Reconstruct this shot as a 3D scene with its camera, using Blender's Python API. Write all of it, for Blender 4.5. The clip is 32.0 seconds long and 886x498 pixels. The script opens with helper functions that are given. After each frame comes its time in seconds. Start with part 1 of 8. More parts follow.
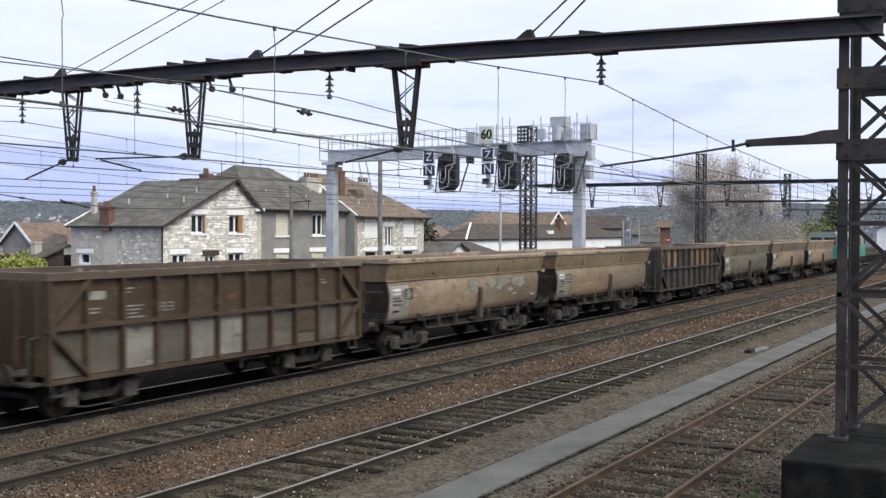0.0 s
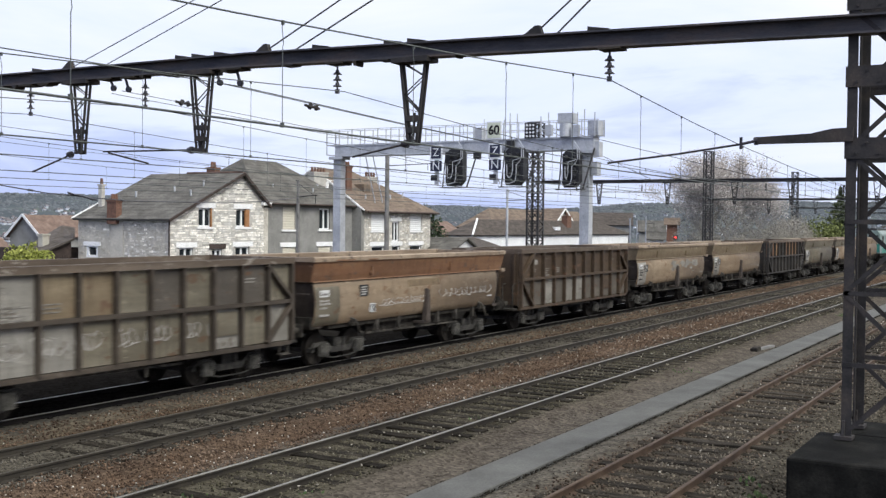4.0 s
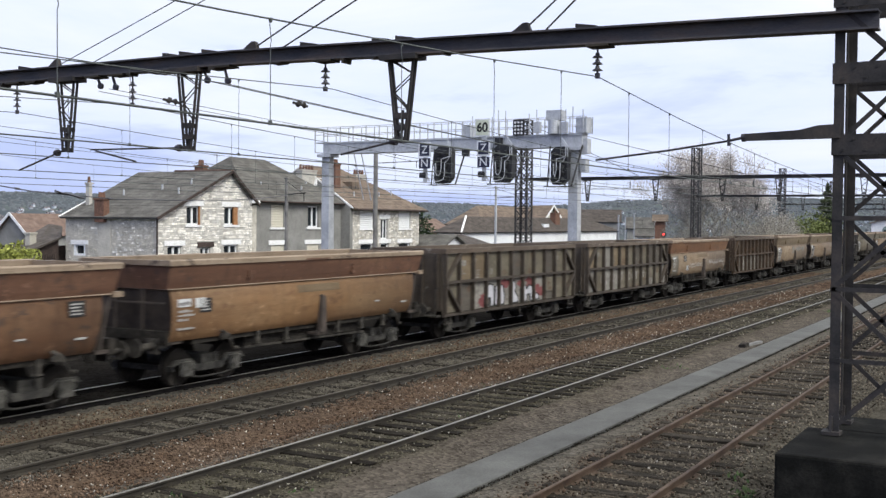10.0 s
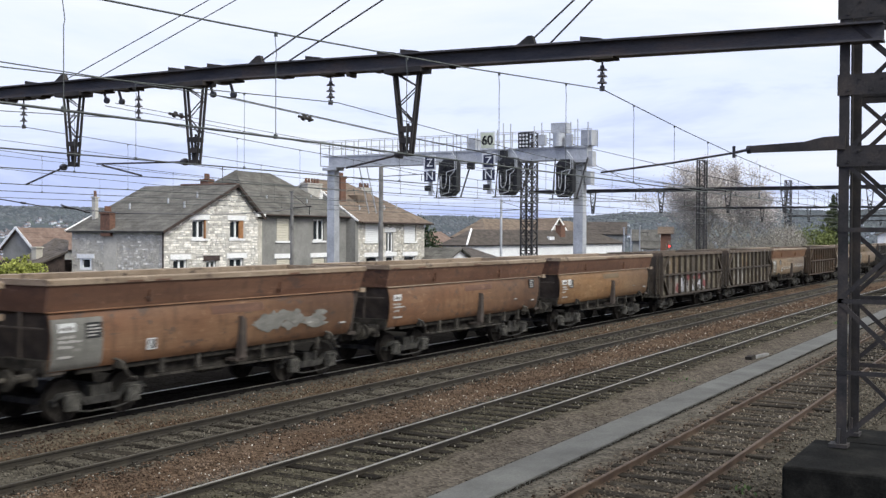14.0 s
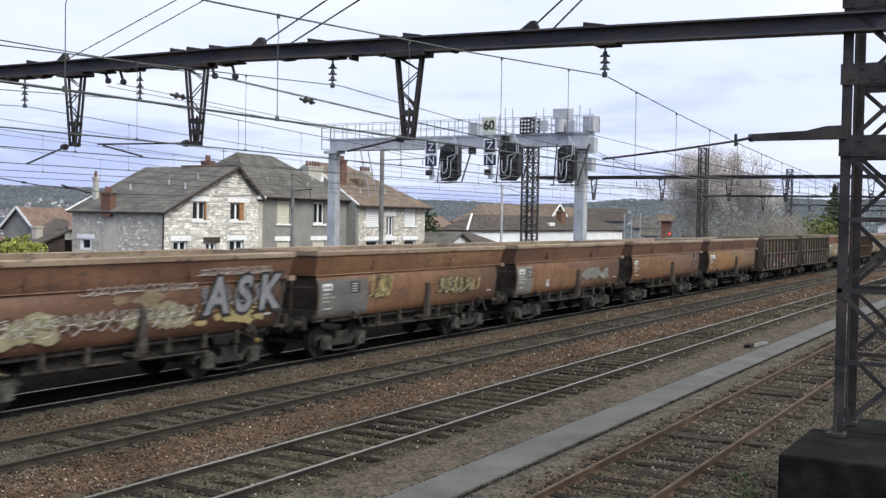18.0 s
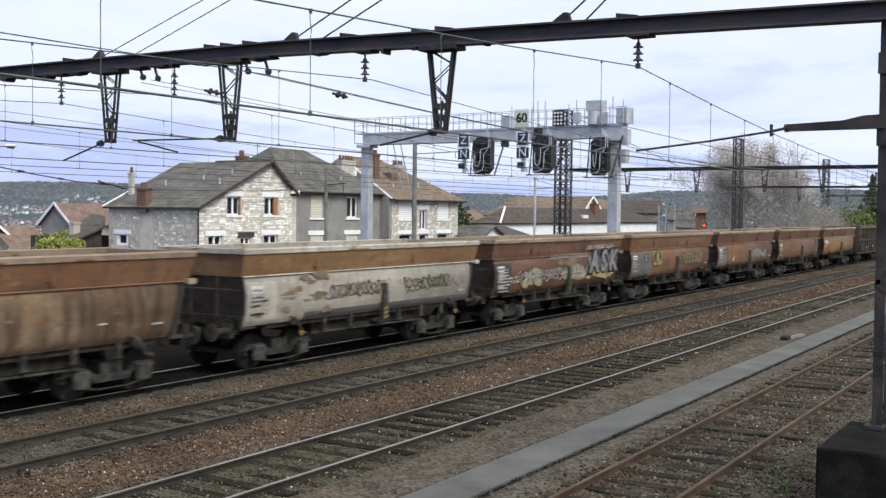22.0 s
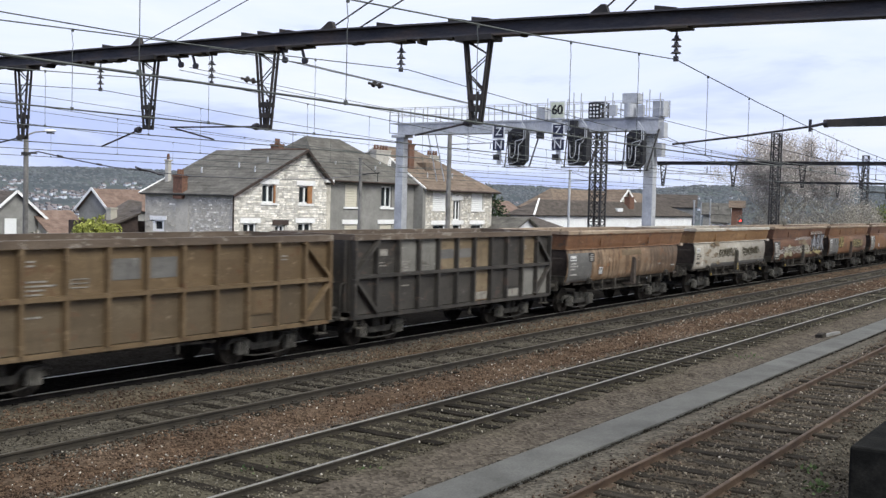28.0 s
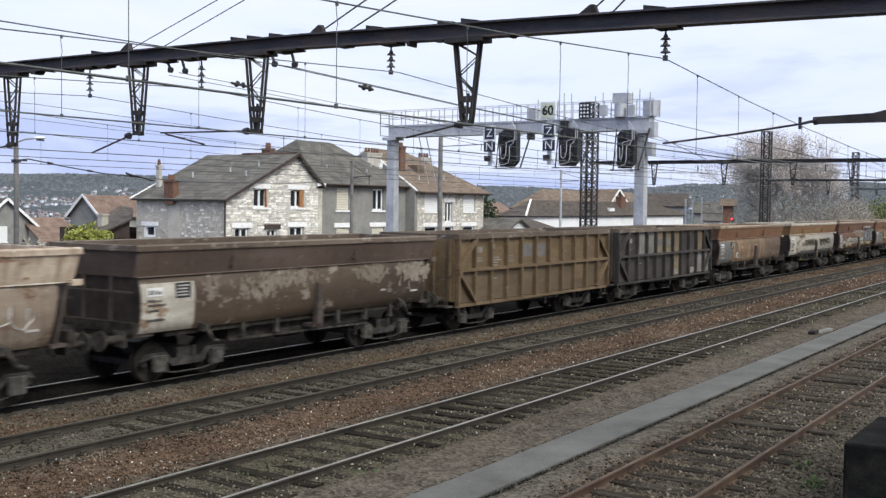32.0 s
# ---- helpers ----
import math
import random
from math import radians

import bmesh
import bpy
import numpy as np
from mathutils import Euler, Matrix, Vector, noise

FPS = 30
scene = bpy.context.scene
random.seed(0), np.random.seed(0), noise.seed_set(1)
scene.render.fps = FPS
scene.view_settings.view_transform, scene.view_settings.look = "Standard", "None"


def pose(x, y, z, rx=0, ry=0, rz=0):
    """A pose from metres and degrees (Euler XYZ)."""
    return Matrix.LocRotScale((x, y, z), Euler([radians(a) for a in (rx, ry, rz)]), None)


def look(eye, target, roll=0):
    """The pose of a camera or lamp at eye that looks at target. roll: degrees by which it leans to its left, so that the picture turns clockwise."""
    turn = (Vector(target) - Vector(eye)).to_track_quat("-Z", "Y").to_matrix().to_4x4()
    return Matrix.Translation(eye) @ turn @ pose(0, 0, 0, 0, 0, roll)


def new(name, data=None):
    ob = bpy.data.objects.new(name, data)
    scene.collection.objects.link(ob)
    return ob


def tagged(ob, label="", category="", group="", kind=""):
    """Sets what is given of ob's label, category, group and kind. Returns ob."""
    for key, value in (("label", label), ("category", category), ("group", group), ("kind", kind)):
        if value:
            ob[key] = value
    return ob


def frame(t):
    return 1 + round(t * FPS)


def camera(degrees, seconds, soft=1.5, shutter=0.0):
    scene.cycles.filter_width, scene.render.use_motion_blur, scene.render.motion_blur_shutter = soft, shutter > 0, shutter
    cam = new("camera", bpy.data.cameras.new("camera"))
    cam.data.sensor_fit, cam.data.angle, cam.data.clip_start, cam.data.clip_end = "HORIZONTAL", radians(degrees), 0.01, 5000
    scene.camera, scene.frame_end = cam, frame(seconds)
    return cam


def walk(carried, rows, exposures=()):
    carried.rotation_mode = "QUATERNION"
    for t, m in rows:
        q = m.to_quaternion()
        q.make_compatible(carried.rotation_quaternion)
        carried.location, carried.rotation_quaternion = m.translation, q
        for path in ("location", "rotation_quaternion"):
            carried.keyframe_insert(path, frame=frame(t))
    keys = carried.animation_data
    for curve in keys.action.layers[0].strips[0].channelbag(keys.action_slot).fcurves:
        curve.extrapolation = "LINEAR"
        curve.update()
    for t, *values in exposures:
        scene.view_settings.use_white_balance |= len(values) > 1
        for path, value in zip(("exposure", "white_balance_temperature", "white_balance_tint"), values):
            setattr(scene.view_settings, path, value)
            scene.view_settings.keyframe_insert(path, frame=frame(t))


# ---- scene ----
EYE = 4.02
cam = camera(44.84, 32.0, 1.4, 0.8)
PATH = [
    (0.0, pose(0, 0, EYE, 88.896, -0.150, -60.160)), (0.5, pose(0, 0, EYE, 89.129, -0.150, -60.174)),
    (1.0, pose(0, 0, EYE, 88.964, -0.182, -60.191)), (1.5, pose(0, 0, EYE, 88.751, -0.247, -60.085)),
    (2.0, pose(0, 0, EYE, 88.835, -0.319, -60.114)), (2.5, pose(0, 0, EYE, 88.983, -0.495, -60.025)),
    (3.0, pose(0, 0, EYE, 88.690, -0.670, -59.870)), (3.5, pose(0, 0, EYE, 88.680, -0.564, -59.753)),
    (5.5, pose(0, 0, EYE, 88.380, -0.796, -60.132)), (6.0, pose(0, 0, EYE, 88.219, -0.585, -59.970)),
    (6.5, pose(0, 0, EYE, 88.461, -0.786, -60.145)), (7.0, pose(0, 0, EYE, 88.468, -0.557, -60.463)),
    (7.5, pose(0, 0, EYE, 88.600, -0.679, -60.761)), (8.0, pose(0, 0, EYE, 88.504, -0.779, -60.582)),
    (8.5, pose(0, 0, EYE, 88.609, -0.763, -60.565)), (9.0, pose(0, 0, EYE, 88.509, -0.771, -60.626)),
    (9.5, pose(0, 0, EYE, 88.716, -0.695, -60.563)), (10.0, pose(0, 0, EYE, 88.516, -0.442, -60.409)),
    (10.5, pose(0, 0, EYE, 88.423, -0.481, -60.184)), (11.0, pose(0, 0, EYE, 88.471, -0.565, -60.205)),
    (11.5, pose(0, 0, EYE, 88.475, -0.465, -60.214)), (12.0, pose(0, 0, EYE, 88.593, -0.388, -60.275)),
    (12.5, pose(0, 0, EYE, 88.979, -0.281, -59.961)), (13.0, pose(0, 0, EYE, 89.076, -0.132, -59.791)),
    (13.5, pose(0, 0, EYE, 89.088, -0.207, -59.889)), (14.0, pose(0, 0, EYE, 89.204, -0.258, -60.120)),
    (14.5, pose(0, 0, EYE, 89.159, -0.454, -60.018)), (16.5, pose(0, 0, EYE, 88.682, -0.819, -59.799)),
    (17.0, pose(0, 0, EYE, 88.636, -0.974, -59.963)), (17.5, pose(0, 0, EYE, 88.612, -0.856, -60.096)),
    (18.0, pose(0, 0, EYE, 88.383, -0.963, -60.096)), (18.5, pose(0, 0, EYE, 88.275, -1.467, -59.958)),
    (19.0, pose(0, 0, EYE, 88.427, -0.981, -60.141)), (19.5, pose(0, 0, EYE, 88.725, -0.958, -60.193)),
    (20.0, pose(0, 0, EYE, 88.395, -1.648, -59.887)), (20.5, pose(0, 0, EYE, 88.378, -1.479, -59.254)),
    (21.0, pose(0, 0, EYE, 88.130, -1.125, -59.092)), (21.5, pose(0, 0, EYE, 87.942, -0.558, -58.907)),
    (22.0, pose(0, 0, EYE, 88.003, -0.573, -58.335)), (22.5, pose(0, 0, EYE, 87.784, -0.636, -57.826)),
    (23.0, pose(0, 0, EYE, 87.736, -0.850, -57.318)), (23.5, pose(0, 0, EYE, 87.756, -0.771, -56.986)),
    (24.0, pose(0, 0, EYE, 88.023, -0.870, -57.071)), (24.5, pose(0, 0, EYE, 88.104, -0.959, -57.186)),
    (25.0, pose(0, 0, EYE, 88.001, -0.971, -57.127)), (25.5, pose(0, 0, EYE, 87.648, -1.037, -56.773)),
    (27.5, pose(0, 0, EYE, 87.640, -1.279, -56.492)), (28.0, pose(0, 0, EYE, 87.480, -1.440, -56.531)),
    (28.5, pose(0, 0, EYE, 87.431, -1.041, -56.455)), (29.0, pose(0, 0, EYE, 87.517, -0.820, -56.464)),
    (29.5, pose(0, 0, EYE, 87.530, -0.782, -56.582)), (30.0, pose(0, 0, EYE, 87.743, -0.825, -56.768)),
    (30.5, pose(0, 0, EYE, 87.766, -0.919, -56.843)), (31.0, pose(0, 0, EYE, 87.869, -0.809, -56.810)),
    (31.5, pose(0, 0, EYE, 87.697, -0.932, -56.995)), (32.0, pose(0, 0, EYE, 87.595, -0.693, -56.970)),
]

walk(cam, PATH)

# ---- daylight: high broken overcast ----
world = bpy.data.worlds.new("overcast_sky")
scene.world = world
world.use_nodes = True
wt = world.node_tree
wt.nodes.clear()


def wnode(kind, **values):
    n = wt.nodes.new(kind)
    for k, v in values.items():
        n.inputs[k].default_value = v
    return n


sky = wt.nodes.new("ShaderNodeTexSky")
sky.sky_type = 'NISHITA'
sky.sun_disc = False
sky.sun_elevation, sky.sun_rotation = radians(34), radians(200)
sky.dust_density = 3.0
coord = wt.nodes.new("ShaderNodeTexCoord")
stretch = wt.nodes.new("ShaderNodeMapping")
stretch.inputs["Scale"].default_value = (2.2, 2.2, 11.0)
stretch.inputs["Rotation"].default_value = (radians(3), radians(-3), 0)
stretch.inputs["Location"].default_value = (0.4, 0.9, 0.25)
cloud = wnode("ShaderNodeTexNoise", Scale=1.0, Detail=7.0, Roughness=0.55, Distortion=0.4)
ramp = wt.nodes.new("ShaderNodeValToRGB")
for el, (p, c) in zip((ramp.color_ramp.elements[0], ramp.color_ramp.elements[1], ramp.color_ramp.elements.new(0.5)),
                      ((0.30, (0.51, 0.60, 0.94, 1)), (0.62, (1.04, 1.11, 1.18, 1)), (0.45, (0.75, 0.83, 1.08, 1)))):
    el.position, el.color = p, c
skymul = wt.nodes.new("ShaderNodeMixRGB")
skymul.blend_type = 'MULTIPLY'
skymul.inputs["Fac"].default_value = 1.0
skymul.inputs["Color2"].default_value = (0.10, 0.10, 0.10, 1)
mix = wt.nodes.new("ShaderNodeMixRGB")
mix.inputs["Fac"].default_value = 0.93
back = wnode("ShaderNodeBackground", Strength=1.0)
out = wt.nodes.new("ShaderNodeOutputWorld")
lk = wt.links.new
lk(coord.outputs["Generated"], stretch.inputs["Vector"])
lk(stretch.outputs["Vector"], cloud.inputs["Vector"])
rise = wt.nodes.new("ShaderNodeSeparateXYZ")
lean = wnode("ShaderNodeMath")
lean.operation = 'MULTIPLY_ADD'
lean.inputs[1].default_value = 1.7
tilt = wt.nodes.new("ShaderNodeVectorMath")
tilt.operation = 'DOT_PRODUCT'
tilt.inputs[1].default_value = (0.31, -0.15, 0.72)
# an overcast sky brightens towards the zenith
zenith = wt.nodes.new("ShaderNodeMapRange")
zenith.inputs["From Min"].default_value, zenith.inputs["From Max"].default_value = 0.2, 0.75
zenith.inputs["To Min"].default_value, zenith.inputs["To Max"].default_value = 1.0, 1.3
both = wnode("ShaderNodeMath")
both.operation = 'ADD'
both.inputs[1].default_value = -0.582
lk(coord.outputs["Generated"], rise.inputs[0])
lk(coord.outputs["Generated"], tilt.inputs[0])
lk(tilt.outputs["Value"], lean.inputs[2])
lk(rise.outputs["Z"], zenith.inputs["Value"])
lk(zenith.outputs[0], back.inputs["Strength"])
lk(cloud.outputs["Fac"], lean.inputs[0])
lk(lean.outputs[0], both.inputs[0])
lk(both.outputs[0], ramp.inputs["Fac"])
lk(sky.outputs["Color"], skymul.inputs["Color1"])
lk(skymul.outputs["Color"], mix.inputs["Color1"])
lk(ramp.outputs["Color"], mix.inputs["Color2"])
lk(mix.outputs["Color"], back.inputs["Color"])
lk(back.outputs["Background"], out.inputs["Surface"])

sun = new("sun", bpy.data.lights.new("sun", 'SUN'))
sun.data.energy, sun.data.angle, sun.data.color = 2.7, radians(30), (0.99, 1.0, 0.95)
sun.matrix_world = look((-24, -62, 68), (0, 0, 0))
scene.view_settings.exposure = 0.19


# ---- materials ----
def surf(name, cols, scale=3.0, fine=40.0, rough=0.8, bump=0.15, metal=0.0, stretch=(1, 1, 1), per=None, spread=0.25, shift=True, detail=6.0):
    """A weathered surface: two colours mixed by broad noise, speckled by fine noise, with fine relief. per: 'object' or 'island' varies the value piece by piece."""
    m = bpy.data.materials.new(name)
    m.use_nodes = True
    nt = m.node_tree
    bs = nt.nodes["Principled BSDF"]
    bs.inputs["Roughness"].default_value, bs.inputs["Metallic"].default_value = rough, metal
    bs.inputs["Specular IOR Level"].default_value = 0.3
    tc = nt.nodes.new("ShaderNodeTexCoord")
    mp = nt.nodes.new("ShaderNodeMapping")
    mp.inputs["Scale"].default_value = stretch
    nt.links.new(tc.outputs["Object"], mp.inputs["Vector"])
    if shift:
        oi = nt.nodes.new("ShaderNodeObjectInfo")
        mu = nt.nodes.new("ShaderNodeMath")
        mu.operation = 'MULTIPLY'
        mu.inputs[1].default_value = 37.0
        nt.links.new(oi.outputs["Random"], mu.inputs[0])
        nt.links.new(mu.outputs[0], mp.inputs["Location"])
    big, small = nt.nodes.new("ShaderNodeTexNoise"), nt.nodes.new("ShaderNodeTexNoise")
    for n, s, d in ((big, scale, detail), (small, fine, 3.0)):
        n.inputs["Scale"].default_value, n.inputs["Detail"].default_value, n.inputs["Roughness"].default_value = s, d, 0.62
        nt.links.new(mp.outputs["Vector"], n.inputs["Vector"])
    rp = nt.nodes.new("ShaderNodeValToRGB")
    els = rp.color_ramp.elements
    span = [0.34 + 0.32 * i / (len(cols) - 1) for i in range(len(cols))]
    els[0].position, els[0].color = span[0], (*cols[0], 1)
    els[1].position, els[1].color = span[-1], (*cols[-1], 1)
    for p, c in list(zip(span, cols))[1:-1]:
        els.new(p).color = (*c, 1)
    nt.links.new(big.outputs["Fac"], rp.inputs["Fac"])
    hs = nt.nodes.new("ShaderNodeHueSaturation")
    nt.links.new(rp.outputs["Color"], hs.inputs["Color"])
    mr = nt.nodes.new("ShaderNodeMapRange")
    mr.inputs["From Min"].default_value, mr.inputs["From Max"].default_value = 0.3, 0.7
    mr.inputs["To Min"].default_value, mr.inputs["To Max"].default_value = 0.78, 1.22
    nt.links.new(small.outputs["Fac"], mr.inputs["Value"])
    value = mr.outputs[0]
    if per:
        src = nt.nodes.new("ShaderNodeObjectInfo").outputs["Random"] if per == 'object' else nt.nodes.new("ShaderNodeNewGeometry").outputs["Random Per Island"]
        m2 = nt.nodes.new("ShaderNodeMapRange")
        m2.inputs["To Min"].default_value, m2.inputs["To Max"].default_value = 1 - spread, 1 + spread
        nt.links.new(src, m2.inputs["Value"])
        m3 = nt.nodes.new("ShaderNodeMath")
        m3.operation = 'MULTIPLY'
        nt.links.new(value, m3.inputs[0])
        nt.links.new(m2.outputs[0], m3.inputs[1])
        value = m3.outputs[0]
    nt.links.new(value, hs.inputs["Value"])
    nt.links.new(hs.outputs["Color"], bs.inputs["Base Color"])
    if bump:
        bp = nt.nodes.new("ShaderNodeBump")
        bp.inputs["Strength"].default_value, bp.inputs["Distance"].default_value = bump, 0.02
        nt.links.new(small.outputs["Fac"], bp.inputs["Height"])
        nt.links.new(bp.outputs["Normal"], bs.inputs["Normal"])
    return m


def glow(name, col, strength):
    m = bpy.data.materials.new(name)
    m.use_nodes = True
    bs = m.node_tree.nodes["Principled BSDF"]
    bs.inputs["Base Color"].default_value = (*col, 1)
    bs.inputs["Emission Color"].default_value = (*col, 1)
    bs.inputs["Emission Strength"].default_value = strength
    return m


IRON = surf("weathered_dark_iron", [(0.017, 0.016, 0.016), (0.032, 0.029, 0.028), (0.052, 0.042, 0.036)], 2.5, 30, 0.75, 0.2)
IRON_FAR = surf("grey_catenary_iron", [(0.028, 0.027, 0.028), (0.055, 0.052, 0.052)], 2.0, 20, 0.75, 0.1)
GALV = surf("galvanised_steel", [(0.34, 0.35, 0.365), (0.45, 0.46, 0.475), (0.52, 0.53, 0.545)], 1.2, 18, 0.55, 0.06, 0.3)
BEAM = surf("rusty_grey_beam_iron", [(0.030, 0.031, 0.038), (0.058, 0.055, 0.058), (0.085, 0.066, 0.056)], 1.6, 26, 0.6, 0.25, 0.0, (1, 0.5, 2.5))
WIRE = surf("tarnished_copper_wire", [(0.05, 0.055, 0.055), (0.10, 0.11, 0.10)], 1.0, 10, 0.6, 0)
CERAMIC = surf("dark_glazed_insulator", [(0.02, 0.02, 0.025), (0.05, 0.045, 0.05)], 4, 20, 0.3, 0)
SLEEPER = surf("old_oak_sleeper", [(0.010, 0.009, 0.007), (0.020, 0.017, 0.013), (0.042, 0.036, 0.028)], 2.5, 30, 0.95, 0.5, 0, (4, 0.6, 4), 'object', 0.35)
SLEEPER_GREY = surf("weathered_grey_sleeper", [(0.016, 0.014, 0.011), (0.034, 0.029, 0.023), (0.060, 0.052, 0.041)], 2.5, 30, 0.95, 0.5, 0, (4, 0.6, 4), 'object', 0.35)
RAIL_RUST = surf("rusty_rail_steel", [(0.040, 0.024, 0.016), (0.066, 0.042, 0.027), (0.098, 0.066, 0.044)], 2.0, 40, 0.7, 0.1, 0.2)
RAIL_DARK = surf("brown_rail_web", [(0.020, 0.017, 0.013), (0.042, 0.035, 0.025)], 2.0, 40, 0.8, 0.1)
# web of the train's track: the shade below the wagons is in this near-black
RAIL_BLACK = surf("shaded_rail_web", [(0.006, 0.006, 0.006), (0.014, 0.012, 0.011)], 2.0, 40, 0.85, 0.1)
RAIL_HEAD = surf("polished_rail_head", [(0.19, 0.180, 0.155), (0.29, 0.275, 0.24)], 1.0, 30, 0.40, 0.0, 0.6)
RAIL_DULL = surf("dull_rail_head", [(0.045, 0.039, 0.030), (0.085, 0.074, 0.058)], 1.0, 30, 0.55, 0.0, 0.3)
RAIL_SOFT = surf("mid_grey_rail_head", [(0.10, 0.092, 0.078), (0.17, 0.157, 0.135)], 1.0, 30, 0.5, 0.0, 0.4)
CONCRETE = surf("dark_concrete", [(0.005, 0.005, 0.0045), (0.010, 0.010, 0.009), (0.022, 0.021, 0.018)], 1.6, 25, 0.9, 0.35)
PATHSTONE = surf("worn_path_concrete", [(0.058, 0.057, 0.051), (0.080, 0.079, 0.072), (0.102, 0.101, 0.092)], 0.8, 30, 0.85, 0.12)


# ---- mesh building ----
class Bag:
    """Collects simple solids into one mesh."""

    def __init__(self):
        self.v, self.f = [], []

    def add(self, vs, fs):
        k = len(self.v)
        self.v += [tuple(p) for p in vs]
        self.f += [tuple(i + k for i in f) for f in fs]
        return self

    def box(self, x0, x1, y0, y1, z0, z1):
        return self.add([(x0, y0, z0), (x1, y0, z0), (x1, y1, z0), (x0, y1, z0), (x0, y0, z1), (x1, y0, z1), (x1, y1, z1), (x0, y1, z1)],
                        [(3, 2, 1, 0), (4, 5, 6, 7), (0, 1, 5, 4), (1, 2, 6, 5), (2, 3, 7, 6), (3, 0, 4, 7)])

    def bar(self, p, q, w, h, up=(0, 0, 1)):
        """A square-edged bar from p to q; w across, h along up."""
        p, q = Vector(p), Vector(q)
        d = (q - p).normalized()
        u = Vector(up)
        if abs(d.dot(u)) > 0.98:
            u = Vector((1, 0, 0))
        s = d.cross(u).normalized()
        u = s.cross(d)
        c = [(-1, -1), (1, -1), (1, 1), (-1, 1)]
        vs = [e + s * (a * w / 2) + u * (b * h / 2) for e in (p, q) for a, b in c]
        return self.add(vs, [(3, 2, 1, 0), (4, 5, 6, 7), (0, 1, 5, 4), (1, 2, 6, 5), (2, 3, 7, 6), (3, 0, 4, 7)])

    def tube(self, p, q, r, n=8, r2=None):
        p, q = Vector(p), Vector(q)
        r2 = r if r2 is None else r2
        d = (q - p).normalized()
        s = d.cross(Vector((0, 0, 1)) if abs(d.z) < 0.9 else Vector((1, 0, 0))).normalized()
        u = s.cross(d)
        vs = []
        for e, k in ((p, r), (q, r2)):
            vs += [e + (s * math.cos(2 * math.pi * i / n) + u * math.sin(2 * math.pi * i / n)) * k for i in range(n)]
        fs = [(i, (i + 1) % n, n + (i + 1) % n, n + i) for i in range(n)] + [tuple(range(n))[::-1], tuple(range(n, 2 * n))]
        return self.add(vs, fs)

    def line(self, pts, r, n=4):
        """A bent wire or pipe through pts."""
        pts = [Vector(p) for p in pts]
        vs = []
        for i, p in enumerate(pts):
            d = (pts[min(i + 1, len(pts) - 1)] - pts[max(i - 1, 0)]).normalized()
            s = d.cross(Vector((0, 0, 1)) if abs(d.z) < 0.95 else Vector((1, 0, 0))).normalized()
            u = s.cross(d)
            vs += [p + (s * math.cos(2 * math.pi * k / n) + u * math.sin(2 * math.pi * k / n)) * r for k in range(n)]
        fs = [(i * n + k, i * n + (k + 1) % n, (i + 1) * n + (k + 1) % n, (i + 1) * n + k) for i in range(len(pts) - 1) for k in range(n)]
        fs += [tuple(range(n))[::-1], tuple(range((len(pts) - 1) * n, len(pts) * n))]
        return self.add(vs, fs)

    def prism(self, poly, a, b, axis='x'):
        """Extrudes a closed outline. axis x: outline in (y, z); y: in (x, z); z: in (x, y)."""
        n = len(poly)
        put = {'x': lambda p, e: (e, p[0], p[1]), 'y': lambda p, e: (p[0], e, p[1]), 'z': lambda p, e: (p[0], p[1], e)}[axis]
        vs = [put(p, a) for p in poly] + [put(p, b) for p in poly]
        fs = [(i, (i + 1) % n, n + (i + 1) % n, n + i) for i in range(n)] + [tuple(range(n))[::-1], tuple(range(n, 2 * n))]
        return self.add(vs, fs)

    def loft(self, rings, cap=True):
        """Skins equal rings of points."""
        n = len(rings[0])
        vs = [p for r in rings for p in r]
        fs = [(j * n + i, j * n + (i + 1) % n, (j + 1) * n + (i + 1) % n, (j + 1) * n + i) for j in range(len(rings) - 1) for i in range(n)]
        if cap:
            fs += [tuple(range(n))[::-1], tuple(range((len(rings) - 1) * n, len(rings) * n))]
        return self.add(vs, fs)

    def panel(self, x0, x1, z0, z1, holes, y0, y1):
        """An upright wall slab along x with rectangular openings through it, in one piece."""
        xs = sorted({x0, x1, *[h[0] for h in holes], *[h[1] for h in holes]})
        zs = sorted({z0, z1, *[h[2] for h in holes], *[h[3] for h in holes]})
        nx, nz, k = len(xs), len(zs), len(self.v)
        self.v += [(x, y, z) for y in (y0, y1) for z in zs for x in xs]

        def at(i, j, back):
            return k + (nx * nz if back else 0) + j * nx + i

        def solid(i, j):
            if not (0 <= i < nx - 1 and 0 <= j < nz - 1):
                return False
            return not any(h[0] <= xs[i] and xs[i + 1] <= h[1] and h[2] <= zs[j] and zs[j + 1] <= h[3] for h in holes)

        for i in range(nx - 1):
            for j in range(nz - 1):
                if not solid(i, j):
                    continue
                self.f += [(at(i, j, 0), at(i + 1, j, 0), at(i + 1, j + 1, 0), at(i, j + 1, 0)), (at(i, j + 1, 1), at(i + 1, j + 1, 1), at(i + 1, j, 1), at(i, j, 1))]
                for di, dj, e in ((-1, 0, ((i, j), (i, j + 1))), (1, 0, ((i + 1, j), (i + 1, j + 1))), (0, -1, ((i, j), (i + 1, j))), (0, 1, ((i, j + 1), (i + 1, j + 1)))):
                    if not solid(i + di, j + dj):
                        (a, b), (c, d) = e
                        self.f.append((at(a, b, 0), at(c, d, 0), at(c, d, 1), at(a, b, 1)))
        return self

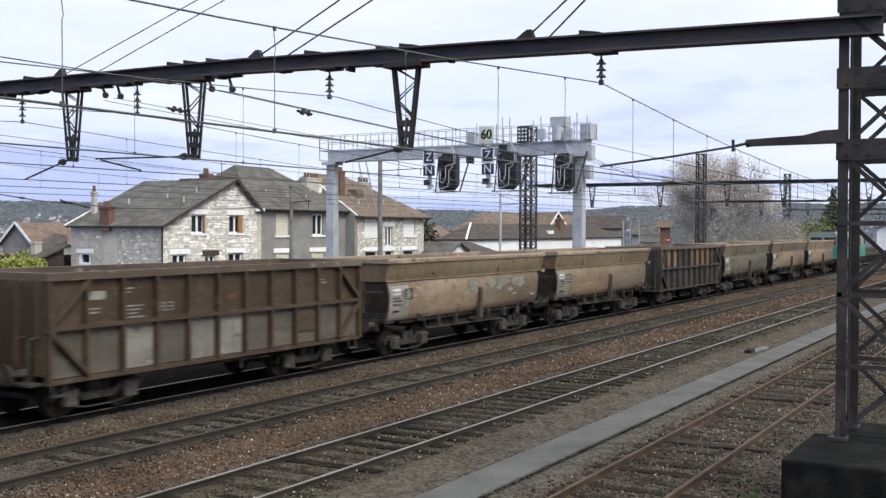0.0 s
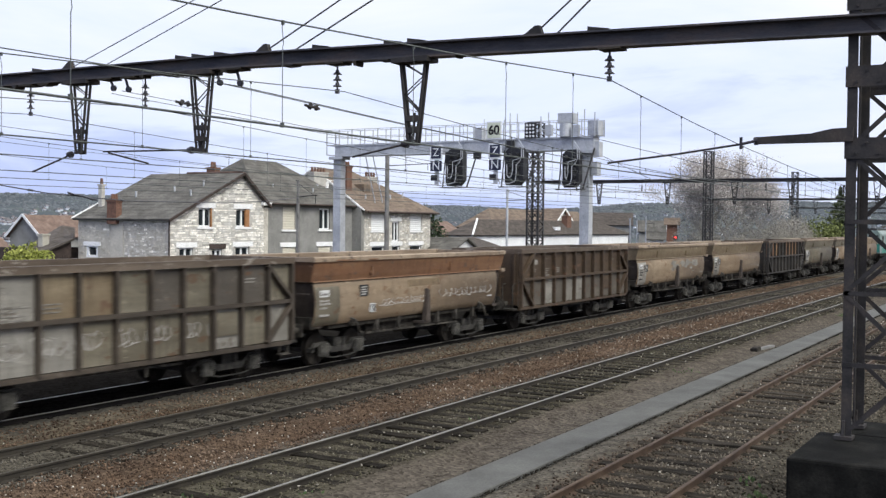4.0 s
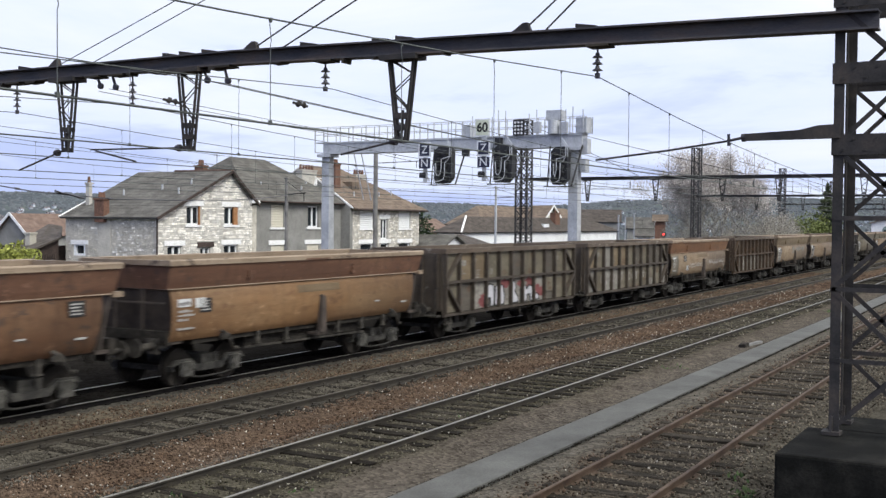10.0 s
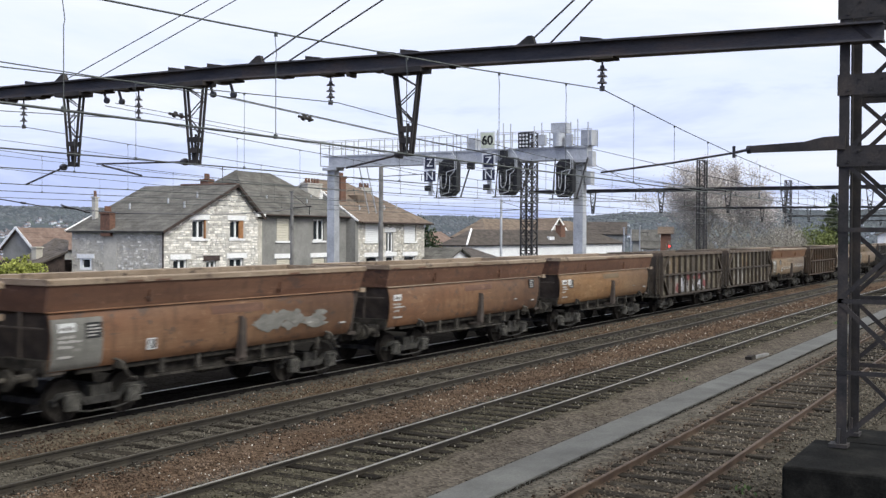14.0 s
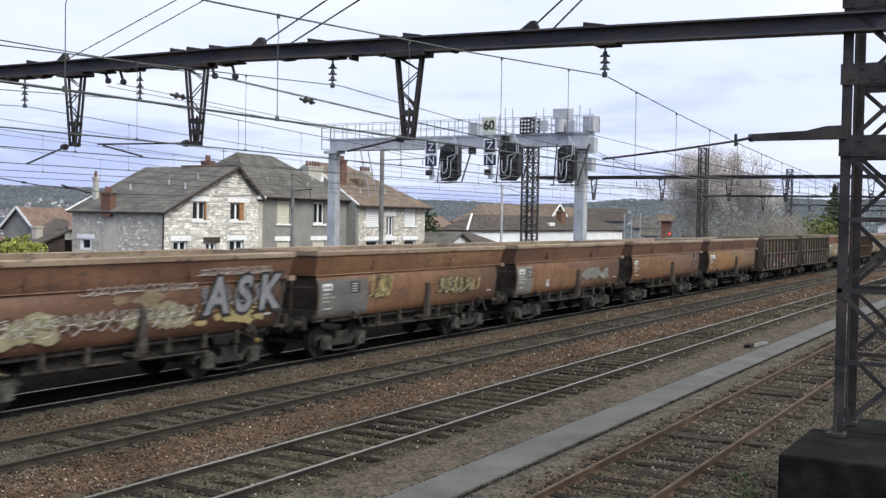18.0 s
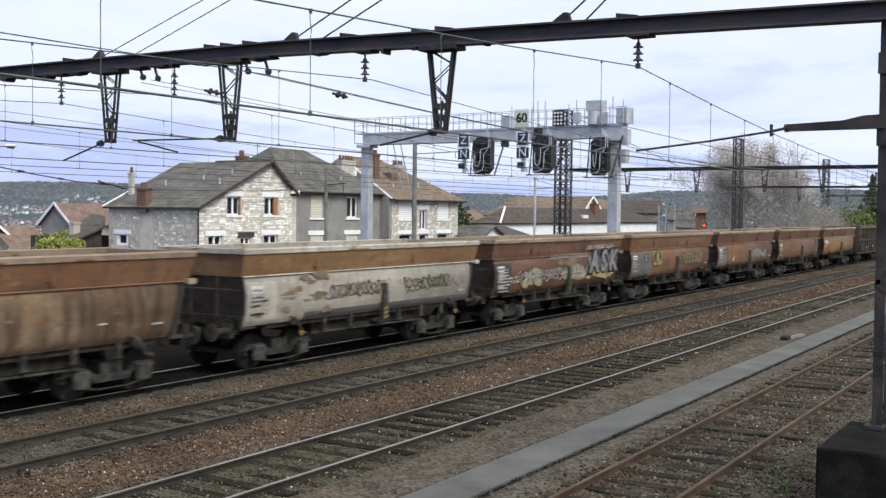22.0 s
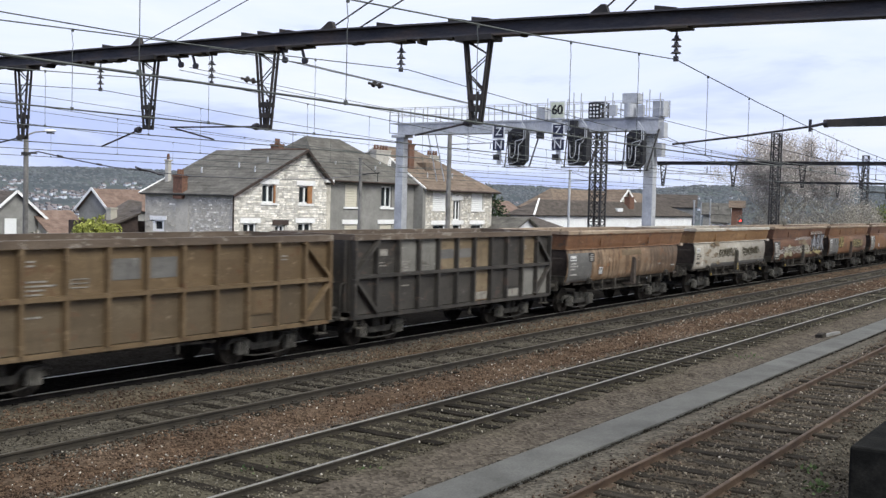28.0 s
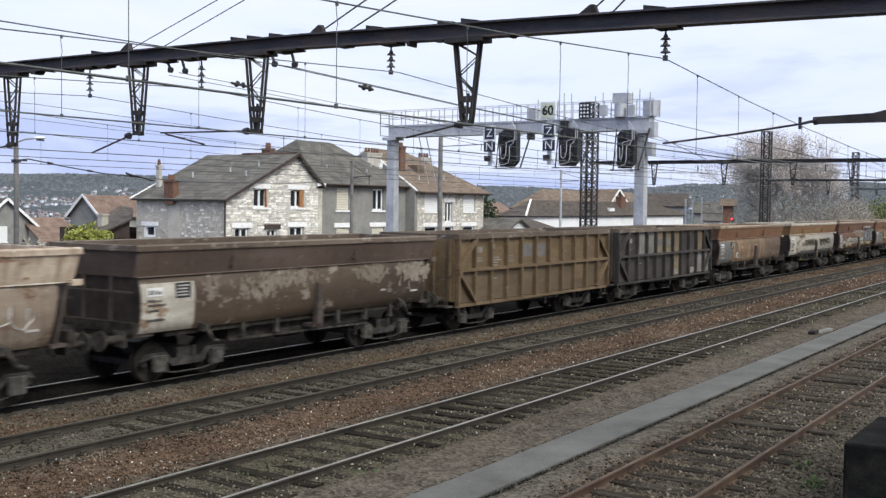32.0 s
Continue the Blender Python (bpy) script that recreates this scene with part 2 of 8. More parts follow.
    def mesh(self, name, smooth=False):
        me = bpy.data.meshes.new(name)
        me.from_pydata(self.v, [], self.f)
        bm = bmesh.new()
        bm.from_mesh(me)
        bmesh.ops.recalc_face_normals(bm, faces=bm.faces)
        bm.to_mesh(me)
        bm.free()
        if smooth:
            me.polygons.foreach_set("use_smooth", [True] * len(me.polygons))
        return me


def part(name, bag, material, parent=None, label="", smooth=False, at=None):
    """Links a bag as one mesh object under a thing or a part."""
    me = bag.mesh(name, smooth) if isinstance(bag, Bag) else bag
    if material and not me.materials:
        me.materials.append(material)
    ob = new(name, me)
    if parent:
        ob.parent = parent
    if at is not None:
        ob.matrix_basis = at
    return tagged(ob, label) if label else ob


def thing(name, label, category, group="", m=None, kind=""):
    ob = tagged(new(name), label, category, group, kind)
    ob.empty_display_size = 0.3
    if m is not None:
        ob.matrix_basis = m
    return ob


# ---- ground: one sheet from the ballast to the hills ----
def bed(y):
    """How far the ballast is heaped up round the two nearer tracks."""
    z = 0.0 if abs(y - 9.2) > 0.6 else 0.02
    for yc, half, top in ((5.82, 1.5, 0.055), (11.08, 1.5, 0.075), (15.25, 1.4, 0.035), (19.05, 1.3, 0.085)):
        k = max(0.0, min(1.0, (half + 0.5 - abs(y - yc)) / 0.5))
        z = max(z, top * k * k * (3 - 2 * k))
    return z


def lift(x, y):
    """Height of the land."""
    d = math.hypot(x, y)
    z = -0.20 + bed(y) + 0.02 * noise.noise((x * 0.4, y * 0.4, 0))
    if y > 60 or d > 260:
        k = max(0.0, min(1.0, max((y - 60) / 500, (d - 260) / 600)))
        z -= 38 * k * k * (3 - 2 * k)
    if d > 700:
        k = max(0.0, min(1.0, (d - 700) / 1300))
        k = k * k * (3 - 2 * k)
        az = max(0.0, min(1.0, (math.degrees(math.atan2(y, x)) - 38) / 12))
        near = max(0.0, min(1.0, (25 - math.degrees(math.atan2(y, x))) / 5))
        z += k * (0.80 + 0.14 * az + 0.13 * near) * (92 + 16 * noise.noise((x / 500, y / 500, 3)) + 7 * noise.noise((x / 130, y / 130, 5)))
    return z


def ground():
    near = np.concatenate([[-2600, -1800, -1200, -800, -500, -300, -180, -100], np.arange(-60, 100, 2.5), np.arange(100, 300, 10), np.arange(300, 3200, 70)])
    ys = np.concatenate([[-2600, -1800, -1000, -500, -250, -120, -60, -30, -15], np.arange(-8, 32, 0.25), np.arange(32, 80, 3), np.arange(80, 320, 14), np.arange(320, 3200, 70)])
    nx, ny = len(near), len(ys)
    vs = [(float(x), float(y), lift(float(x), float(y))) for y in ys for x in near]
    fs = [(j * nx + i, j * nx + i + 1, (j + 1) * nx + i + 1, (j + 1) * nx + i) for j in range(ny - 1) for i in range(nx - 1)]
    me = bpy.data.meshes.new("ground")
    me.from_pydata(vs, [], fs)
    me.polygons.foreach_set("use_smooth", [True] * len(fs))
    return me


def ground_material():
    """Cinder and gravel in bands along the tracks, then meadow and winter woods far off."""
    m = bpy.data.materials.new("yard_ballast_and_land")
    m.use_nodes = True
    nt = m.node_tree
    bs = nt.nodes["Principled BSDF"]
    bs.inputs["Roughness"].default_value = 0.95
    bs.inputs["Specular IOR Level"].default_value = 0.0
    tc = nt.nodes.new("ShaderNodeTexCoord")
    sp = nt.nodes.new("ShaderNodeSeparateXYZ")
    nt.links.new(tc.outputs["Object"], sp.inputs[0])
    wob = nt.nodes.new("ShaderNodeTexNoise")
    wob.inputs["Scale"].default_value, wob.inputs["Detail"].default_value = 0.7, 4
    nt.links.new(tc.outputs["Object"], wob.inputs["Vector"])
    ma = nt.nodes.new("ShaderNodeMath")
    ma.operation = 'MULTIPLY_ADD'
    ma.inputs[1].default_value = 1.6
    nt.links.new(wob.outputs["Fac"], ma.inputs[0])
    nt.links.new(sp.outputs["Y"], ma.inputs[2])
    mr = nt.nodes.new("ShaderNodeMapRange")
    mr.inputs["From Min"].default_value, mr.inputs["From Max"].default_value = 0.8, 30.8
    nt.links.new(ma.outputs[0], mr.inputs["Value"])
    rp = nt.nodes.new("ShaderNodeValToRGB")
    # black: oily bed below the train, with the train's shadow put into the colour
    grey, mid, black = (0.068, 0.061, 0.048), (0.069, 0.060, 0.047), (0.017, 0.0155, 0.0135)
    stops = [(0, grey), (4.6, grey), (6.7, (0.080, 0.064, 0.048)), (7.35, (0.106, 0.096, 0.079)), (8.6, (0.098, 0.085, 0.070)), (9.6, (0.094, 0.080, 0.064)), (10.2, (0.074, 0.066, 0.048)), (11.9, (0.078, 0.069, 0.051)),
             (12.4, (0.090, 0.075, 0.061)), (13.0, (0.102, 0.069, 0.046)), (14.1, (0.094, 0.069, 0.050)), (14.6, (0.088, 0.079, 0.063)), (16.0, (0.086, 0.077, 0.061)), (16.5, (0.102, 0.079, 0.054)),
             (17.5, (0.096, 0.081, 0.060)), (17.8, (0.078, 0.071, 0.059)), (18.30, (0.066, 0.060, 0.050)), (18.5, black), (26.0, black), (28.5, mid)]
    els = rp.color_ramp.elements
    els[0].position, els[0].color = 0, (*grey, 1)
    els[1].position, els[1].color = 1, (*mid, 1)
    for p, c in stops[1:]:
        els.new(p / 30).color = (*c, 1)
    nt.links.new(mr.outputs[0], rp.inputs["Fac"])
    vo = nt.nodes.new("ShaderNodeTexVoronoi")
    vo.inputs["Scale"].default_value = 16
    nt.links.new(tc.outputs["Object"], vo.inputs["Vector"])
    n2 = nt.nodes.new("ShaderNodeTexNoise")
    n2.inputs["Scale"].default_value, n2.inputs["Detail"].default_value = 2.2, 6
    nt.links.new(tc.outputs["Object"], n2.inputs["Vector"])
    sv = nt.nodes.new("ShaderNodeSeparateColor")
    nt.links.new(vo.outputs["Color"], sv.inputs[0])
    ad = nt.nodes.new("ShaderNodeMath")
    ad.operation = 'MULTIPLY_ADD'
    ad.inputs[1].default_value = 0.7
    nt.links.new(sv.outputs[0], ad.inputs[0])
    nt.links.new(n2.outputs["Fac"], ad.inputs[2])
    hs = nt.nodes.new("ShaderNodeHueSaturation")
    nt.links.new(rp.outputs["Color"], hs.inputs["Color"])
    nt.links.new(ad.outputs[0], hs.inputs["Value"])
    # land beyond the yard, blue-grey distance haze mixed into its colours
    ln = nt.nodes.new("ShaderNodeTexNoise")
    ln.inputs["Scale"].default_value, ln.inputs["Detail"].default_value = 0.012, 9
    nt.links.new(tc.outputs["Object"], ln.inputs["Vector"])
    lr = nt.nodes.new("ShaderNodeValToRGB")
    le = lr.color_ramp.elements
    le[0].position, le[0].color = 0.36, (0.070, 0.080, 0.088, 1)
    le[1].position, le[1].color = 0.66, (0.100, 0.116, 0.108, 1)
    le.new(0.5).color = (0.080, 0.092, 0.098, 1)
    nt.links.new(ln.outputs["Fac"], lr.inputs["Fac"])
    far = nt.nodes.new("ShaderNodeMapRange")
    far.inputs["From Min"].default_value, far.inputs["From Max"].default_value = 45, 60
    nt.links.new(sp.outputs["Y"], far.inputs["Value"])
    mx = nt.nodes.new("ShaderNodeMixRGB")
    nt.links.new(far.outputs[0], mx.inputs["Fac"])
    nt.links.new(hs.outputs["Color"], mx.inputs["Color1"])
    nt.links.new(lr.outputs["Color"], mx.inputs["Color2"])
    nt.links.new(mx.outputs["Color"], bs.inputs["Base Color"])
    bp = nt.nodes.new("ShaderNodeBump")
    bp.inputs["Strength"].default_value, bp.inputs["Distance"].default_value = 0.7, 0.04
    nt.links.new(vo.outputs["Distance"], bp.inputs["Height"])
    nt.links.new(bp.outputs["Normal"], bs.inputs["Normal"])
    return m


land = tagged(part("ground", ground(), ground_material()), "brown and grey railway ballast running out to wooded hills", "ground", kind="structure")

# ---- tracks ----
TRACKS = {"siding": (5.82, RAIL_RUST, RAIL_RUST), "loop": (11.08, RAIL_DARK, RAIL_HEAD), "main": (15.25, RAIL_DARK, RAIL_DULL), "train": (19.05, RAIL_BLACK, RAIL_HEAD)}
X0, X1 = -40.0, 420.0


def rail(y, web, head):
    foot = [(-0.075, -0.150), (0.075, -0.150), (0.072, -0.138), (0.010, -0.122), (0.010, -0.050), (0.034, -0.036), (0.036, -0.008), (-0.036, -0.008), (-0.034, -0.036), (-0.010, -0.050), (-0.010, -0.122), (-0.072, -0.138)]
    r = part("rail", Bag().prism([(y + a, b) for a, b in foot], X0, X1), web)
    tagged(r, "long steel rail on wooden sleepers", "rail", "rails of the yard", "structure")
    part("railhead", Bag().prism([(y - 0.029, -0.0075), (y + 0.029, -0.0075), (y + 0.026, 0.0), (y - 0.026, 0.0)], X0, X1), head, r, "worn running surface")
    return r


for name, (yc, web, head) in TRACKS.items():
    for s in (-1, 1):
        # the nearer rail of the train's track gets a darker head
        rail(yc + s * 0.7525, web, RAIL_SOFT if name == "train" and s < 0 else head)

walkway = tagged(part("path", Bag().prism([(7.73, -0.30), (8.57, -0.30), (8.57, -0.115), (8.55, -0.105), (7.75, -0.105), (7.73, -0.115)], X0, 260), PATHSTONE),
                 "narrow grey concrete service path between the tracks", "path", kind="structure")

# ---- the goods train ----
UNDER = surf("black_brake_dust", [(0.016, 0.0145, 0.013), (0.030, 0.027, 0.023), (0.050, 0.044, 0.037)], 5, 30, 0.85, 0.2)
BOGIE = surf("dusty_bogie_iron", [(0.018, 0.016, 0.013), (0.042, 0.037, 0.030), (0.088, 0.078, 0.063)], 5, 30, 0.8, 0.2)
# shade round the axle boxes is partly put into the frame and wheel colours
BOGIE_DARK = surf("shaded_bogie_frame", [(0.014, 0.013, 0.011), (0.031, 0.029, 0.025), (0.062, 0.057, 0.048)], 5, 30, 0.85, 0.2)
AXLE = surf("pale_dusty_axle_box", [(0.036, 0.034, 0.029), (0.130, 0.122, 0.104)], 6, 30, 0.7, 0.1)
WHEELM = surf("shaded_grimy_wheel_steel", [(0.014, 0.012, 0.010), (0.025, 0.022, 0.019), (0.042, 0.037, 0.031)], 4, 30, 0.8, 0.15)
for m_ in (UNDER, RAIL_BLACK, CONCRETE, WHEELM):
    m_.node_tree.nodes["Principled BSDF"].inputs["Specular IOR Level"].default_value = 0.05
DARKGAP = surf("dark_end_iron", [(0.040, 0.032, 0.027), (0.080, 0.063, 0.051)], 3, 30, 0.85, 0.2)
WHITE = surf("chalk_white_stencil", [(0.26, 0.245, 0.22), (0.40, 0.385, 0.36)], 4, 40, 0.8, 0)
FADED = surf("faded_white_stencil", [(0.11, 0.098, 0.082), (0.21, 0.195, 0.17), (0.29, 0.275, 0.245)], 5, 40, 0.8, 0)
INK = surf("black_stencil", [(0.012, 0.012, 0.012), (0.03, 0.03, 0.03)], 4, 40, 0.8, 0)
PLATE_WHITE = surf("white_data_plate", [(0.5, 0.5, 0.48), (0.62, 0.62, 0.6)], 4, 30, 0.7, 0)
YELLOW = surf("yellow_lever_paint", [(0.16, 0.115, 0.03), (0.24, 0.18, 0.05)], 4, 40, 0.7, 0)


def paint(name, dark, base, light, rough=0.62, flake=None, amount=0.60, drip=0.42):
    """Old wagon paint: broad faded areas, dark drips running down, and flaked spots."""
    dark, base, light = (tuple(c * k for c, k in zip(col, (1.0, 0.955, 0.875))) for col in (dark, base, light))
    m = bpy.data.materials.new(name)
    m.use_nodes = True
    nt = m.node_tree
    bs = nt.nodes["Principled BSDF"]
    bs.inputs["Roughness"].default_value = rough
    bs.inputs["Specular IOR Level"].default_value = 0.35
    tc, oi, mu, ad = (nt.nodes.new(k) for k in ("ShaderNodeTexCoord", "ShaderNodeObjectInfo", "ShaderNodeMath", "ShaderNodeVectorMath"))
    mu.operation, ad.operation = 'MULTIPLY', 'ADD'
    mu.inputs[1].default_value = 53.0
    nt.links.new(oi.outputs["Random"], mu.inputs[0])
    nt.links.new(tc.outputs["Object"], ad.inputs[0])
    nt.links.new(mu.outputs[0], ad.inputs[1])

    def field(stretch, scale, detail, lo, hi, rough_=0.6):
        mp, nz, mr = (nt.nodes.new(k) for k in ("ShaderNodeMapping", "ShaderNodeTexNoise", "ShaderNodeMapRange"))
        mp.inputs["Scale"].default_value = stretch
        nz.inputs["Scale"].default_value, nz.inputs["Detail"].default_value, nz.inputs["Roughness"].default_value = scale, detail, rough_
        mr.inputs["From Min"].default_value, mr.inputs["From Max"].default_value = lo, hi
        nt.links.new(ad.outputs[0], mp.inputs["Vector"])
        nt.links.new(mp.outputs["Vector"], nz.inputs["Vector"])
        nt.links.new(nz.outputs["Fac"], mr.inputs["Value"])
        return mr.outputs[0], nz.outputs["Fac"]

    def blend(fac, c1, c2, k=1.0):
        mx = nt.nodes.new("ShaderNodeMixRGB")
        if k != 1.0:
            mm = nt.nodes.new("ShaderNodeMath")
            mm.operation = 'MULTIPLY'
            mm.inputs[1].default_value = k
            nt.links.new(fac, mm.inputs[0])
            fac = mm.outputs[0]
        nt.links.new(fac, mx.inputs["Fac"])
        for sock, c in ((mx.inputs["Color1"], c1), (mx.inputs["Color2"], c2)):
            if isinstance(c, tuple):
                sock.default_value = (*c, 1)
            else:
                nt.links.new(c, sock)
        return mx.outputs["Color"]

    broad, _ = field((0.35, 0.7, 1.0), 0.9, 5, 0.38, 0.64)
    c = blend(broad, base, light)
    band_, _ = field((0.12, 0.5, 1.9), 1.3, 5, 0.42, 0.66)
    c = blend(band_, c, tuple(0.45 * u + 0.55 * v for u, v in zip(dark, base)), 0.65)
    drips, _ = field((4.2, 4.2, 0.55), 1.1, 6, amount - 0.06, amount + 0.10)
    c = blend(drips, c, dark, drip)
    sweep, _ = field((0.4, 0.5, 0.9), 0.8, 6, 0.47, 0.66)
    c = blend(sweep, c, tuple(0.5 * u + 0.5 * v for u, v in zip(dark, base)), 0.6)
    blot, _ = field((0.8, 1, 1.3), 2.6, 7, 0.56, 0.72)
    c = blend(blot, c, tuple(0.55 * u + 0.45 * v for u, v in zip(dark, base)), 0.85)
    scuff, _ = field((0.9, 1.0, 1.5), 3.4, 9, 0.585, 0.68, 0.72)
    c = blend(scuff, c, tuple(min(0.6, 1.45 * u + 0.02) for u in light), 0.7)
    if flake:
        fl, _ = field((1.0, 1.0, 1.6), 1.7, 8, 0.585, 0.615, 0.7)
        c = blend(fl, c, flake, 0.9)
    grain, raw = field((1, 1, 1), 34, 4, 0.3, 0.7)
    hs, mr = nt.nodes.new("ShaderNodeHueSaturation"), nt.nodes.new("ShaderNodeMapRange")
    mr.inputs["To Min"].default_value, mr.inputs["To Max"].default_value = 0.80, 1.18
    nt.links.new(grain, mr.inputs["Value"])
    nt.links.new(mr.outputs[0], hs.inputs["Value"])
    nt.links.new(c, hs.inputs["Color"])
    nt.links.new(hs.outputs["Color"], bs.inputs["Base Color"])
    bp = nt.nodes.new("ShaderNodeBump")
    bp.inputs["Strength"].default_value, bp.inputs["Distance"].default_value = 0.15, 0.01
    nt.links.new(raw, bp.inputs["Height"])
    nt.links.new(bp.outputs["Normal"], bs.inputs["Normal"])
    return m


P_BROWN = paint("red_brown_wagon_paint", (0.021, 0.014, 0.009), (0.054, 0.037, 0.024), (0.076, 0.054, 0.036), flake=(0.10, 0.055, 0.033))
P_DARK = paint("blackened_wagon_paint", (0.013, 0.012, 0.011), (0.035, 0.033, 0.031), (0.058, 0.054, 0.050), flake=(0.066, 0.048, 0.038))
P_OCHRE = paint("ochre_brown_wagon_paint", (0.045, 0.030, 0.018), (0.121, 0.085, 0.047), (0.152, 0.112, 0.068), flake=(0.10, 0.055, 0.028))
P_OCHRE_DULL = paint("dull_ochre_wagon_paint", (0.040, 0.030, 0.020), (0.098, 0.074, 0.047), (0.128, 0.102, 0.070), flake=(0.10, 0.06, 0.034))
P_GREYB = paint("grey_brown_wagon_paint", (0.034, 0.029, 0.022), (0.128, 0.114, 0.086), (0.178, 0.164, 0.130), flake=(0.10, 0.06, 0.035), amount=0.57)
P_POST = paint("grimy_brown_post_paint", (0.020, 0.016, 0.013), (0.050, 0.041, 0.033), (0.078, 0.064, 0.051))
P_PALE = paint("pale_grey_patch_paint", (0.065, 0.058, 0.050), (0.215, 0.21, 0.195), (0.29, 0.285, 0.27), flake=(0.12, 0.10, 0.08), amount=0.57)
P_SAND = paint("sandy_patch_paint", (0.050, 0.036, 0.024), (0.170, 0.132, 0.085), (0.225, 0.185, 0.130), flake=(0.11, 0.065, 0.04), amount=0.56)
P_GRIME = paint("grimy_panel_paint", (0.035, 0.031, 0.028), (0.082, 0.073, 0.063), (0.115, 0.104, 0.090), flake=(0.10, 0.055, 0.03))
P_BEIGE = paint("beige_hopper_paint", (0.075, 0.050, 0.033), (0.212, 0.160, 0.110), (0.28, 0.225, 0.165), flake=(0.15, 0.085, 0.045))
P_ORANGE = paint("orange_rust_hopper", (0.045, 0.026, 0.018), (0.176, 0.088, 0.047), (0.215, 0.128, 0.076), flake=(0.095, 0.062, 0.044), amount=0.58)
P_AMBER = paint("amber_hopper_paint", (0.065, 0.038, 0.022), (0.210, 0.117, 0.055), (0.275, 0.178, 0.098), flake=(0.15, 0.08, 0.04))
P_RUST = paint("deep_rust_hopper", (0.036, 0.021, 0.016), (0.118, 0.060, 0.040), (0.165, 0.092, 0.060), flake=(0.075, 0.045, 0.034))
P_DRIP = paint("faded_orange_hopper_with_drips", (0.050, 0.031, 0.020), (0.225, 0.145, 0.088), (0.295, 0.230, 0.170), flake=(0.19, 0.095, 0.045), amount=0.51, drip=0.75)
P_ROSE = paint("pinkish_beige_hopper_paint", (0.13, 0.082, 0.055), (0.42, 0.350, 0.285), (0.53, 0.470, 0.395), flake=(0.20, 0.115, 0.07), amount=0.54, drip=0.6)
P_FLAKE = paint("bare_flaked_spots", (0.080, 0.062, 0.050), (0.185, 0.158, 0.132), (0.24, 0.212, 0.185))
P_CHOC = paint("chocolate_hopper_paint", (0.030, 0.021, 0.017), (0.083, 0.060, 0.049), (0.112, 0.086, 0.073))
P_WORN = paint("chocolate_hopper_paint_flaked", (0.026, 0.017, 0.013), (0.080, 0.057, 0.040), (0.108, 0.082, 0.060), flake=(0.25, 0.215, 0.17))
P_LIME = paint("limewashed_hopper_paint", (0.13, 0.10, 0.065), (0.37, 0.36, 0.33), (0.50, 0.49, 0.46), flake=(0.19, 0.12, 0.07), amount=0.55)
P_ASH = paint("ash_grey_patch", (0.055, 0.053, 0.048), (0.150, 0.152, 0.146), (0.200, 0.200, 0.192))
P_SLATE = paint("slate_grey_patch", (0.040, 0.040, 0.041), (0.102, 0.102, 0.104), (0.146, 0.146, 0.147))
RIM = paint("dusty_tan_rim", (0.070, 0.050, 0.036), (0.235, 0.180, 0.132), (0.33, 0.27, 0.21), flake=(0.075, 0.052, 0.038))
RIM_DARK = paint("dusty_brown_rim", (0.034, 0.026, 0.020), (0.092, 0.070, 0.053), (0.140, 0.112, 0.090), flake=(0.24, 0.21, 0.175))
COAL = surf("rust_dusted_inside", [(0.03, 0.024, 0.02), (0.07, 0.052, 0.04), (0.10, 0.075, 0.055)], 3, 30, 0.95, 0.3)


def bogie_meshes():
    frame_ = Bag()
    for s in (-1, 1):
        y = s * 1.02
        frame_.prism([(-1.30, 0.52), (-1.16, 0.66), (-0.66, 0.67), (-0.44, 0.50), (0.44, 0.50), (0.66, 0.67), (1.16, 0.66), (1.30, 0.52), (1.12, 0.56), (0.68, 0.57), (0.46, 0.34), (-0.46, 0.34), (-0.68, 0.57), (-1.12, 0.56)], y - 0.05, y + 0.05, 'y')
        for k in (-0.22, 0.22):
            frame_.tube((k, y, 0.50), (k, y, 0.74), 0.07, 10)
        frame_.line([(-1.05, y - s * 0.02 + s * 0.10, 0.30), (-0.4, y + s * 0.08, 0.20), (0.4, y + s * 0.08, 0.20), (1.05, y + s * 0.08, 0.30)], 0.022, 5)
    frame_.box(-0.2, 0.2, -1.0, 1.0, 0.42, 0.72)
    for k in (-1.2, 1.2):
        frame_.box(k - 0.05, k + 0.05, -1.0, 1.0, 0.40, 0.52)
    ribs = [(-0.16, -0.07)]
    for k in (-0.10, -0.035, 0.035, 0.10):
        ribs += [(k - 0.016, -0.07), (k - 0.016, -0.10), (k + 0.016, -0.10), (k + 0.016, -0.07)]
    box = Bag().prism(ribs + [(0.16, -0.07), (0.16, 0.07), (-0.16, 0.07)], -0.18, 0.16, 'z')
    wheel = Bag()
    for s in (-1, 1):
        y = s * 0.75
        wheel.tube((0, y - 0.065, 0), (0, y + 0.065, 0), 0.455, 28).tube((0, y - s * 0.065, 0), (0, y - s * 0.095, 0), 0.482, 28)
        wheel.tube((0, y + s * 0.065, 0), (0, y + s * 0.10, 0), 0.10, 12)
        for k in range(3):
            a = 2 * math.pi * k / 3
            wheel.tube((0.28 * math.cos(a), y + s * 0.06, 0.28 * math.sin(a)), (0.28 * math.cos(a), y + s * 0.072, 0.28 * math.sin(a)), 0.05, 8)
    wheel.tube((0, -0.95, 0), (0, 0.95, 0), 0.075, 12)
    f, b, w = frame_.mesh("bogie"), box.mesh("axle_box"), wheel.mesh("wheelset")
    f.materials.append(BOGIE_DARK), b.materials.append(AXLE), w.materials.append(WHEELM)
    return f, b, w


BOGIE_ME, BOX_ME, WHEEL_ME = bogie_meshes()
WHEELS = []
HOPPER_LONG, BOX_LONG = 11.39, 11.10
SIZE = 0.924  # drawing units of the wagon bodies to metres
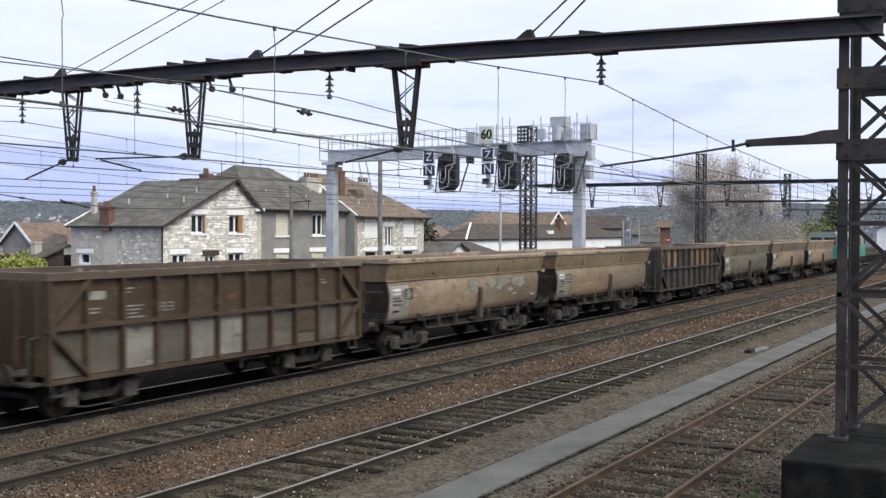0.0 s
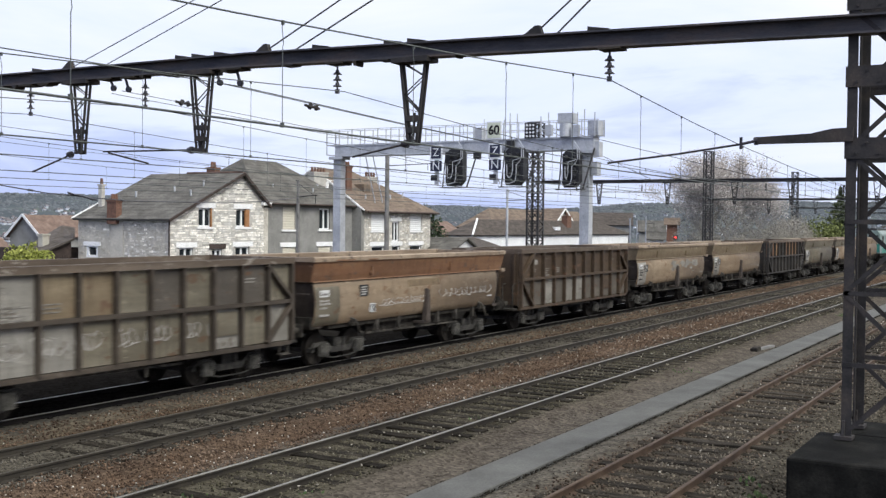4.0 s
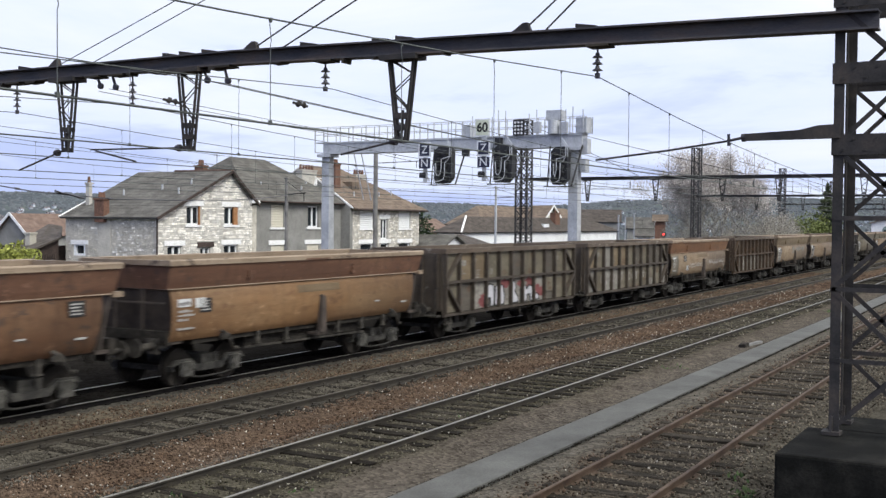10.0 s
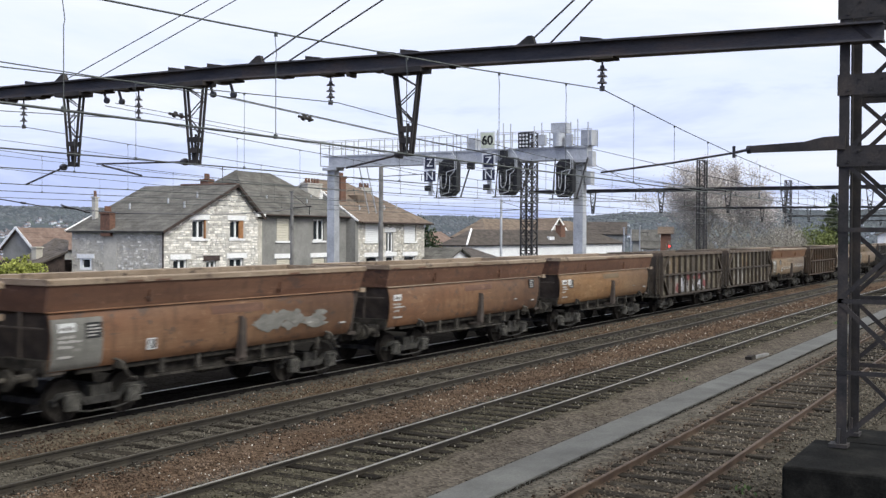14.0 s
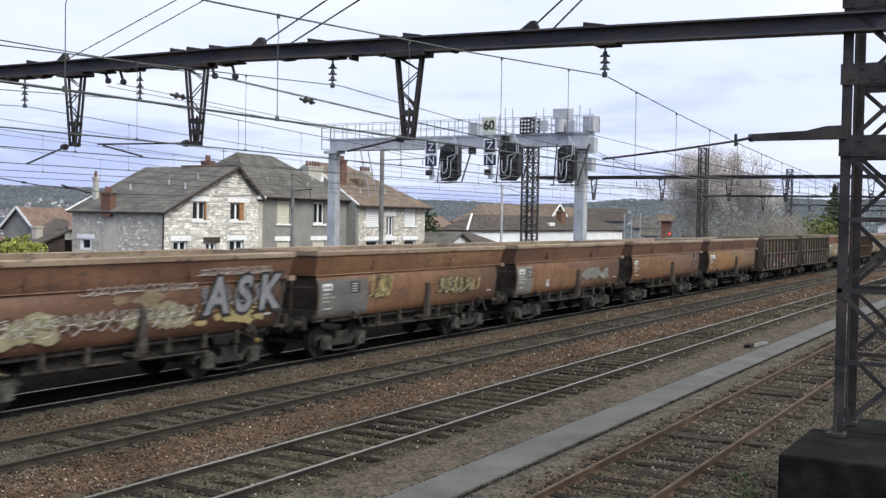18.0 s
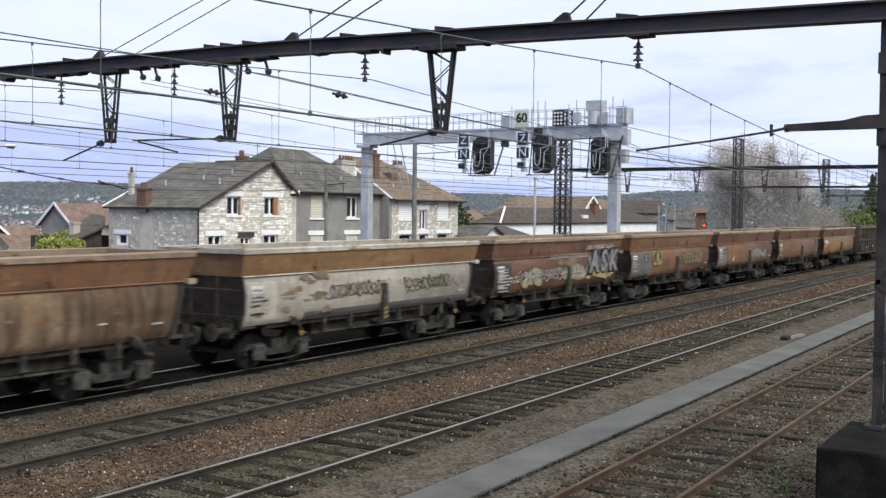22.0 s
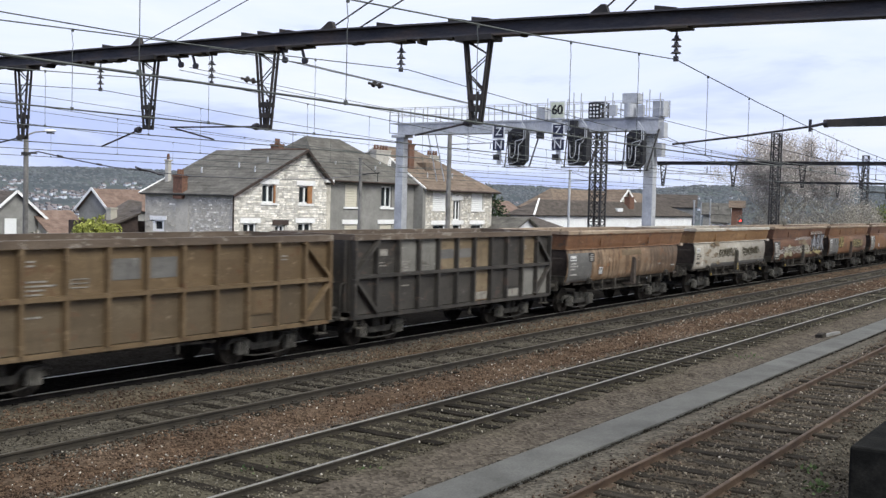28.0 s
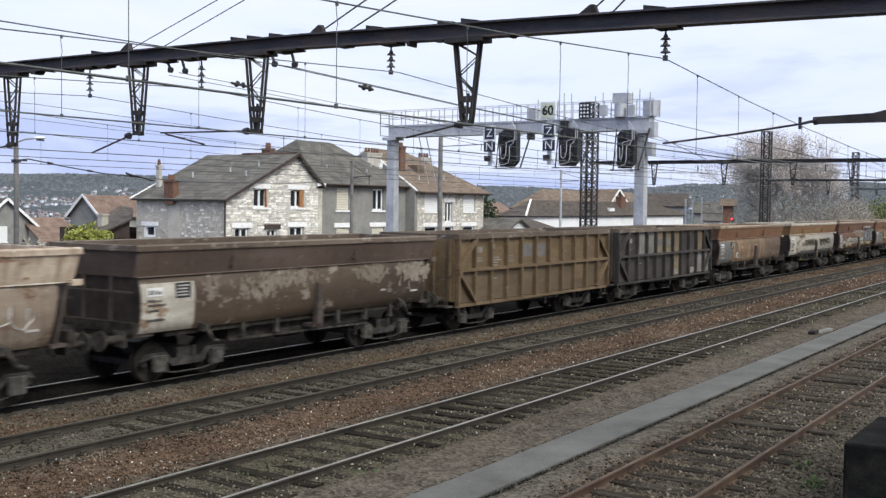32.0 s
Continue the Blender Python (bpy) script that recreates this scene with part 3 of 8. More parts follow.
RAISE = 0.305  # height of the body drawings over the rails


def running_gear(w, at, s0):
    """Two bogies at the given metres from the middle of the wagon."""
    for bx in at:
        b = part("bogie", BOGIE_ME, None, w, at=pose(bx, 0, 0))
        for k in (-0.85, 0.85):
            ws = part("wheelset", WHEEL_ME, None, b, at=pose(k, 0, 0.46))
            WHEELS.append((ws, k, s0 + bx + k))
            for s in (-1, 1):
                part("axle_box", BOX_ME, None, b, at=pose(k, s * 1.10, 0.46, 0, 0, 0 if s < 0 else 180))


BUFFER_ME = Bag().tube((0, 0, 0), (0.33, 0, 0), 0.085, 10).tube((0.33, 0, 0), (0.52, 0, 0), 0.055, 10).tube((0.52, 0, 0), (0.56, 0, 0), 0.22, 16).box(-0.03, 0.02, -0.18, 0.18, -0.18, 0.18).mesh("buffer")
BUFFER_ME.materials.append(BOGIE)
HOOK_ME = Bag().box(0, 0.30, -0.03, 0.03, -0.05, 0.05).box(0.26, 0.33, -0.03, 0.03, -0.05, 0.14).line([(0.3, -0.06, 0), (0.36, -0.06, -0.25), (0.46, -0.06, -0.32), (0.46, 0.06, -0.32), (0.36, 0.06, -0.25), (0.3, 0.06, 0)], 0.02, 6).mesh("coupling")
HOOK_ME.materials.append(UNDER)


def ends(w, half):
    for s in (-1, 1):
        for y in (-0.875, 0.875):
            part("buffer", BUFFER_ME, None, w, at=pose(s * half * SIZE, y, 1.06, 0, 0, 0 if s > 0 else 180))
        part("coupling", HOOK_ME, None, w, at=pose(s * half * SIZE, 0, 1.05, 0, 0, 0 if s > 0 else 180))


def stencil(w, x, z, y, rows, rng, material=None, width=0.5):
    """Unreadable data lines as plain bars on the side sheet."""
    b = Bag()
    for i in range(rows):
        k = width * rng.uniform(0.45, 1.0)
        b.box(x, x + k, y - 0.006, y + 0.004, z - i * 0.09, z - i * 0.09 + 0.038)
    tagged(part("stencil", b, material or WHITE, w), "worn stencilled data lines", kind="stuff")


def box_wagon(label, left, main, palette, seed, rim=None, frame_mat=None):
    """A high-sided open bogie wagon with ribbed panels and end braces."""
    rng = random.Random(seed)
    half, W = BOX_LONG / 2 / SIZE, 1.42
    w = thing("open_wagon", label, "wagon", "wagons of the train")
    s0 = left + BOX_LONG / 2
    TRAIN.append((w, s0))
    fm = frame_mat or main
    bays = 11
    step = 2 * half / bays
    zb, zm, zt = 0.66, 1.79, 2.85
    for r, (z0, z1) in enumerate(((zb, zm), (zm, zt))):
        me = Bag().box(0.02, step - 0.02, -0.02, 0.02, z0 + 0.02, z1 - 0.02).mesh("panel")
        for i in range(bays):
            mt = palette(r, i, rng)
            m2 = me.copy()
            m2.materials.append(mt)
            p = part("panel", m2, None, w, at=pose(-half + i * step, -W + 0.055, 0))
    posts = Bag().prism([(-0.048, 0), (-0.042, -0.14), (0.042, -0.14), (0.048, 0)], zb, zt, 'z').mesh("post")
    posts.materials.append(fm)
    for i in range(bays + 1):
        x = -half + i * step
        x = min(max(x, -half + 0.05), half - 0.05)
        part("post", posts, None, w, at=pose(x, -W + 0.03, 0))
    part("top_rim", Bag().box(-half - 0.03, half + 0.03, -W - 0.09, -W + 0.09, zt, zt + 0.17).box(-half - 0.03, half + 0.03, W - 0.09, W + 0.09, zt, zt + 0.17)
         .box(-half - 0.03, -half + 0.12, -W + 0.09, W - 0.09, zt + 0.002, zt + 0.168).box(half - 0.12, half + 0.03, -W + 0.09, W - 0.09, zt + 0.002, zt + 0.168), rim or RIM_DARK, w, "dusty top rim")
    part("waist_rail", Bag().prism([(-W - 0.105, zm - 0.05), (-W + 0.03, zm - 0.055), (-W + 0.03, zm + 0.055), (-W - 0.105, zm + 0.05)], -half, half), fm, w)
    part("sill", Bag().box(-half, half, -W - 0.03, -W + 0.06, zb - 0.11, zb).box(-half, half, W - 0.06, W + 0.03, zb - 0.11, zb), fm, w)
    part("far_side", Bag().box(-half, half, W - 0.07, W - 0.02, zb, zt), main, w)
    part("floor", Bag().box(-half + 0.05, half - 0.05, -W + 0.08, W - 0.08, 1.12, 1.2), COAL, w, "dirty wagon floor")
    for s in (-1, 1):
        e = part("end_wall", Bag().box(s * half - 0.03, s * half + 0.03, -W + 0.07, W - 0.07, 0.75, zt), fm, w)
        for k in range(5):
            y = -1.2 + k * 0.6
            part("end_rib", Bag().box(s * half + 0.03 * s - 0.06, s * half + 0.03 * s + 0.06, y - 0.04, y + 0.04, 0.78, zt - 0.002), fm, e)
        hoop = Bag()
        for y in (-1.28, -0.86):
            hoop.line([(s * (half + 0.05), y, 1.62), (s * (half + 0.30), y, 1.60), (s * (half + 0.34), y, 1.50), (s * (half + 0.34), y, 0.62)], 0.022, 5)
        hoop.box(min(s * half, s * (half + 0.36)), max(s * half, s * (half + 0.36)), -1.34, -0.80, 0.56, 0.62)
        part("end_handrail", hoop, BOGIE, e, "bent end handrail over a step")
        # arrow of braces in the last bays
        brace = Bag()
        tip, root = s * (half - 0.02), s * (half - 1.15)
        brace.bar((root, -W - 0.05, zt - 0.02), (tip, -W - 0.05, zm + 0.03), 0.10, 0.14, (0, 1, 0)).bar((root, -W - 0.05, zb + 0.02), (tip, -W - 0.05, zm - 0.03), 0.10, 0.14, (0, 1, 0))
        brace.box(min(tip, tip - s * 0.16), max(tip, tip - s * 0.16), -W - 0.125, -W + 0.03, zm - 0.12, zm + 0.12)
        part("brace", brace, fm, w)
    part("underframe", Bag().box(-half + 0.2, half - 0.2, -0.22, 0.22, 0.75, 1.1).box(-half + 0.1, -half + 0.25, -1.25, 1.25, 0.85, 1.12).box(half - 0.25, half - 0.1, -1.25, 1.25, 0.85, 1.12)
         .box(-1.6, -0.6, -1.0, -0.5, 0.45, 0.8).box(-2.6, 2.6, -0.8, 0.8, 0.62, 0.74).tube((0.6, -0.9, 0.6), (1.7, -0.9, 0.6), 0.18, 12), UNDER, w)
    # hanging steps and brake gear between the bogies
    part("brake_rod", Bag().bar((-1.9, -1.2, 0.5), (1.9, -1.2, 0.42), 0.05, 0.06), BOGIE, w)
    part("lever", Bag().bar((0.5, -W + 0.05, zb - 0.1), (0.5, -W + 0.05, 0.25), 0.05, 0.05), BOGIE, w)
    for k in (-half + 0.35, half - 0.35):
        part("step", Bag().bar((k - 0.18, -W, zb - 0.1), (k - 0.18, -W, 0.3), 0.04, 0.04).bar((k + 0.18, -W, zb - 0.1), (k + 0.18, -W, 0.3), 0.04, 0.04).box(k - 0.2, k + 0.2, -W - 0.08, -W + 0.08, 0.28, 0.32), BOGIE, w)
    hatch = half - 2 * step - 0.06
    part("hatch", Bag().box(hatch - step + 0.2, hatch - 0.05, -W - 0.0, -W + 0.03, zb + 0.35, zm - 0.15).box(hatch - step + 0.24, hatch - 0.09, -W - 0.012, -W, zb + 0.39, zm - 0.19), main, w, "small inspection hatch")
    # data fields: a small plate, stencilled lines and a framed table towards one end
    part("data_plate", Bag().box(-half + step + 0.16, -half + step + 0.62, -W + 0.016, -W + 0.03, 2.36, 2.56), FADED, w, "worn pale data plate")
    for p, z, n, wide in ((1, 2.14, 2, 0.5), (2, 2.56, 2, 0.3), (2, 2.14, 4, 0.75), (9, 2.46, 2, 0.5), (2, 1.40, 1, 0.6)):
        stencil(w, -half + step * p + 0.17, z, -W + 0.028, n, rng, FADED, wide)
    k = -half + step * 3 + 0.18
    table = Bag()
    for z in (1.98, 2.07, 2.16):
        table.box(k, k + 0.46, -W + 0.020, -W + 0.03, z, z + 0.022)
    for u in (0, 0.16, 0.438):
        table.box(k + u, k + u + 0.022, -W + 0.021, -W + 0.03, 1.98, 2.182)
    part("data_table", table, FADED, w, "faded framed data table")
    running_gear(w, (1.72 - BOX_LONG / 2, 9.12 - BOX_LONG / 2), s0)
    ends(w, half)
    return w


def eased(prof, times=2):
    """Rounds a profile by cutting its corners; the ends stay."""
    for _ in range(times):
        out_ = [prof[0]]
        for (a, b), (c, d) in zip(prof, prof[1:]):
            out_ += [(a * 0.75 + c * 0.25, b * 0.75 + d * 0.25), (a * 0.25 + c * 0.75, b * 0.25 + d * 0.75)]
        prof = out_ + [prof[-1]]
    return prof


SIDE = eased([(-1.33, 2.26), (-1.40, 2.08), (-1.435, 1.84), (-1.44, 1.55), (-1.42, 1.25), (-1.38, 1.06), (-1.30, 0.93)], 2)
BAND = [(-1.45, 2.85), (-1.37, 2.42), (-1.33, 2.26)]


def sheet(prof, x0, x1, slant, thick=0.05, sign=1, out=0.0):
    """A bent side plate between two ends; slant: how far the second end draws in per metre down."""
    ring = [(a - out, b) for a, b in prof] + [(a + thick, b) for a, b in reversed(prof)]
    top = 2.80
    return Bag().loft([[(x0, sign * a, b) for a, b in ring], [(x1 - slant * (top - b), sign * a, b) for a, b in ring]])


def clip_prof(prof, z0, z1):
    """The stretch of a profile between two heights."""
    def at(z):
        for (a, b), (c, d) in zip(prof, prof[1:]):
            if d <= z <= b:
                k = (b - z) / (b - d)
                return (a + (c - a) * k, z)
        return None
    return [at(z1)] + [p for p in prof if z0 < p[1] < z1] + [at(z0)]


def hopper(label, left, body, band, seed, rim=None, plate=None, plate_w=1.3, patches=(), board=None, sign=False, valve=False, lip=None, data=(1.05, 1.62)):
    """A bogie hopper wagon with a heavy rim and bellied sides; left: where its rim begins, in metres."""
    rng = random.Random(seed)
    half = HOPPER_LONG / 2 / SIZE - 0.05
    s0 = left + HOPPER_LONG / 2

    def along(m):
        return (m - HOPPER_LONG / 2) / SIZE
    w = thing("hopper_wagon", label, "wagon", "wagons of the train")
    TRAIN.append((w, s0))
    r = rim or RIM
    W = 1.45
    rimz = Bag()
    for sg in (1, -1):
        rimz.prism([(sg * (-W - 0.035), 2.85), (sg * (-W + 0.14), 2.85), (sg * (-W + 0.14), 2.985), (sg * (-W + 0.02), 3.005), (sg * (-W - 0.035), 2.965)], -half - 0.05, half + 0.05)
    rimz.box(-half - 0.05, -half + 0.12, -W + 0.14, W - 0.14, 2.852, 2.983).box(half - 0.12, half + 0.05, -W + 0.14, W - 0.14, 2.852, 2.983)
    rim_ob = part("top_rim", rimz, r, w, "thick dusty rim")
    for i in range(3):
        x0, x1 = sorted(rng.uniform(-half, half) for _ in range(2))
        part("dent", Bag().box(x0, x0 + min(0.5, x1 - x0), -W - 0.045, -W - 0.034, 2.86, 2.90), band, rim_ob)
    for sg in (1, -1):
        part("upper_band", sheet(BAND, -half, half, 0.16, 0.06, sg), band, w, smooth=False)
        part("side_sheet", sheet(SIDE, -half + 0.10, half - 0.35, 0.22, 0.06, sg), body, w, smooth=True)
    part("chamfer", Bag().prism([(-1.40, 2.248), (-1.345, 2.245), (-1.345, 2.272), (-1.375, 2.272)], -half + 0.03, half - 0.08), lip or band, w, "folded lip")
    # sloping end walls with posts and a service platform
    for s in (-1, 1):
        part("end_band", Bag().loft([[(s * half, -1.42, 2.848), (s * half, 1.42, 2.848), (s * (half - 0.05), 1.42, 2.848), (s * (half - 0.05), -1.42, 2.848)], [(s * (half - 0.10), -1.32, 2.25), (s * (half - 0.10), 1.32, 2.25), (s * (half - 0.15), 1.32, 2.25), (s * (half - 0.15), -1.32, 2.25)]]), band, w)
        e = Bag().add([(s * (half - 0.16), -1.32, 2.24), (s * (half - 0.16), 1.32, 2.24), (s * (half - 0.46), 1.30, 0.95), (s * (half - 0.46), -1.30, 0.95),
                       (s * (half - 0.22), -1.32, 2.24), (s * (half - 0.22), 1.32, 2.24), (s * (half - 0.52), 1.30, 0.95), (s * (half - 0.52), -1.30, 0.95)],
                      [(0, 1, 2, 3), (7, 6, 5, 4), (0, 4, 5, 1), (1, 5, 6, 2), (2, 6, 7, 3), (3, 7, 4, 0)])
        part("end_slope", e, DARKGAP, w, "dark sloping end wall")
        q = Bag()
        for y in (-0.45, 0.45):
            q.bar((s * (half - 0.12), y, 2.24), (s * (half - 0.10), y, 1.08), 0.07, 0.06)
        q.box(min(s * half, s * (half - 0.6)), max(s * half, s * (half - 0.6)), -1.28, 1.28, 0.86, 0.94)
        q.bar((s * (half - 0.03), -1.2, 1.9), (s * (half - 0.03), 1.2, 1.9), 0.04, 0.04)
        part("end_frame", q, DARKGAP, w)
    part("load_floor", Bag().box(-half + 0.4, half - 0.4, -1.3, 1.3, 1.9, 1.95), COAL, w, "dark dusty inside")
    sills = Bag().box(-half, half, -0.25, 0.25, 0.72, 0.98).box(-half + 1.3, half - 1.3, -1.08, 1.08, 0.80, 0.90)
    sills.box(-half, -half + 0.2, -1.3, 1.3, 0.85, 1.2).box(half - 0.2, half, -1.3, 1.3, 0.85, 1.2)
    # the wide low box is added to block the bright ground behind
    sills.prism([(-1.3, 0.72), (1.3, 0.72), (0.5, 0.35), (-0.5, 0.35)], -0.7, 0.7, 'y').box(-half + 3.3, half - 3.3, -1.05, 1.05, 0.48, 0.79)
    part("underframe", sills, UNDER, w)
    part("side_sill", Bag().box(-half + 1.0, half - 1.1, -1.24, -1.16, 0.80, 0.94), UNDER, w)
    stub = Bag().box(-0.055, 0.055, -0.05, 0.05, 0.60, 0.99).box(-0.085, 0.085, -0.07, 0.07, 0.57, 0.60).mesh("stub_bracket")
    stub.materials.append(BOGIE)
    for k in (3.37, 4.55, 6.94, 8.14, 9.30):
        part("stub_bracket", stub, None, w, at=pose(along(k), -1.26, 0))
    k = along(5.88)
    lever = part("door_lever", Bag().prism([(k - 0.13, 0.68), (k + 0.13, 0.68), (k + 0.11, 1.74), (k - 0.05, 1.80)], -1.56, -1.41, 'y').box(k - 0.2, k + 0.2, -1.5, -1.1, 0.60, 0.68), DARKGAP if not valve else BOGIE, w, "dark upright discharge lever")
    if body is P_LIME:
        for j in range(3):
            part("warning_stripe", Bag().add([(k - 0.12, -1.566, 0.70 + j * 0.13), (k + 0.12, -1.566, 0.76 + j * 0.13), (k + 0.12, -1.566, 0.81 + j * 0.13), (k - 0.12, -1.566, 0.75 + j * 0.13), (k - 0.12, -1.56, 0.70 + j * 0.13), (k + 0.12, -1.56, 0.76 + j * 0.13), (k + 0.12, -1.56, 0.81 + j * 0.13), (k - 0.12, -1.56, 0.75 + j * 0.13)],
                                          [(0, 1, 2, 3), (7, 6, 5, 4), (0, 4, 5, 1), (1, 5, 6, 2), (2, 6, 7, 3), (3, 7, 4, 0)]), YELLOW, lever, "yellow warning stripe")
    for k in (along(2.05), along(9.75)):
        handle = Bag().line([(k - 0.25, -1.33, 1.10), (k - 0.12, -1.46, 1.02), (k + 0.0, -1.5, 0.82), (k + 0.16, -1.46, 0.62), (k + 0.42, -1.40, 0.56)], 0.045, 6).box(k - 0.2, k + 0.05, -1.45, -1.3, 0.86, 1.0)
        part("handbrake", handle, BOGIE, w)
        if valve:
            part("valve", Bag().box(k + 0.04, k + 0.11, -1.53, -1.47, 0.54, 0.68).box(k - 0.01, k + 0.17, -1.52, -1.48, 0.61, 0.65), YELLOW, w, "small yellow valve handle")
    part("brake_rod", Bag().bar((along(3.0), -1.15, 0.50), (along(8.4), -1.15, 0.44), 0.05, 0.05), BOGIE, w)
    part("air_cylinder", Bag().tube((along(4.9), -0.95, 0.50), (along(5.7), -0.95, 0.50), 0.16, 12), UNDER, w)
    for k in (-half * 0.50, half * 0.32):
        part("rim_clamp", Bag().box(k - 0.03, k + 0.03, -1.45, -1.34, 2.36, 2.66).box(k - 0.12, k + 0.12, -1.41, -1.335, 2.44, 2.48), band, w)
    part("ledge_knob", Bag().box(half - 0.20, half + 0.08, -1.45, -1.3, 2.18, 2.31), r, w)
    if board:
        k = along(5.75)
        part("lettered_band", sheet(clip_prof(SIDE, 1.90, 2.12), k - 0.95, k + 1.15, 0, 0.02, 1, 0.004), board, w, "faded lettered band")
    if sign:
        k = along(2.75)
        sg_ = part("door_sign", Bag().box(k, k + 0.30, -1.447, -1.41, 1.20, 1.47), PLATE_WHITE, w, "small framed sign")
        part("sign_field", Bag().box(k + 0.03, k + 0.27, -1.452, -1.447, 1.225, 1.445), INK, sg_)
        part("sign_bar", Bag().bar((k + 0.06, -1.454, 1.24), (k + 0.10, -1.454, 1.43), 0.03, 0.004, (0, 1, 0)).bar((k + 0.14, -1.454, 1.24), (k + 0.18, -1.454, 1.43), 0.03, 0.004, (0, 1, 0)), PLATE_WHITE, sg_)
    if plate:
        pf = clip_prof(SIDE, 0.945, 2.10)
        part("plate", sheet(pf, -half + 0.10, -half + plate_w, 0, 0.02, 1, 0.005), plate, w, "repainted end plate")
    # the data panel: a white framed field over lines of small characters, and a dark board
    ink = INK if plate in (P_LIME, P_PALE) else WHITE
    k = -half + 0.28
    tag = part("number_plate", Bag().box(k, k + 0.46, -1.452, -1.42, 1.80, 2.0), PLATE_WHITE, w, "white framed number field")
    bars = Bag()
    for i in range(4):
        bars.box(k + 0.04 + i * 0.10, k + 0.10 + i * 0.10, -1.456, -1.451, 1.84, 1.84 + rng.uniform(0.06, 0.11))
    tagged(part("lettering", bars, DARKGAP, tag), kind="stuff")
    for z, n in ((1.66, 4), (1.56, 5), (1.44, 3), (1.22, 4)):
        line_ = Bag()
        x = k
        for _ in range(n):
            wd = rng.uniform(0.05, 0.13)
            line_.box(x, x + wd, -1.449, -1.42, z, z + rng.uniform(0.04, 0.07))
            x += wd + rng.uniform(0.02, 0.05)
        tagged(part("stencil", line_, ink, w), "worn stencilled data line", kind="stuff")
    if data:
        x, z = -half + data[0], data[1]
        dboard = part("label_board", Bag().box(x, x + 0.46, -1.450, -1.415, z, z + 0.36), INK, w, "small black data board")
        b = Bag()
        for i in range(4):
            b.box(x + 0.04, x + 0.04 + rng.uniform(0.26, 0.38), -1.454, -1.449, z + 0.05 + i * 0.075, z + 0.085 + i * 0.075)
        tagged(part("stencil", b, WHITE, dboard), kind="stuff")
    k = along(10.1)
    part("stencil", Bag().box(k, k + 0.32, -1.449, -1.42, 1.28, 1.33), WHITE, w, "worn stencilled data line")
    part("stencil", Bag().box(k - 1.6, k - 1.36, -1.449, -1.42, 1.40, 1.44), WHITE, w, "worn stencilled data line")
    for (x, z0, z1, x1, mt) in patches:
        part("paint_patch", sheet(clip_prof(SIDE, z0, z1), x, x1, 0, 0.02, 1, 0.004), mt, w)
    running_gear(w, (1.80 - HOPPER_LONG / 2, 9.30 - HOPPER_LONG / 2), s0)
    ends(w, half)
    return w


TRAIN = []


def low_pale(r, i, rng):
    return P_PALE if r == 0 and i in (2, 4, 5) else (P_BROWN if r else P_GRIME)


def grey_mix(r, i, rng):
    return rng.choice((P_GREYB, P_GREYB, P_PALE, P_GRIME, P_SAND)) if r else rng.choice((P_GREYB, P_PALE, P_GREYB))


def tag_mix(r, i, rng):
    return (P_SAND if i in (1, 2) else rng.choice((P_GREYB, P_GREYB, P_GRIME))) if r else (P_PALE if 1 < i < 8 else rng.choice((P_GREYB, P_GRIME)))


def dark_mix(r, i, rng):
    if r:
        return {2: P_ASH, 3: P_ASH, 4: P_SAND, 5: P_SAND, 6: P_SAND, 9: P_SAND}.get(i, P_DARK)
    return {6: P_SAND, 8: P_ASH, 9: P_ASH, 10: P_ASH}.get(i, P_DARK)


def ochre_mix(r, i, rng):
    # upper panels full ochre, lower panels a duller and darker ochre
    return P_OCHRE if r else P_OCHRE_DULL


def dark_orange(r, i, rng):
    return rng.choice((P_AMBER, P_ORANGE, P_ORANGE, P_DARK)) if r else P_DARK


RED_P = surf("red_spray_paint", [(0.13, 0.035, 0.035), (0.21, 0.075, 0.07)], 3, 20, 0.6, 0)
SILVER_P = surf("silver_spray_paint", [(0.13, 0.130, 0.138), (0.22, 0.221, 0.232)], 3, 20, 0.5, 0)
LILAC_P = surf("white_lilac_spray_paint", [(0.38, 0.375, 0.39), (0.48, 0.47, 0.485)], 3, 20, 0.6, 0)
LIME_P = surf("pale_lime_spray_paint", [(0.17, 0.145, 0.085), (0.27, 0.245, 0.155)], 3, 20, 0.6, 0)
GOLD_P = surf("yellow_spray_paint", [(0.24, 0.19, 0.08), (0.32, 0.265, 0.13)], 3, 20, 0.6, 0)
CHALK = surf("thin_chalk_scrawl", [(0.36, 0.34, 0.31), (0.48, 0.46, 0.43)], 6, 30, 0.8, 0)
OLIVE_P = surf("olive_spray_paint", [(0.045, 0.04, 0.028), (0.085, 0.075, 0.05)], 6, 30, 0.8, 0)


def scrawl(w, x0, x1, z0, z1, mat, seed, r=0.013, y=-1.442, loops=10):
    """Looping sprayed handwriting that spells nothing."""
    rng = random.Random(seed)
    pts = []
    n = loops * 7
    zc, hz = (z0 + z1) / 2, (z1 - z0) / 2
    ph = rng.uniform(0, 6)
    for i in range(n):
        u = i / (n - 1)
        a = 2 * math.pi * loops * u + ph
        pts.append((x0 + (x1 - x0) * u + 0.16 * math.cos(a) * (0.5 + rng.random()), y, zc + hz * math.sin(a) * (0.45 + 0.55 * rng.random())))
    part("graffiti_line", Bag().line(pts, r, 4), mat, w, "sprayed looping scrawl")


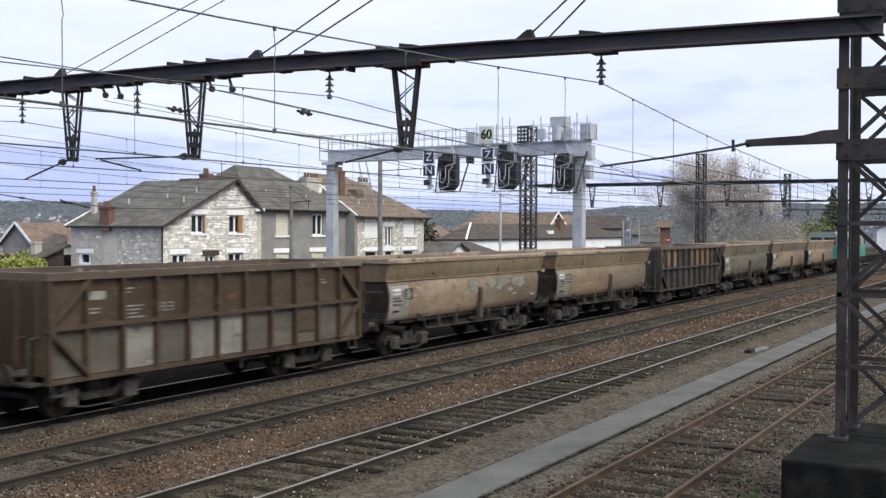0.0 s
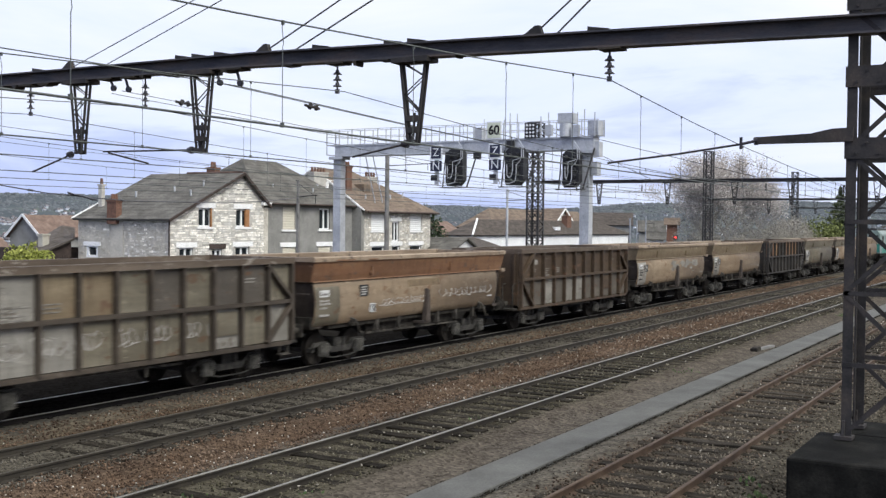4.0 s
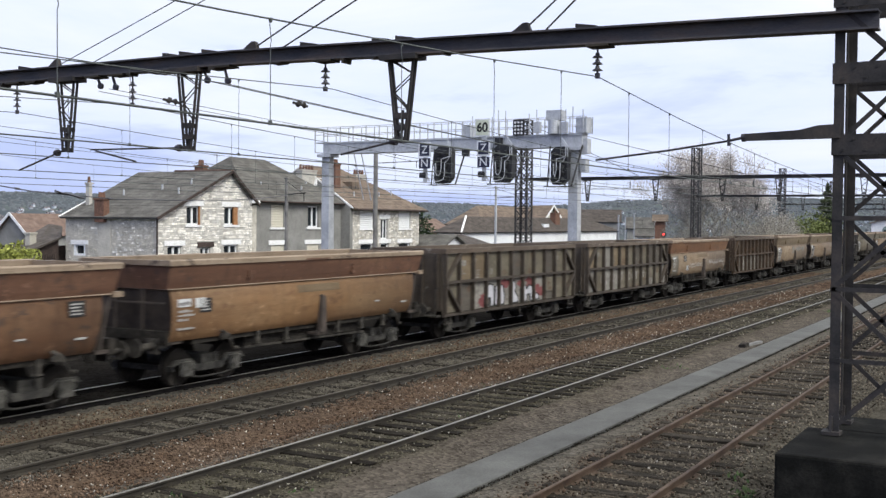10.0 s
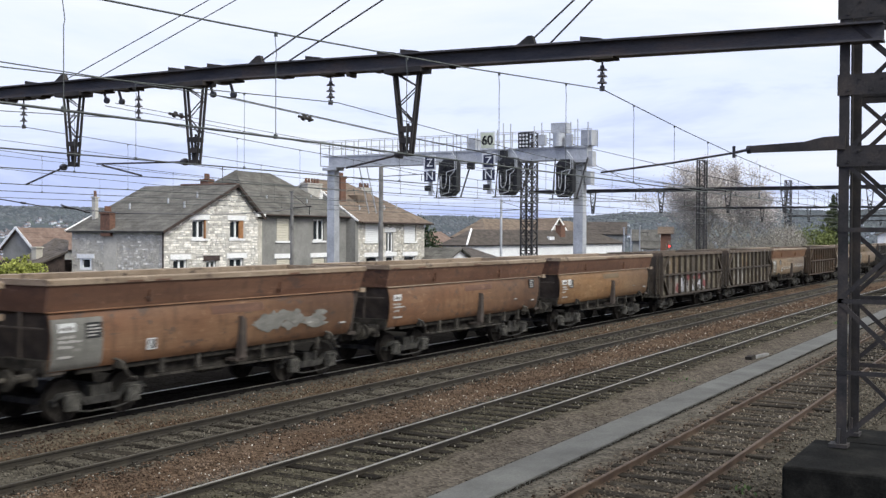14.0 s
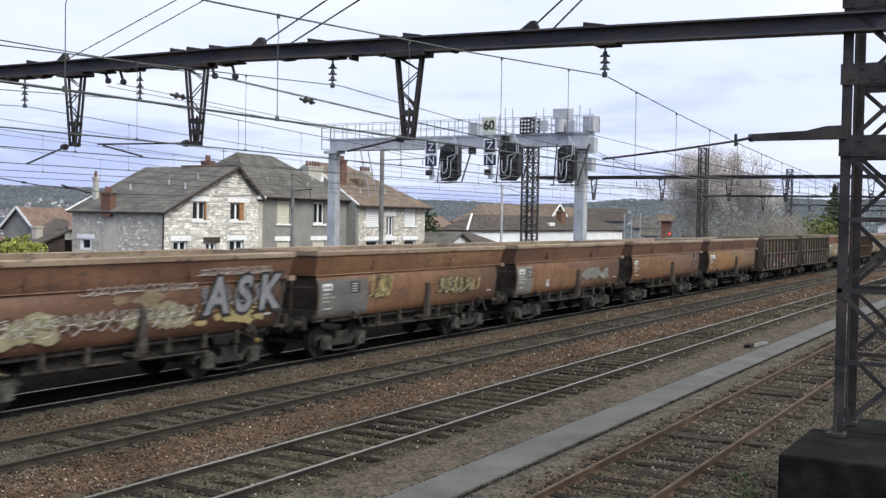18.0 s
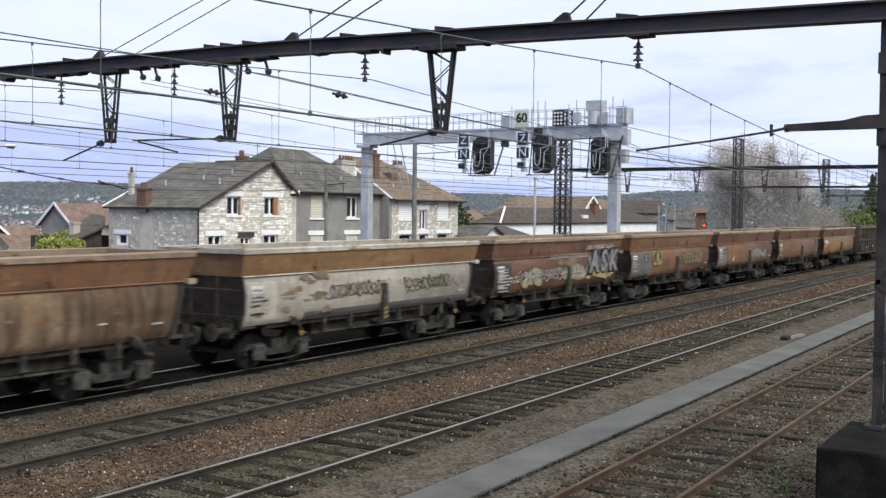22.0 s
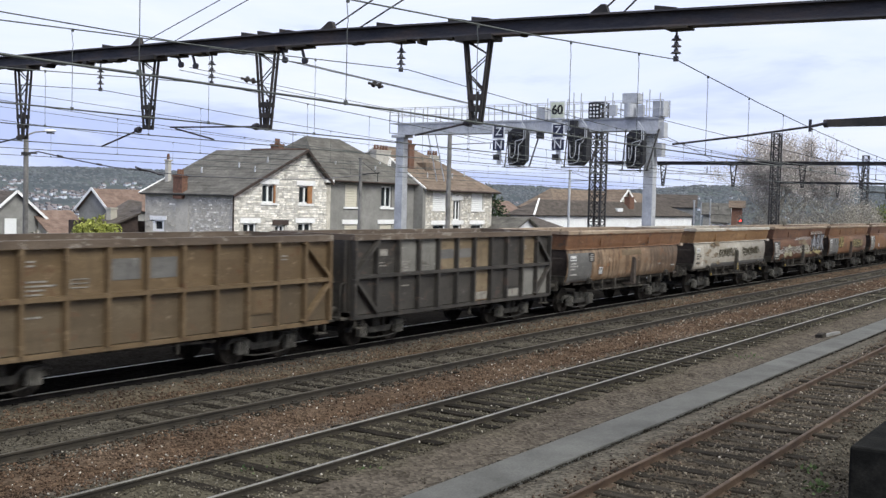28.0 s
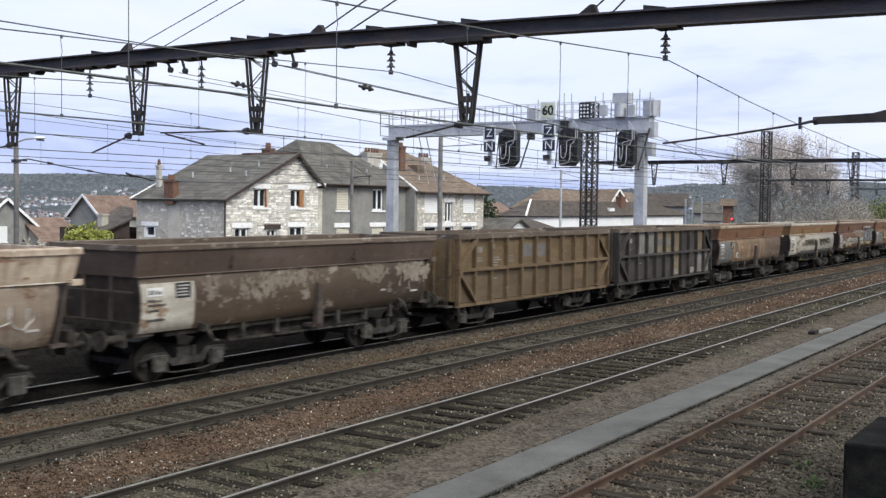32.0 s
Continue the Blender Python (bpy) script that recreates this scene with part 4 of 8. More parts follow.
def bubbles(w, x0, x1, z0, z1, fill, edge, n, seed, y=-1.44, hole=True):
    """A sprayed piece: slanting angular letter shapes laid over one another, with thin dark outlines and flourishes."""
    rng = random.Random(seed)
    wd = (x1 - x0) / n
    zc, hz = (z0 + z1) / 2, (z1 - z0) / 2
    k = 0
    for i in range(n):
        for rep in range(2):
            cx = x0 + (i + 0.5) * wd + rng.uniform(-0.3, 0.3) * wd
            hx = wd * rng.uniform(0.22, 0.5)
            lean = rng.uniform(-0.25, 0.35)
            top, bot = hz * rng.uniform(0.55, 1.1), -hz * rng.uniform(0.6, 1.1)
            ring = [(-hx, bot), (-hx * rng.uniform(-0.3, 0.4), bot * rng.uniform(0.5, 0.8)), (hx, bot * rng.uniform(0.8, 1.1)), (hx * rng.uniform(0.6, 1.2), 0.1 * top), (hx * rng.uniform(0.7, 1.3), top),
                    (0.2 * hx, top * rng.uniform(0.7, 0.95)), (-hx * rng.uniform(0.7, 1.2), top * rng.uniform(0.8, 1.1)), (-hx * rng.uniform(0.5, 0.9), 0)]
            ring = [(cx + a + lean * b, zc + b) for a, b in ring]
            yy = y - 0.0025 * (k % 5)
            k += 1
            letter = part("graffiti_letter", Bag().prism(ring, yy - 0.002, yy + 0.004, 'y'), fill, w)
            part("outline", Bag().line([(p[0], yy - 0.003, p[1]) for p in ring + ring[:1]], 0.011, 4), edge, letter)
    if hole:
        for j in range(3):
            scrawl(w, x0, x1, z0 + 0.05 * j, z1 - 0.06 * j, edge, seed + 500 + j, 0.007, y - 0.014, n * 2)


def flakes(w, x0, x1, z0, z1, mat, n, seed):
    """A cloud of small bare spots where the paint has come off, following the bulge of the side."""
    rng = random.Random(seed)
    g = Bag()
    for i in range(n):
        cx, cz = rng.gauss((x0 + x1) / 2, (x1 - x0) / 3.6), rng.gauss((z0 + z1) / 2, (z1 - z0) / 3.6)
        if not (x0 - 0.2 < cx < x1 + 0.2 and 1.2 < cz < 2.2):
            continue
        rx, rz = rng.uniform(0.012, 0.055), rng.uniform(0.025, 0.115)
        yy = -1.442 if cz < 1.9 else -1.442 + (cz - 1.9) * 0.25
        ring = [(cx + rx * rng.uniform(0.5, 1.3) * math.cos(2 * math.pi * j / 9), cz + rz * rng.uniform(0.5, 1.3) * math.sin(2 * math.pi * j / 9)) for j in range(9)]
        g.prism(ring, yy - 0.004 - 0.00002 * i, yy + 0.03, 'y')
    tagged(part("flaked_paint", g, mat, w, "pale bare spots in the paint"), kind="stuff")


def splash(w, x0, x1, z0, z1, mat, n, seed, y=-1.437):
    """Ragged sprayed blots."""
    rng = random.Random(seed)
    for i in range(n):
        cx, cz, r = rng.uniform(x0, x1), rng.uniform(z0, z1), rng.uniform(0.12, 0.3)
        ring = [(cx + 1.5 * r * rng.uniform(0.5, 1.3) * math.cos(2 * math.pi * j / 17), cz + 0.62 * r * rng.uniform(0.5, 1.3) * math.sin(2 * math.pi * j / 17)) for j in range(17)]
        part("paint_blot", Bag().prism(ring, y - 0.002 - 0.0004 * i, y + 0.004, 'y'), mat, w)


hopper("tan hopper wagon with a grimy lower edge", 90.4, P_BEIGE, P_BEIGE, 1, plate=P_PALE)
hopper("tan hopper wagon with patched paint", 77.9, P_BEIGE, P_GREYB, 2, plate=P_PALE)
hopper("dull tan hopper wagon with pale blotches", 65.2, P_GREYB, P_GREYB, 3, plate=P_PALE)
box_wagon("dark brown ribbed open wagon with rusty upper panels", 52.85, P_DARK, dark_orange, 4)
hopper("beige hopper wagon with a white lettered end", 39.95, P_BEIGE, P_SAND, 5, plate=P_PALE)
g = hopper("beige hopper wagon streaked with rust and chalky scribble", 27.34, P_BEIGE, P_SAND, 6, plate=P_PALE)
splash(g, -1.2, 4.2, 1.6, 2.0, P_PALE, 22, 60)
box_wagon("red-brown ribbed open wagon with pale lower panels", 14.7, P_BROWN, low_pale, 7, RIM_DARK)
g = hopper("beige hopper wagon with scrawled white graffiti", 1.99, P_BEIGE, P_ORANGE, 8, plate=P_GREYB, board=P_OCHRE, sign=True, data=(2.35, 1.72))
scrawl(g, -2.6, 0.2, 1.32, 1.62, CHALK, 81, 0.011, -1.436)
scrawl(g, 1.2, 4.9, 1.40, 1.75, CHALK, 82, 0.011)
g = box_wagon("grey-brown ribbed open wagon with scribbled panels", -10.03, P_GREYB, grey_mix, 9, None, P_POST)
for i in range(7):
    scrawl(g, -3.9 + i * 1.1, -3.2 + i * 1.1, 1.0, 1.5, CHALK, 90 + i, 0.010, -1.392, 4)
g = box_wagon("grey-brown ribbed open wagon with big white and red graffiti", -22.59, P_GREYB, tag_mix, 10, None, P_POST)
splash(g, -3.1, -2.6, 0.85, 1.5, RED_P, 4, 101, -1.392)
splash(g, -1.6, -0.9, 1.40, 1.6, RED_P, 3, 103, -1.392)
splash(g, 0.5, 1.4, 1.35, 1.6, RED_P, 3, 104, -1.392)
splash(g, 2.0, 2.6, 0.9, 1.3, RED_P, 3, 105, -1.392)
splash(g, 3.2, 3.7, 1.2, 1.5, LIME_P, 4, 106, -1.392)
for ring in (((-2.75, 0.72), (-2.78, 1.10), (-2.62, 1.45), (-2.30, 1.60), (-2.02, 1.52), (-1.95, 1.30), (-1.98, 0.72), (-2.25, 0.72), (-2.27, 1.05), (-2.40, 1.05), (-2.42, 0.72)),
             ((-1.88, 0.72), (-1.86, 1.45), (-1.50, 1.58), (-1.15, 1.45), (-1.02, 1.05), (-1.10, 0.72)),
             ((-0.52, 0.72), (-0.48, 1.18), (-0.55, 1.38), (-0.38, 1.60), (-0.10, 1.60), (0.02, 1.38), (-0.06, 1.18), (0.22, 0.95), (0.25, 0.72)),
             ((0.50, 0.72), (0.46, 1.25), (0.66, 1.42), (1.00, 1.36), (1.02, 1.20), (1.30, 1.38), (1.62, 1.30), (1.66, 0.72), (1.40, 0.72), (1.36, 1.0), (1.10, 1.0), (1.05, 0.72)),
             ((1.85, 0.72), (1.82, 0.90), (2.02, 1.02), (2.25, 0.92), (2.28, 0.74))):
    letter = part("graffiti_letter", Bag().prism(ring, -1.404, -1.398, 'y'), LILAC_P, g, "white sprayed letter shape")
    part("outline", Bag().line([(a, -1.406, b) for a, b in ring + ring[:1]], 0.028, 4), INK, letter)
g = hopper("amber hopper wagon with a brown upper band", -35.41, P_AMBER, P_RUST, 11, RIM, board=P_OCHRE, lip=RIM)
part("plate", Bag().box(-5.2, -4.85, -1.450, -1.42, 1.75, 2.0), PLATE_WHITE, g, "small white data plate")
hopper("orange-brown hopper wagon with a dull band", -48.23, P_ORANGE, P_RUST, 12, RIM, board=P_RUST, lip=RIM, data=(10.7, 1.80))
g = hopper("orange hopper wagon with a grey lettered end and grey patches", -60.89, P_ORANGE, P_RUST, 13, plate=P_ASH, plate_w=1.55, board=P_RUST, sign=True, lip=P_ORANGE)
splash(g, 1.0, 3.8, 1.40, 1.75, P_ASH, 34, 130)
g = hopper("rusty hopper wagon with a slate end and yellow graffiti", -73.32, P_ORANGE, P_ORANGE, 14, plate=P_SLATE, plate_w=2.7, data=(1.75, 1.66))
bubbles(g, -3.3, -2.1, 1.35, 2.25, GOLD_P, INK, 1, 141)
scrawl(g, -3.4, -2.0, 1.3, 2.3, GOLD_P, 142, 0.02, -1.452, 4)
bubbles(g, 0.9, 3.6, 1.30, 1.95, LIME_P, OLIVE_P, 5, 143)
scrawl(g, 0.9, 4.2, 1.3, 1.95, GOLD_P, 144, 0.018, -1.456, 7)
g = hopper("rust-brown hopper wagon with large silver graffiti", -85.7, P_RUST, P_RUST, 15, plate=P_DARK, plate_w=1.35, valve=True, data=())
splash(g, -3.9, -2.3, 1.25, 1.75, LIME_P, 16, 151, -1.442)
splash(g, -0.1, 1.7, 1.25, 1.75, LIME_P, 16, 153, -1.442)
splash(g, -0.4, 0.8, 1.75, 2.05, P_SAND, 6, 159, -1.44)
splash(g, 2.0, 4.6, 1.15, 1.40, GOLD_P, 7, 160, -1.442)
scrawl(g, -4.9, -4.2, 1.30, 1.62, CHALK, 150, 0.016, -1.45, 3)
scrawl(g, -1.8, -1.2, 1.40, 1.75, LIME_P, 152, 0.016, -1.45, 3)
scrawl(g, -1.5, 2.2, 2.10, 2.34, CHALK, 155, 0.010, -1.42, 14)
scrawl(g, 2.3, 5.2, 2.42, 2.66, CHALK, 158, 0.010, -1.41, 14)
for i in range(4):
    scrawl(g, 2.4 + i * 0.6, 2.8 + i * 0.6, 1.45, 1.66, GOLD_P, 156 + i, 0.014, -1.44, 2)
for i in range(2):
    scrawl(g, 2.3, 5.2, 1.55, 2.25, SILVER_P, 330 + i, 0.020, -1.452, 7)
for i in range(3):
    scrawl(g, -4.3 + 0.1 * i, 2.0, 1.25 + 0.1 * i, 1.8, (CHALK, OLIVE_P, CHALK)[i], 340 + i, 0.011, -1.458, 16)
block = random.Random(157)
for i in range(8):
    x = -5.85 + block.uniform(0, 0.08)
    for j in range(3):
        wd = block.uniform(0.12, 0.36)
        part("stencil", Bag().box(x, x + wd, -1.456, -1.41, 1.04 + i * 0.115, 1.04 + i * 0.115 + block.uniform(0.035, 0.06)), WHITE, g, "white lettering on the dark plate")
        x += wd + 0.04
MARKED = g
g = hopper("limewashed grey hopper wagon with an orange band", -98.14, P_LIME, P_AMBER, 16, P_LIME, plate=P_LIME, patches=((-3.6, 0.945, 1.16, 5.5, P_SLATE),), valve=True, lip=P_LIME, data=())
scrawl(g, -2.6, 0.3, 1.4, 1.95, OLIVE_P, 161, 0.018, -1.445, 11)
scrawl(g, -2.4, 0.2, 1.45, 1.9, OLIVE_P, 165, 0.013, -1.446, 9)
scrawl(g, 1.4, 4.2, 1.4, 1.95, OLIVE_P, 162, 0.018, -1.445, 10)
scrawl(g, 1.5, 4.1, 1.5, 1.9, OLIVE_P, 166, 0.013, -1.446, 8)
splash(g, -4.6, -2.6, 1.1, 2.2, P_SAND, 9, 163, -1.434)
hopper("orange hopper wagon with a slate grey end", -111.13, P_DRIP, P_ORANGE, 17, plate=P_SLATE, plate_w=2.2, board=P_OCHRE, sign=True, data=(1.95, 1.72))
g = box_wagon("blackened ribbed open wagon with pale and sandy panels", -123.61, P_DARK, dark_mix, 18, RIM_DARK)
for i in (4, 5):
    part("paint_band", Bag().box(-6.006 + 1.092 * i + 0.07, -6.006 + 1.092 * (i + 1) - 0.07, -1.394, -1.38, 2.18, 2.48), P_SLATE, g, "grey painted-over band")
part("paint_band", Bag().box(-6.006 + 1.092 * 6 + 0.07, -6.006 + 1.092 * 7 - 0.07, -1.394, -1.38, 0.72, 0.98), P_PALE, g, "pale scraped band")
part("paint_band", Bag().box(-6.006 + 1.092 * 8 + 0.07, -6.006 + 1.092 * 9 - 0.07, -1.394, -1.38, 0.72, 0.96), P_PALE, g, "pale scraped band")
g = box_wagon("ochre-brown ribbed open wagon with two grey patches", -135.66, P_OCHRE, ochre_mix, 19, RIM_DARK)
for i in (4, 5):
    part("paint_band", Bag().box(-6.006 + 1.092 * i + 0.12, -6.006 + 1.092 * (i + 1) - 0.12, -1.394, -1.38, 2.10, 2.58), P_SLATE, g, "grey painted-over patch")
g = hopper("chocolate-brown hopper wagon with a white end plate", -148.25, P_WORN, P_CHOC, 20, RIM_DARK, plate=P_LIME, plate_w=1.75, data=(1.15, 1.72))
for x0, x1, z0, z1, n in ((-4.1, -3.5, 1.55, 2.15, 60), (-3.0, 0.3, 1.80, 2.16, 190), (-2.7, -1.4, 1.5, 1.8, 70), (2.2, 3.5, 1.75, 2.16, 170), (4.2, 5.7, 1.60, 2.16, 230)):
    flakes(g, x0, x1, z0, z1, P_FLAKE, n, int(100 * x1) + 900)
g = hopper("pinkish beige hopper wagon with rust drips and a pale rim", -161.03, P_ROSE, P_ROSE, 21, P_ROSE, plate=P_ROSE, lip=P_LIME)
scrawl(g, 3.2, 5.0, 1.3, 1.9, CHALK, 211, 0.016, -1.44, 4)


def set_bodies():
    """Sets every body part at its true size and height over the bogies."""
    fit = Matrix.Translation((0, 0, RAISE)) @ Matrix.Diagonal((SIZE, 1, SIZE, 1))
    for w, s0 in TRAIN:
        for ob in w.children:
            if ob.name.split(".")[0] not in ("bogie", "buffer", "coupling"):
                ob.matrix_basis = fit @ ob.matrix_basis


def run_of_train(t):
    """Metres run since the start."""
    k = t / 32.0
    return (((((-54.167 * k + 229.75) * k - 340.748) * k + 192.096) * k - 36.118) * k + 172.771) * k


def wheel_rows(k, s_axle):
    """Turns of one wheelset while it rolls past; it rests before and after."""
    near_ = [i / 10 for i in range(321) if 6.0 < s_axle + run_of_train(i / 10) < 62.0]
    if len(near_) < 2:
        return []
    rows = []
    for t in near_:
        turn = math.degrees((run_of_train(t) - run_of_train(near_[0])) / 0.46)
        rows.append((t, pose(k, 0, 0.46) @ Matrix.Rotation(radians(turn), 4, 'Y')))
    if near_[0] > 0:
        rows.insert(0, (0.0, rows[0][1]))
    if near_[-1] < 32:
        rows.append((32.0, rows[-1][1]))
    return rows


def motions():
    set_bodies()
    times = [i * 0.5 for i in range(65)]
    for w, s0 in TRAIN:
        walk(w, [(t, pose(s0 + run_of_train(t), 19.05, 0)) for t in times])
    for ws, k, s_axle in WHEELS:
        rows = wheel_rows(k, s_axle)
        if rows:
            walk(ws, rows)


# ---- catenary: portals, wires, signal gantry ----
def lettering(text, size, material, parent, m, label="", bold=0.0, slant=0.0):
    cu = bpy.data.curves.new("letters", 'FONT')
    cu.body, cu.size, cu.extrude, cu.align_x, cu.align_y = text, size, 0.004, 'CENTER', 'CENTER'
    cu.offset, cu.shear = bold, slant
    tmp = bpy.data.objects.new("letters", cu)
    scene.collection.objects.link(tmp)
    me = bpy.data.meshes.new_from_object(tmp.evaluated_get(bpy.context.evaluated_depsgraph_get()))
    bpy.data.objects.remove(tmp)
    me.materials.clear()
    return part("lettering", me, material, parent, label, at=m)


def lattice(parent, mat, a, b, c, d, n, w=0.05, t=0.02, up=(1, 0, 0), cross=True):
    """Cross-bracing between the edges a-b and c-d in n bays, bar by bar."""
    a, b, c, d = (Vector(p) for p in (a, b, c, d))
    for i in range(n):
        p0, p1, q0, q1 = a.lerp(b, i / n), a.lerp(b, (i + 1) / n), c.lerp(d, i / n), c.lerp(d, (i + 1) / n)
        bars = [(p0, q1) if cross or i % 2 else (q0, p1), (p1, q1)] + ([(q0, p1)] if cross else [])
        for u, v in bars:
            part("lacing", Bag().bar(u, v, w, t, up), mat, parent)


def lattice_mast(parent, x, y, z0, z1, sx, sy, bays, mat, leg=0.11, web=0.07, open_front=False):
    """Four angle-iron legs with crossed flats on each face; x, y: the middle."""
    for a in (-1, 1):
        for b in (-1, 1):
            px, py = x + a * sx / 2, y + b * sy / 2
            g = Bag().box(min(px, px - a * leg), max(px, px - a * leg), py - 0.012, py + 0.012, z0, z1).box(px - 0.012, px + 0.012, min(py + b * 0.012, py - b * leg), max(py + b * 0.012, py - b * leg), z0, z1 - 0.003)
            part("leg", g, mat, parent)
    for a in (-1, 1):
        px, py = x + a * (sx / 2 + 0.014), y + a * (sy / 2 + 0.014)
        lattice(parent, mat, (px, y - sy / 2, z0), (px, y - sy / 2, z1), (px, y + sy / 2, z0), (px, y + sy / 2, z1), bays, web, 0.016, (1, 0, 0), not (open_front and a < 0))
        lattice(parent, mat, (x - sx / 2, py, z0), (x - sx / 2, py, z1), (x + sx / 2, py, z0), (x + sx / 2, py, z1), bays, 0.04 if open_front else web, 0.016, (0, 1, 0), not open_front)


def ibeam(bag, p, q, h, w=0.28, t=0.03):
    """One rolled beam of I section along y."""
    k, e = h / 2, 0.015
    prof = [(-w / 2, -k), (w / 2, -k), (w / 2, -k + t), (e, -k + t), (e, k - t), (w / 2, k - t), (w / 2, k), (-w / 2, k), (-w / 2, k - t), (-e, k - t), (-e, -k + t), (-w / 2, -k + t)]
    return bag.loft([[(c[0] + a, c[1], c[2] + b) for a, b in prof] for c in (p, q)])


def hanger(parent, x, y, zt, zb, mat, wt=0.52, wb=0.17):
    """A tapering lattice drop bracket under a beam: four legs, web bars, two gussets."""
    zk = zb + 0.38 * (zt - zb)
    wk = wb + 0.38 * (wt - wb)
    seat = part("hanger_seat", Bag().box(x - 0.2, x + 0.2, y - wt / 2 - 0.12, y + wt / 2 + 0.12, zt - 0.03, zt + 0.06), mat, parent)
    for dx in (-1, 1):
        X = x + dx * 0.05
        for s in (-1, 1):
            part("hanger_leg", Bag().bar((X, y + s * wt / 2, zt), (X, y + s * wb / 2, zb), 0.04, 0.04, (1, 0, 0)), mat, seat)
        web, zz = [], [zt, zt - 0.3 * (zt - zk), zt - 0.65 * (zt - zk), zk]
        for i, u in enumerate(zz):
            s = 1 if i % 2 else -1
            web.append((X, y - s * (wb + (wt - wb) * (u - zb) / (zt - zb)) / 2, u))
        part("hanger_web", Bag().line(web, 0.02, 4), mat, seat)
    for u in (0.31, 0.17, 0.02):
        z = zb + u * (zt - zb)
        h = (wb + (wt - wb) * u) / 2 + 0.01
        for dx in (-1, 1):
            part("batten", Bag().box(x + dx * 0.075 - 0.008, x + dx * 0.075 + 0.008, y - h, y + h, z - 0.05, z + 0.05), mat, seat)
    part("hanger_strap", Bag().bar((x, y - 0.02, zk), (x, y + 0.02, zb), 0.035, 0.035, (1, 0, 0)), mat, seat)


def insulator(parent, x, y, zt, zb):
    g = Bag().tube((x, y, zb), (x, y, zt), 0.018, 8)
    span = zt - zb
    for i in range(3):
        z = zt - span * (0.34 + 0.22 * i)
        g.tube((x, y, z - 0.012), (x, y, z + 0.012), 0.085, 14, 0.07).tube((x, y, z + 0.012), (x, y, z + 0.07), 0.045, 12, 0.03)
    g.tube((x, y, zb - 0.03), (x, y, zb + 0.05), 0.045, 8)
    part("insulator", g, CERAMIC, parent, "dark ribbed insulator string")


BEAM_LINE = [(2.2, 6.93), (8.0, 7.06), (14.0, 7.19), (22.0, 7.21), (36.0, 7.21)]


def beam_z(y):
    for (a, b), (c, d) in zip(BEAM_LINE, BEAM_LINE[1:]):
        if y <= c:
            return b + (d - b) * (y - a) / (c - a)
    return BEAM_LINE[-1][1]


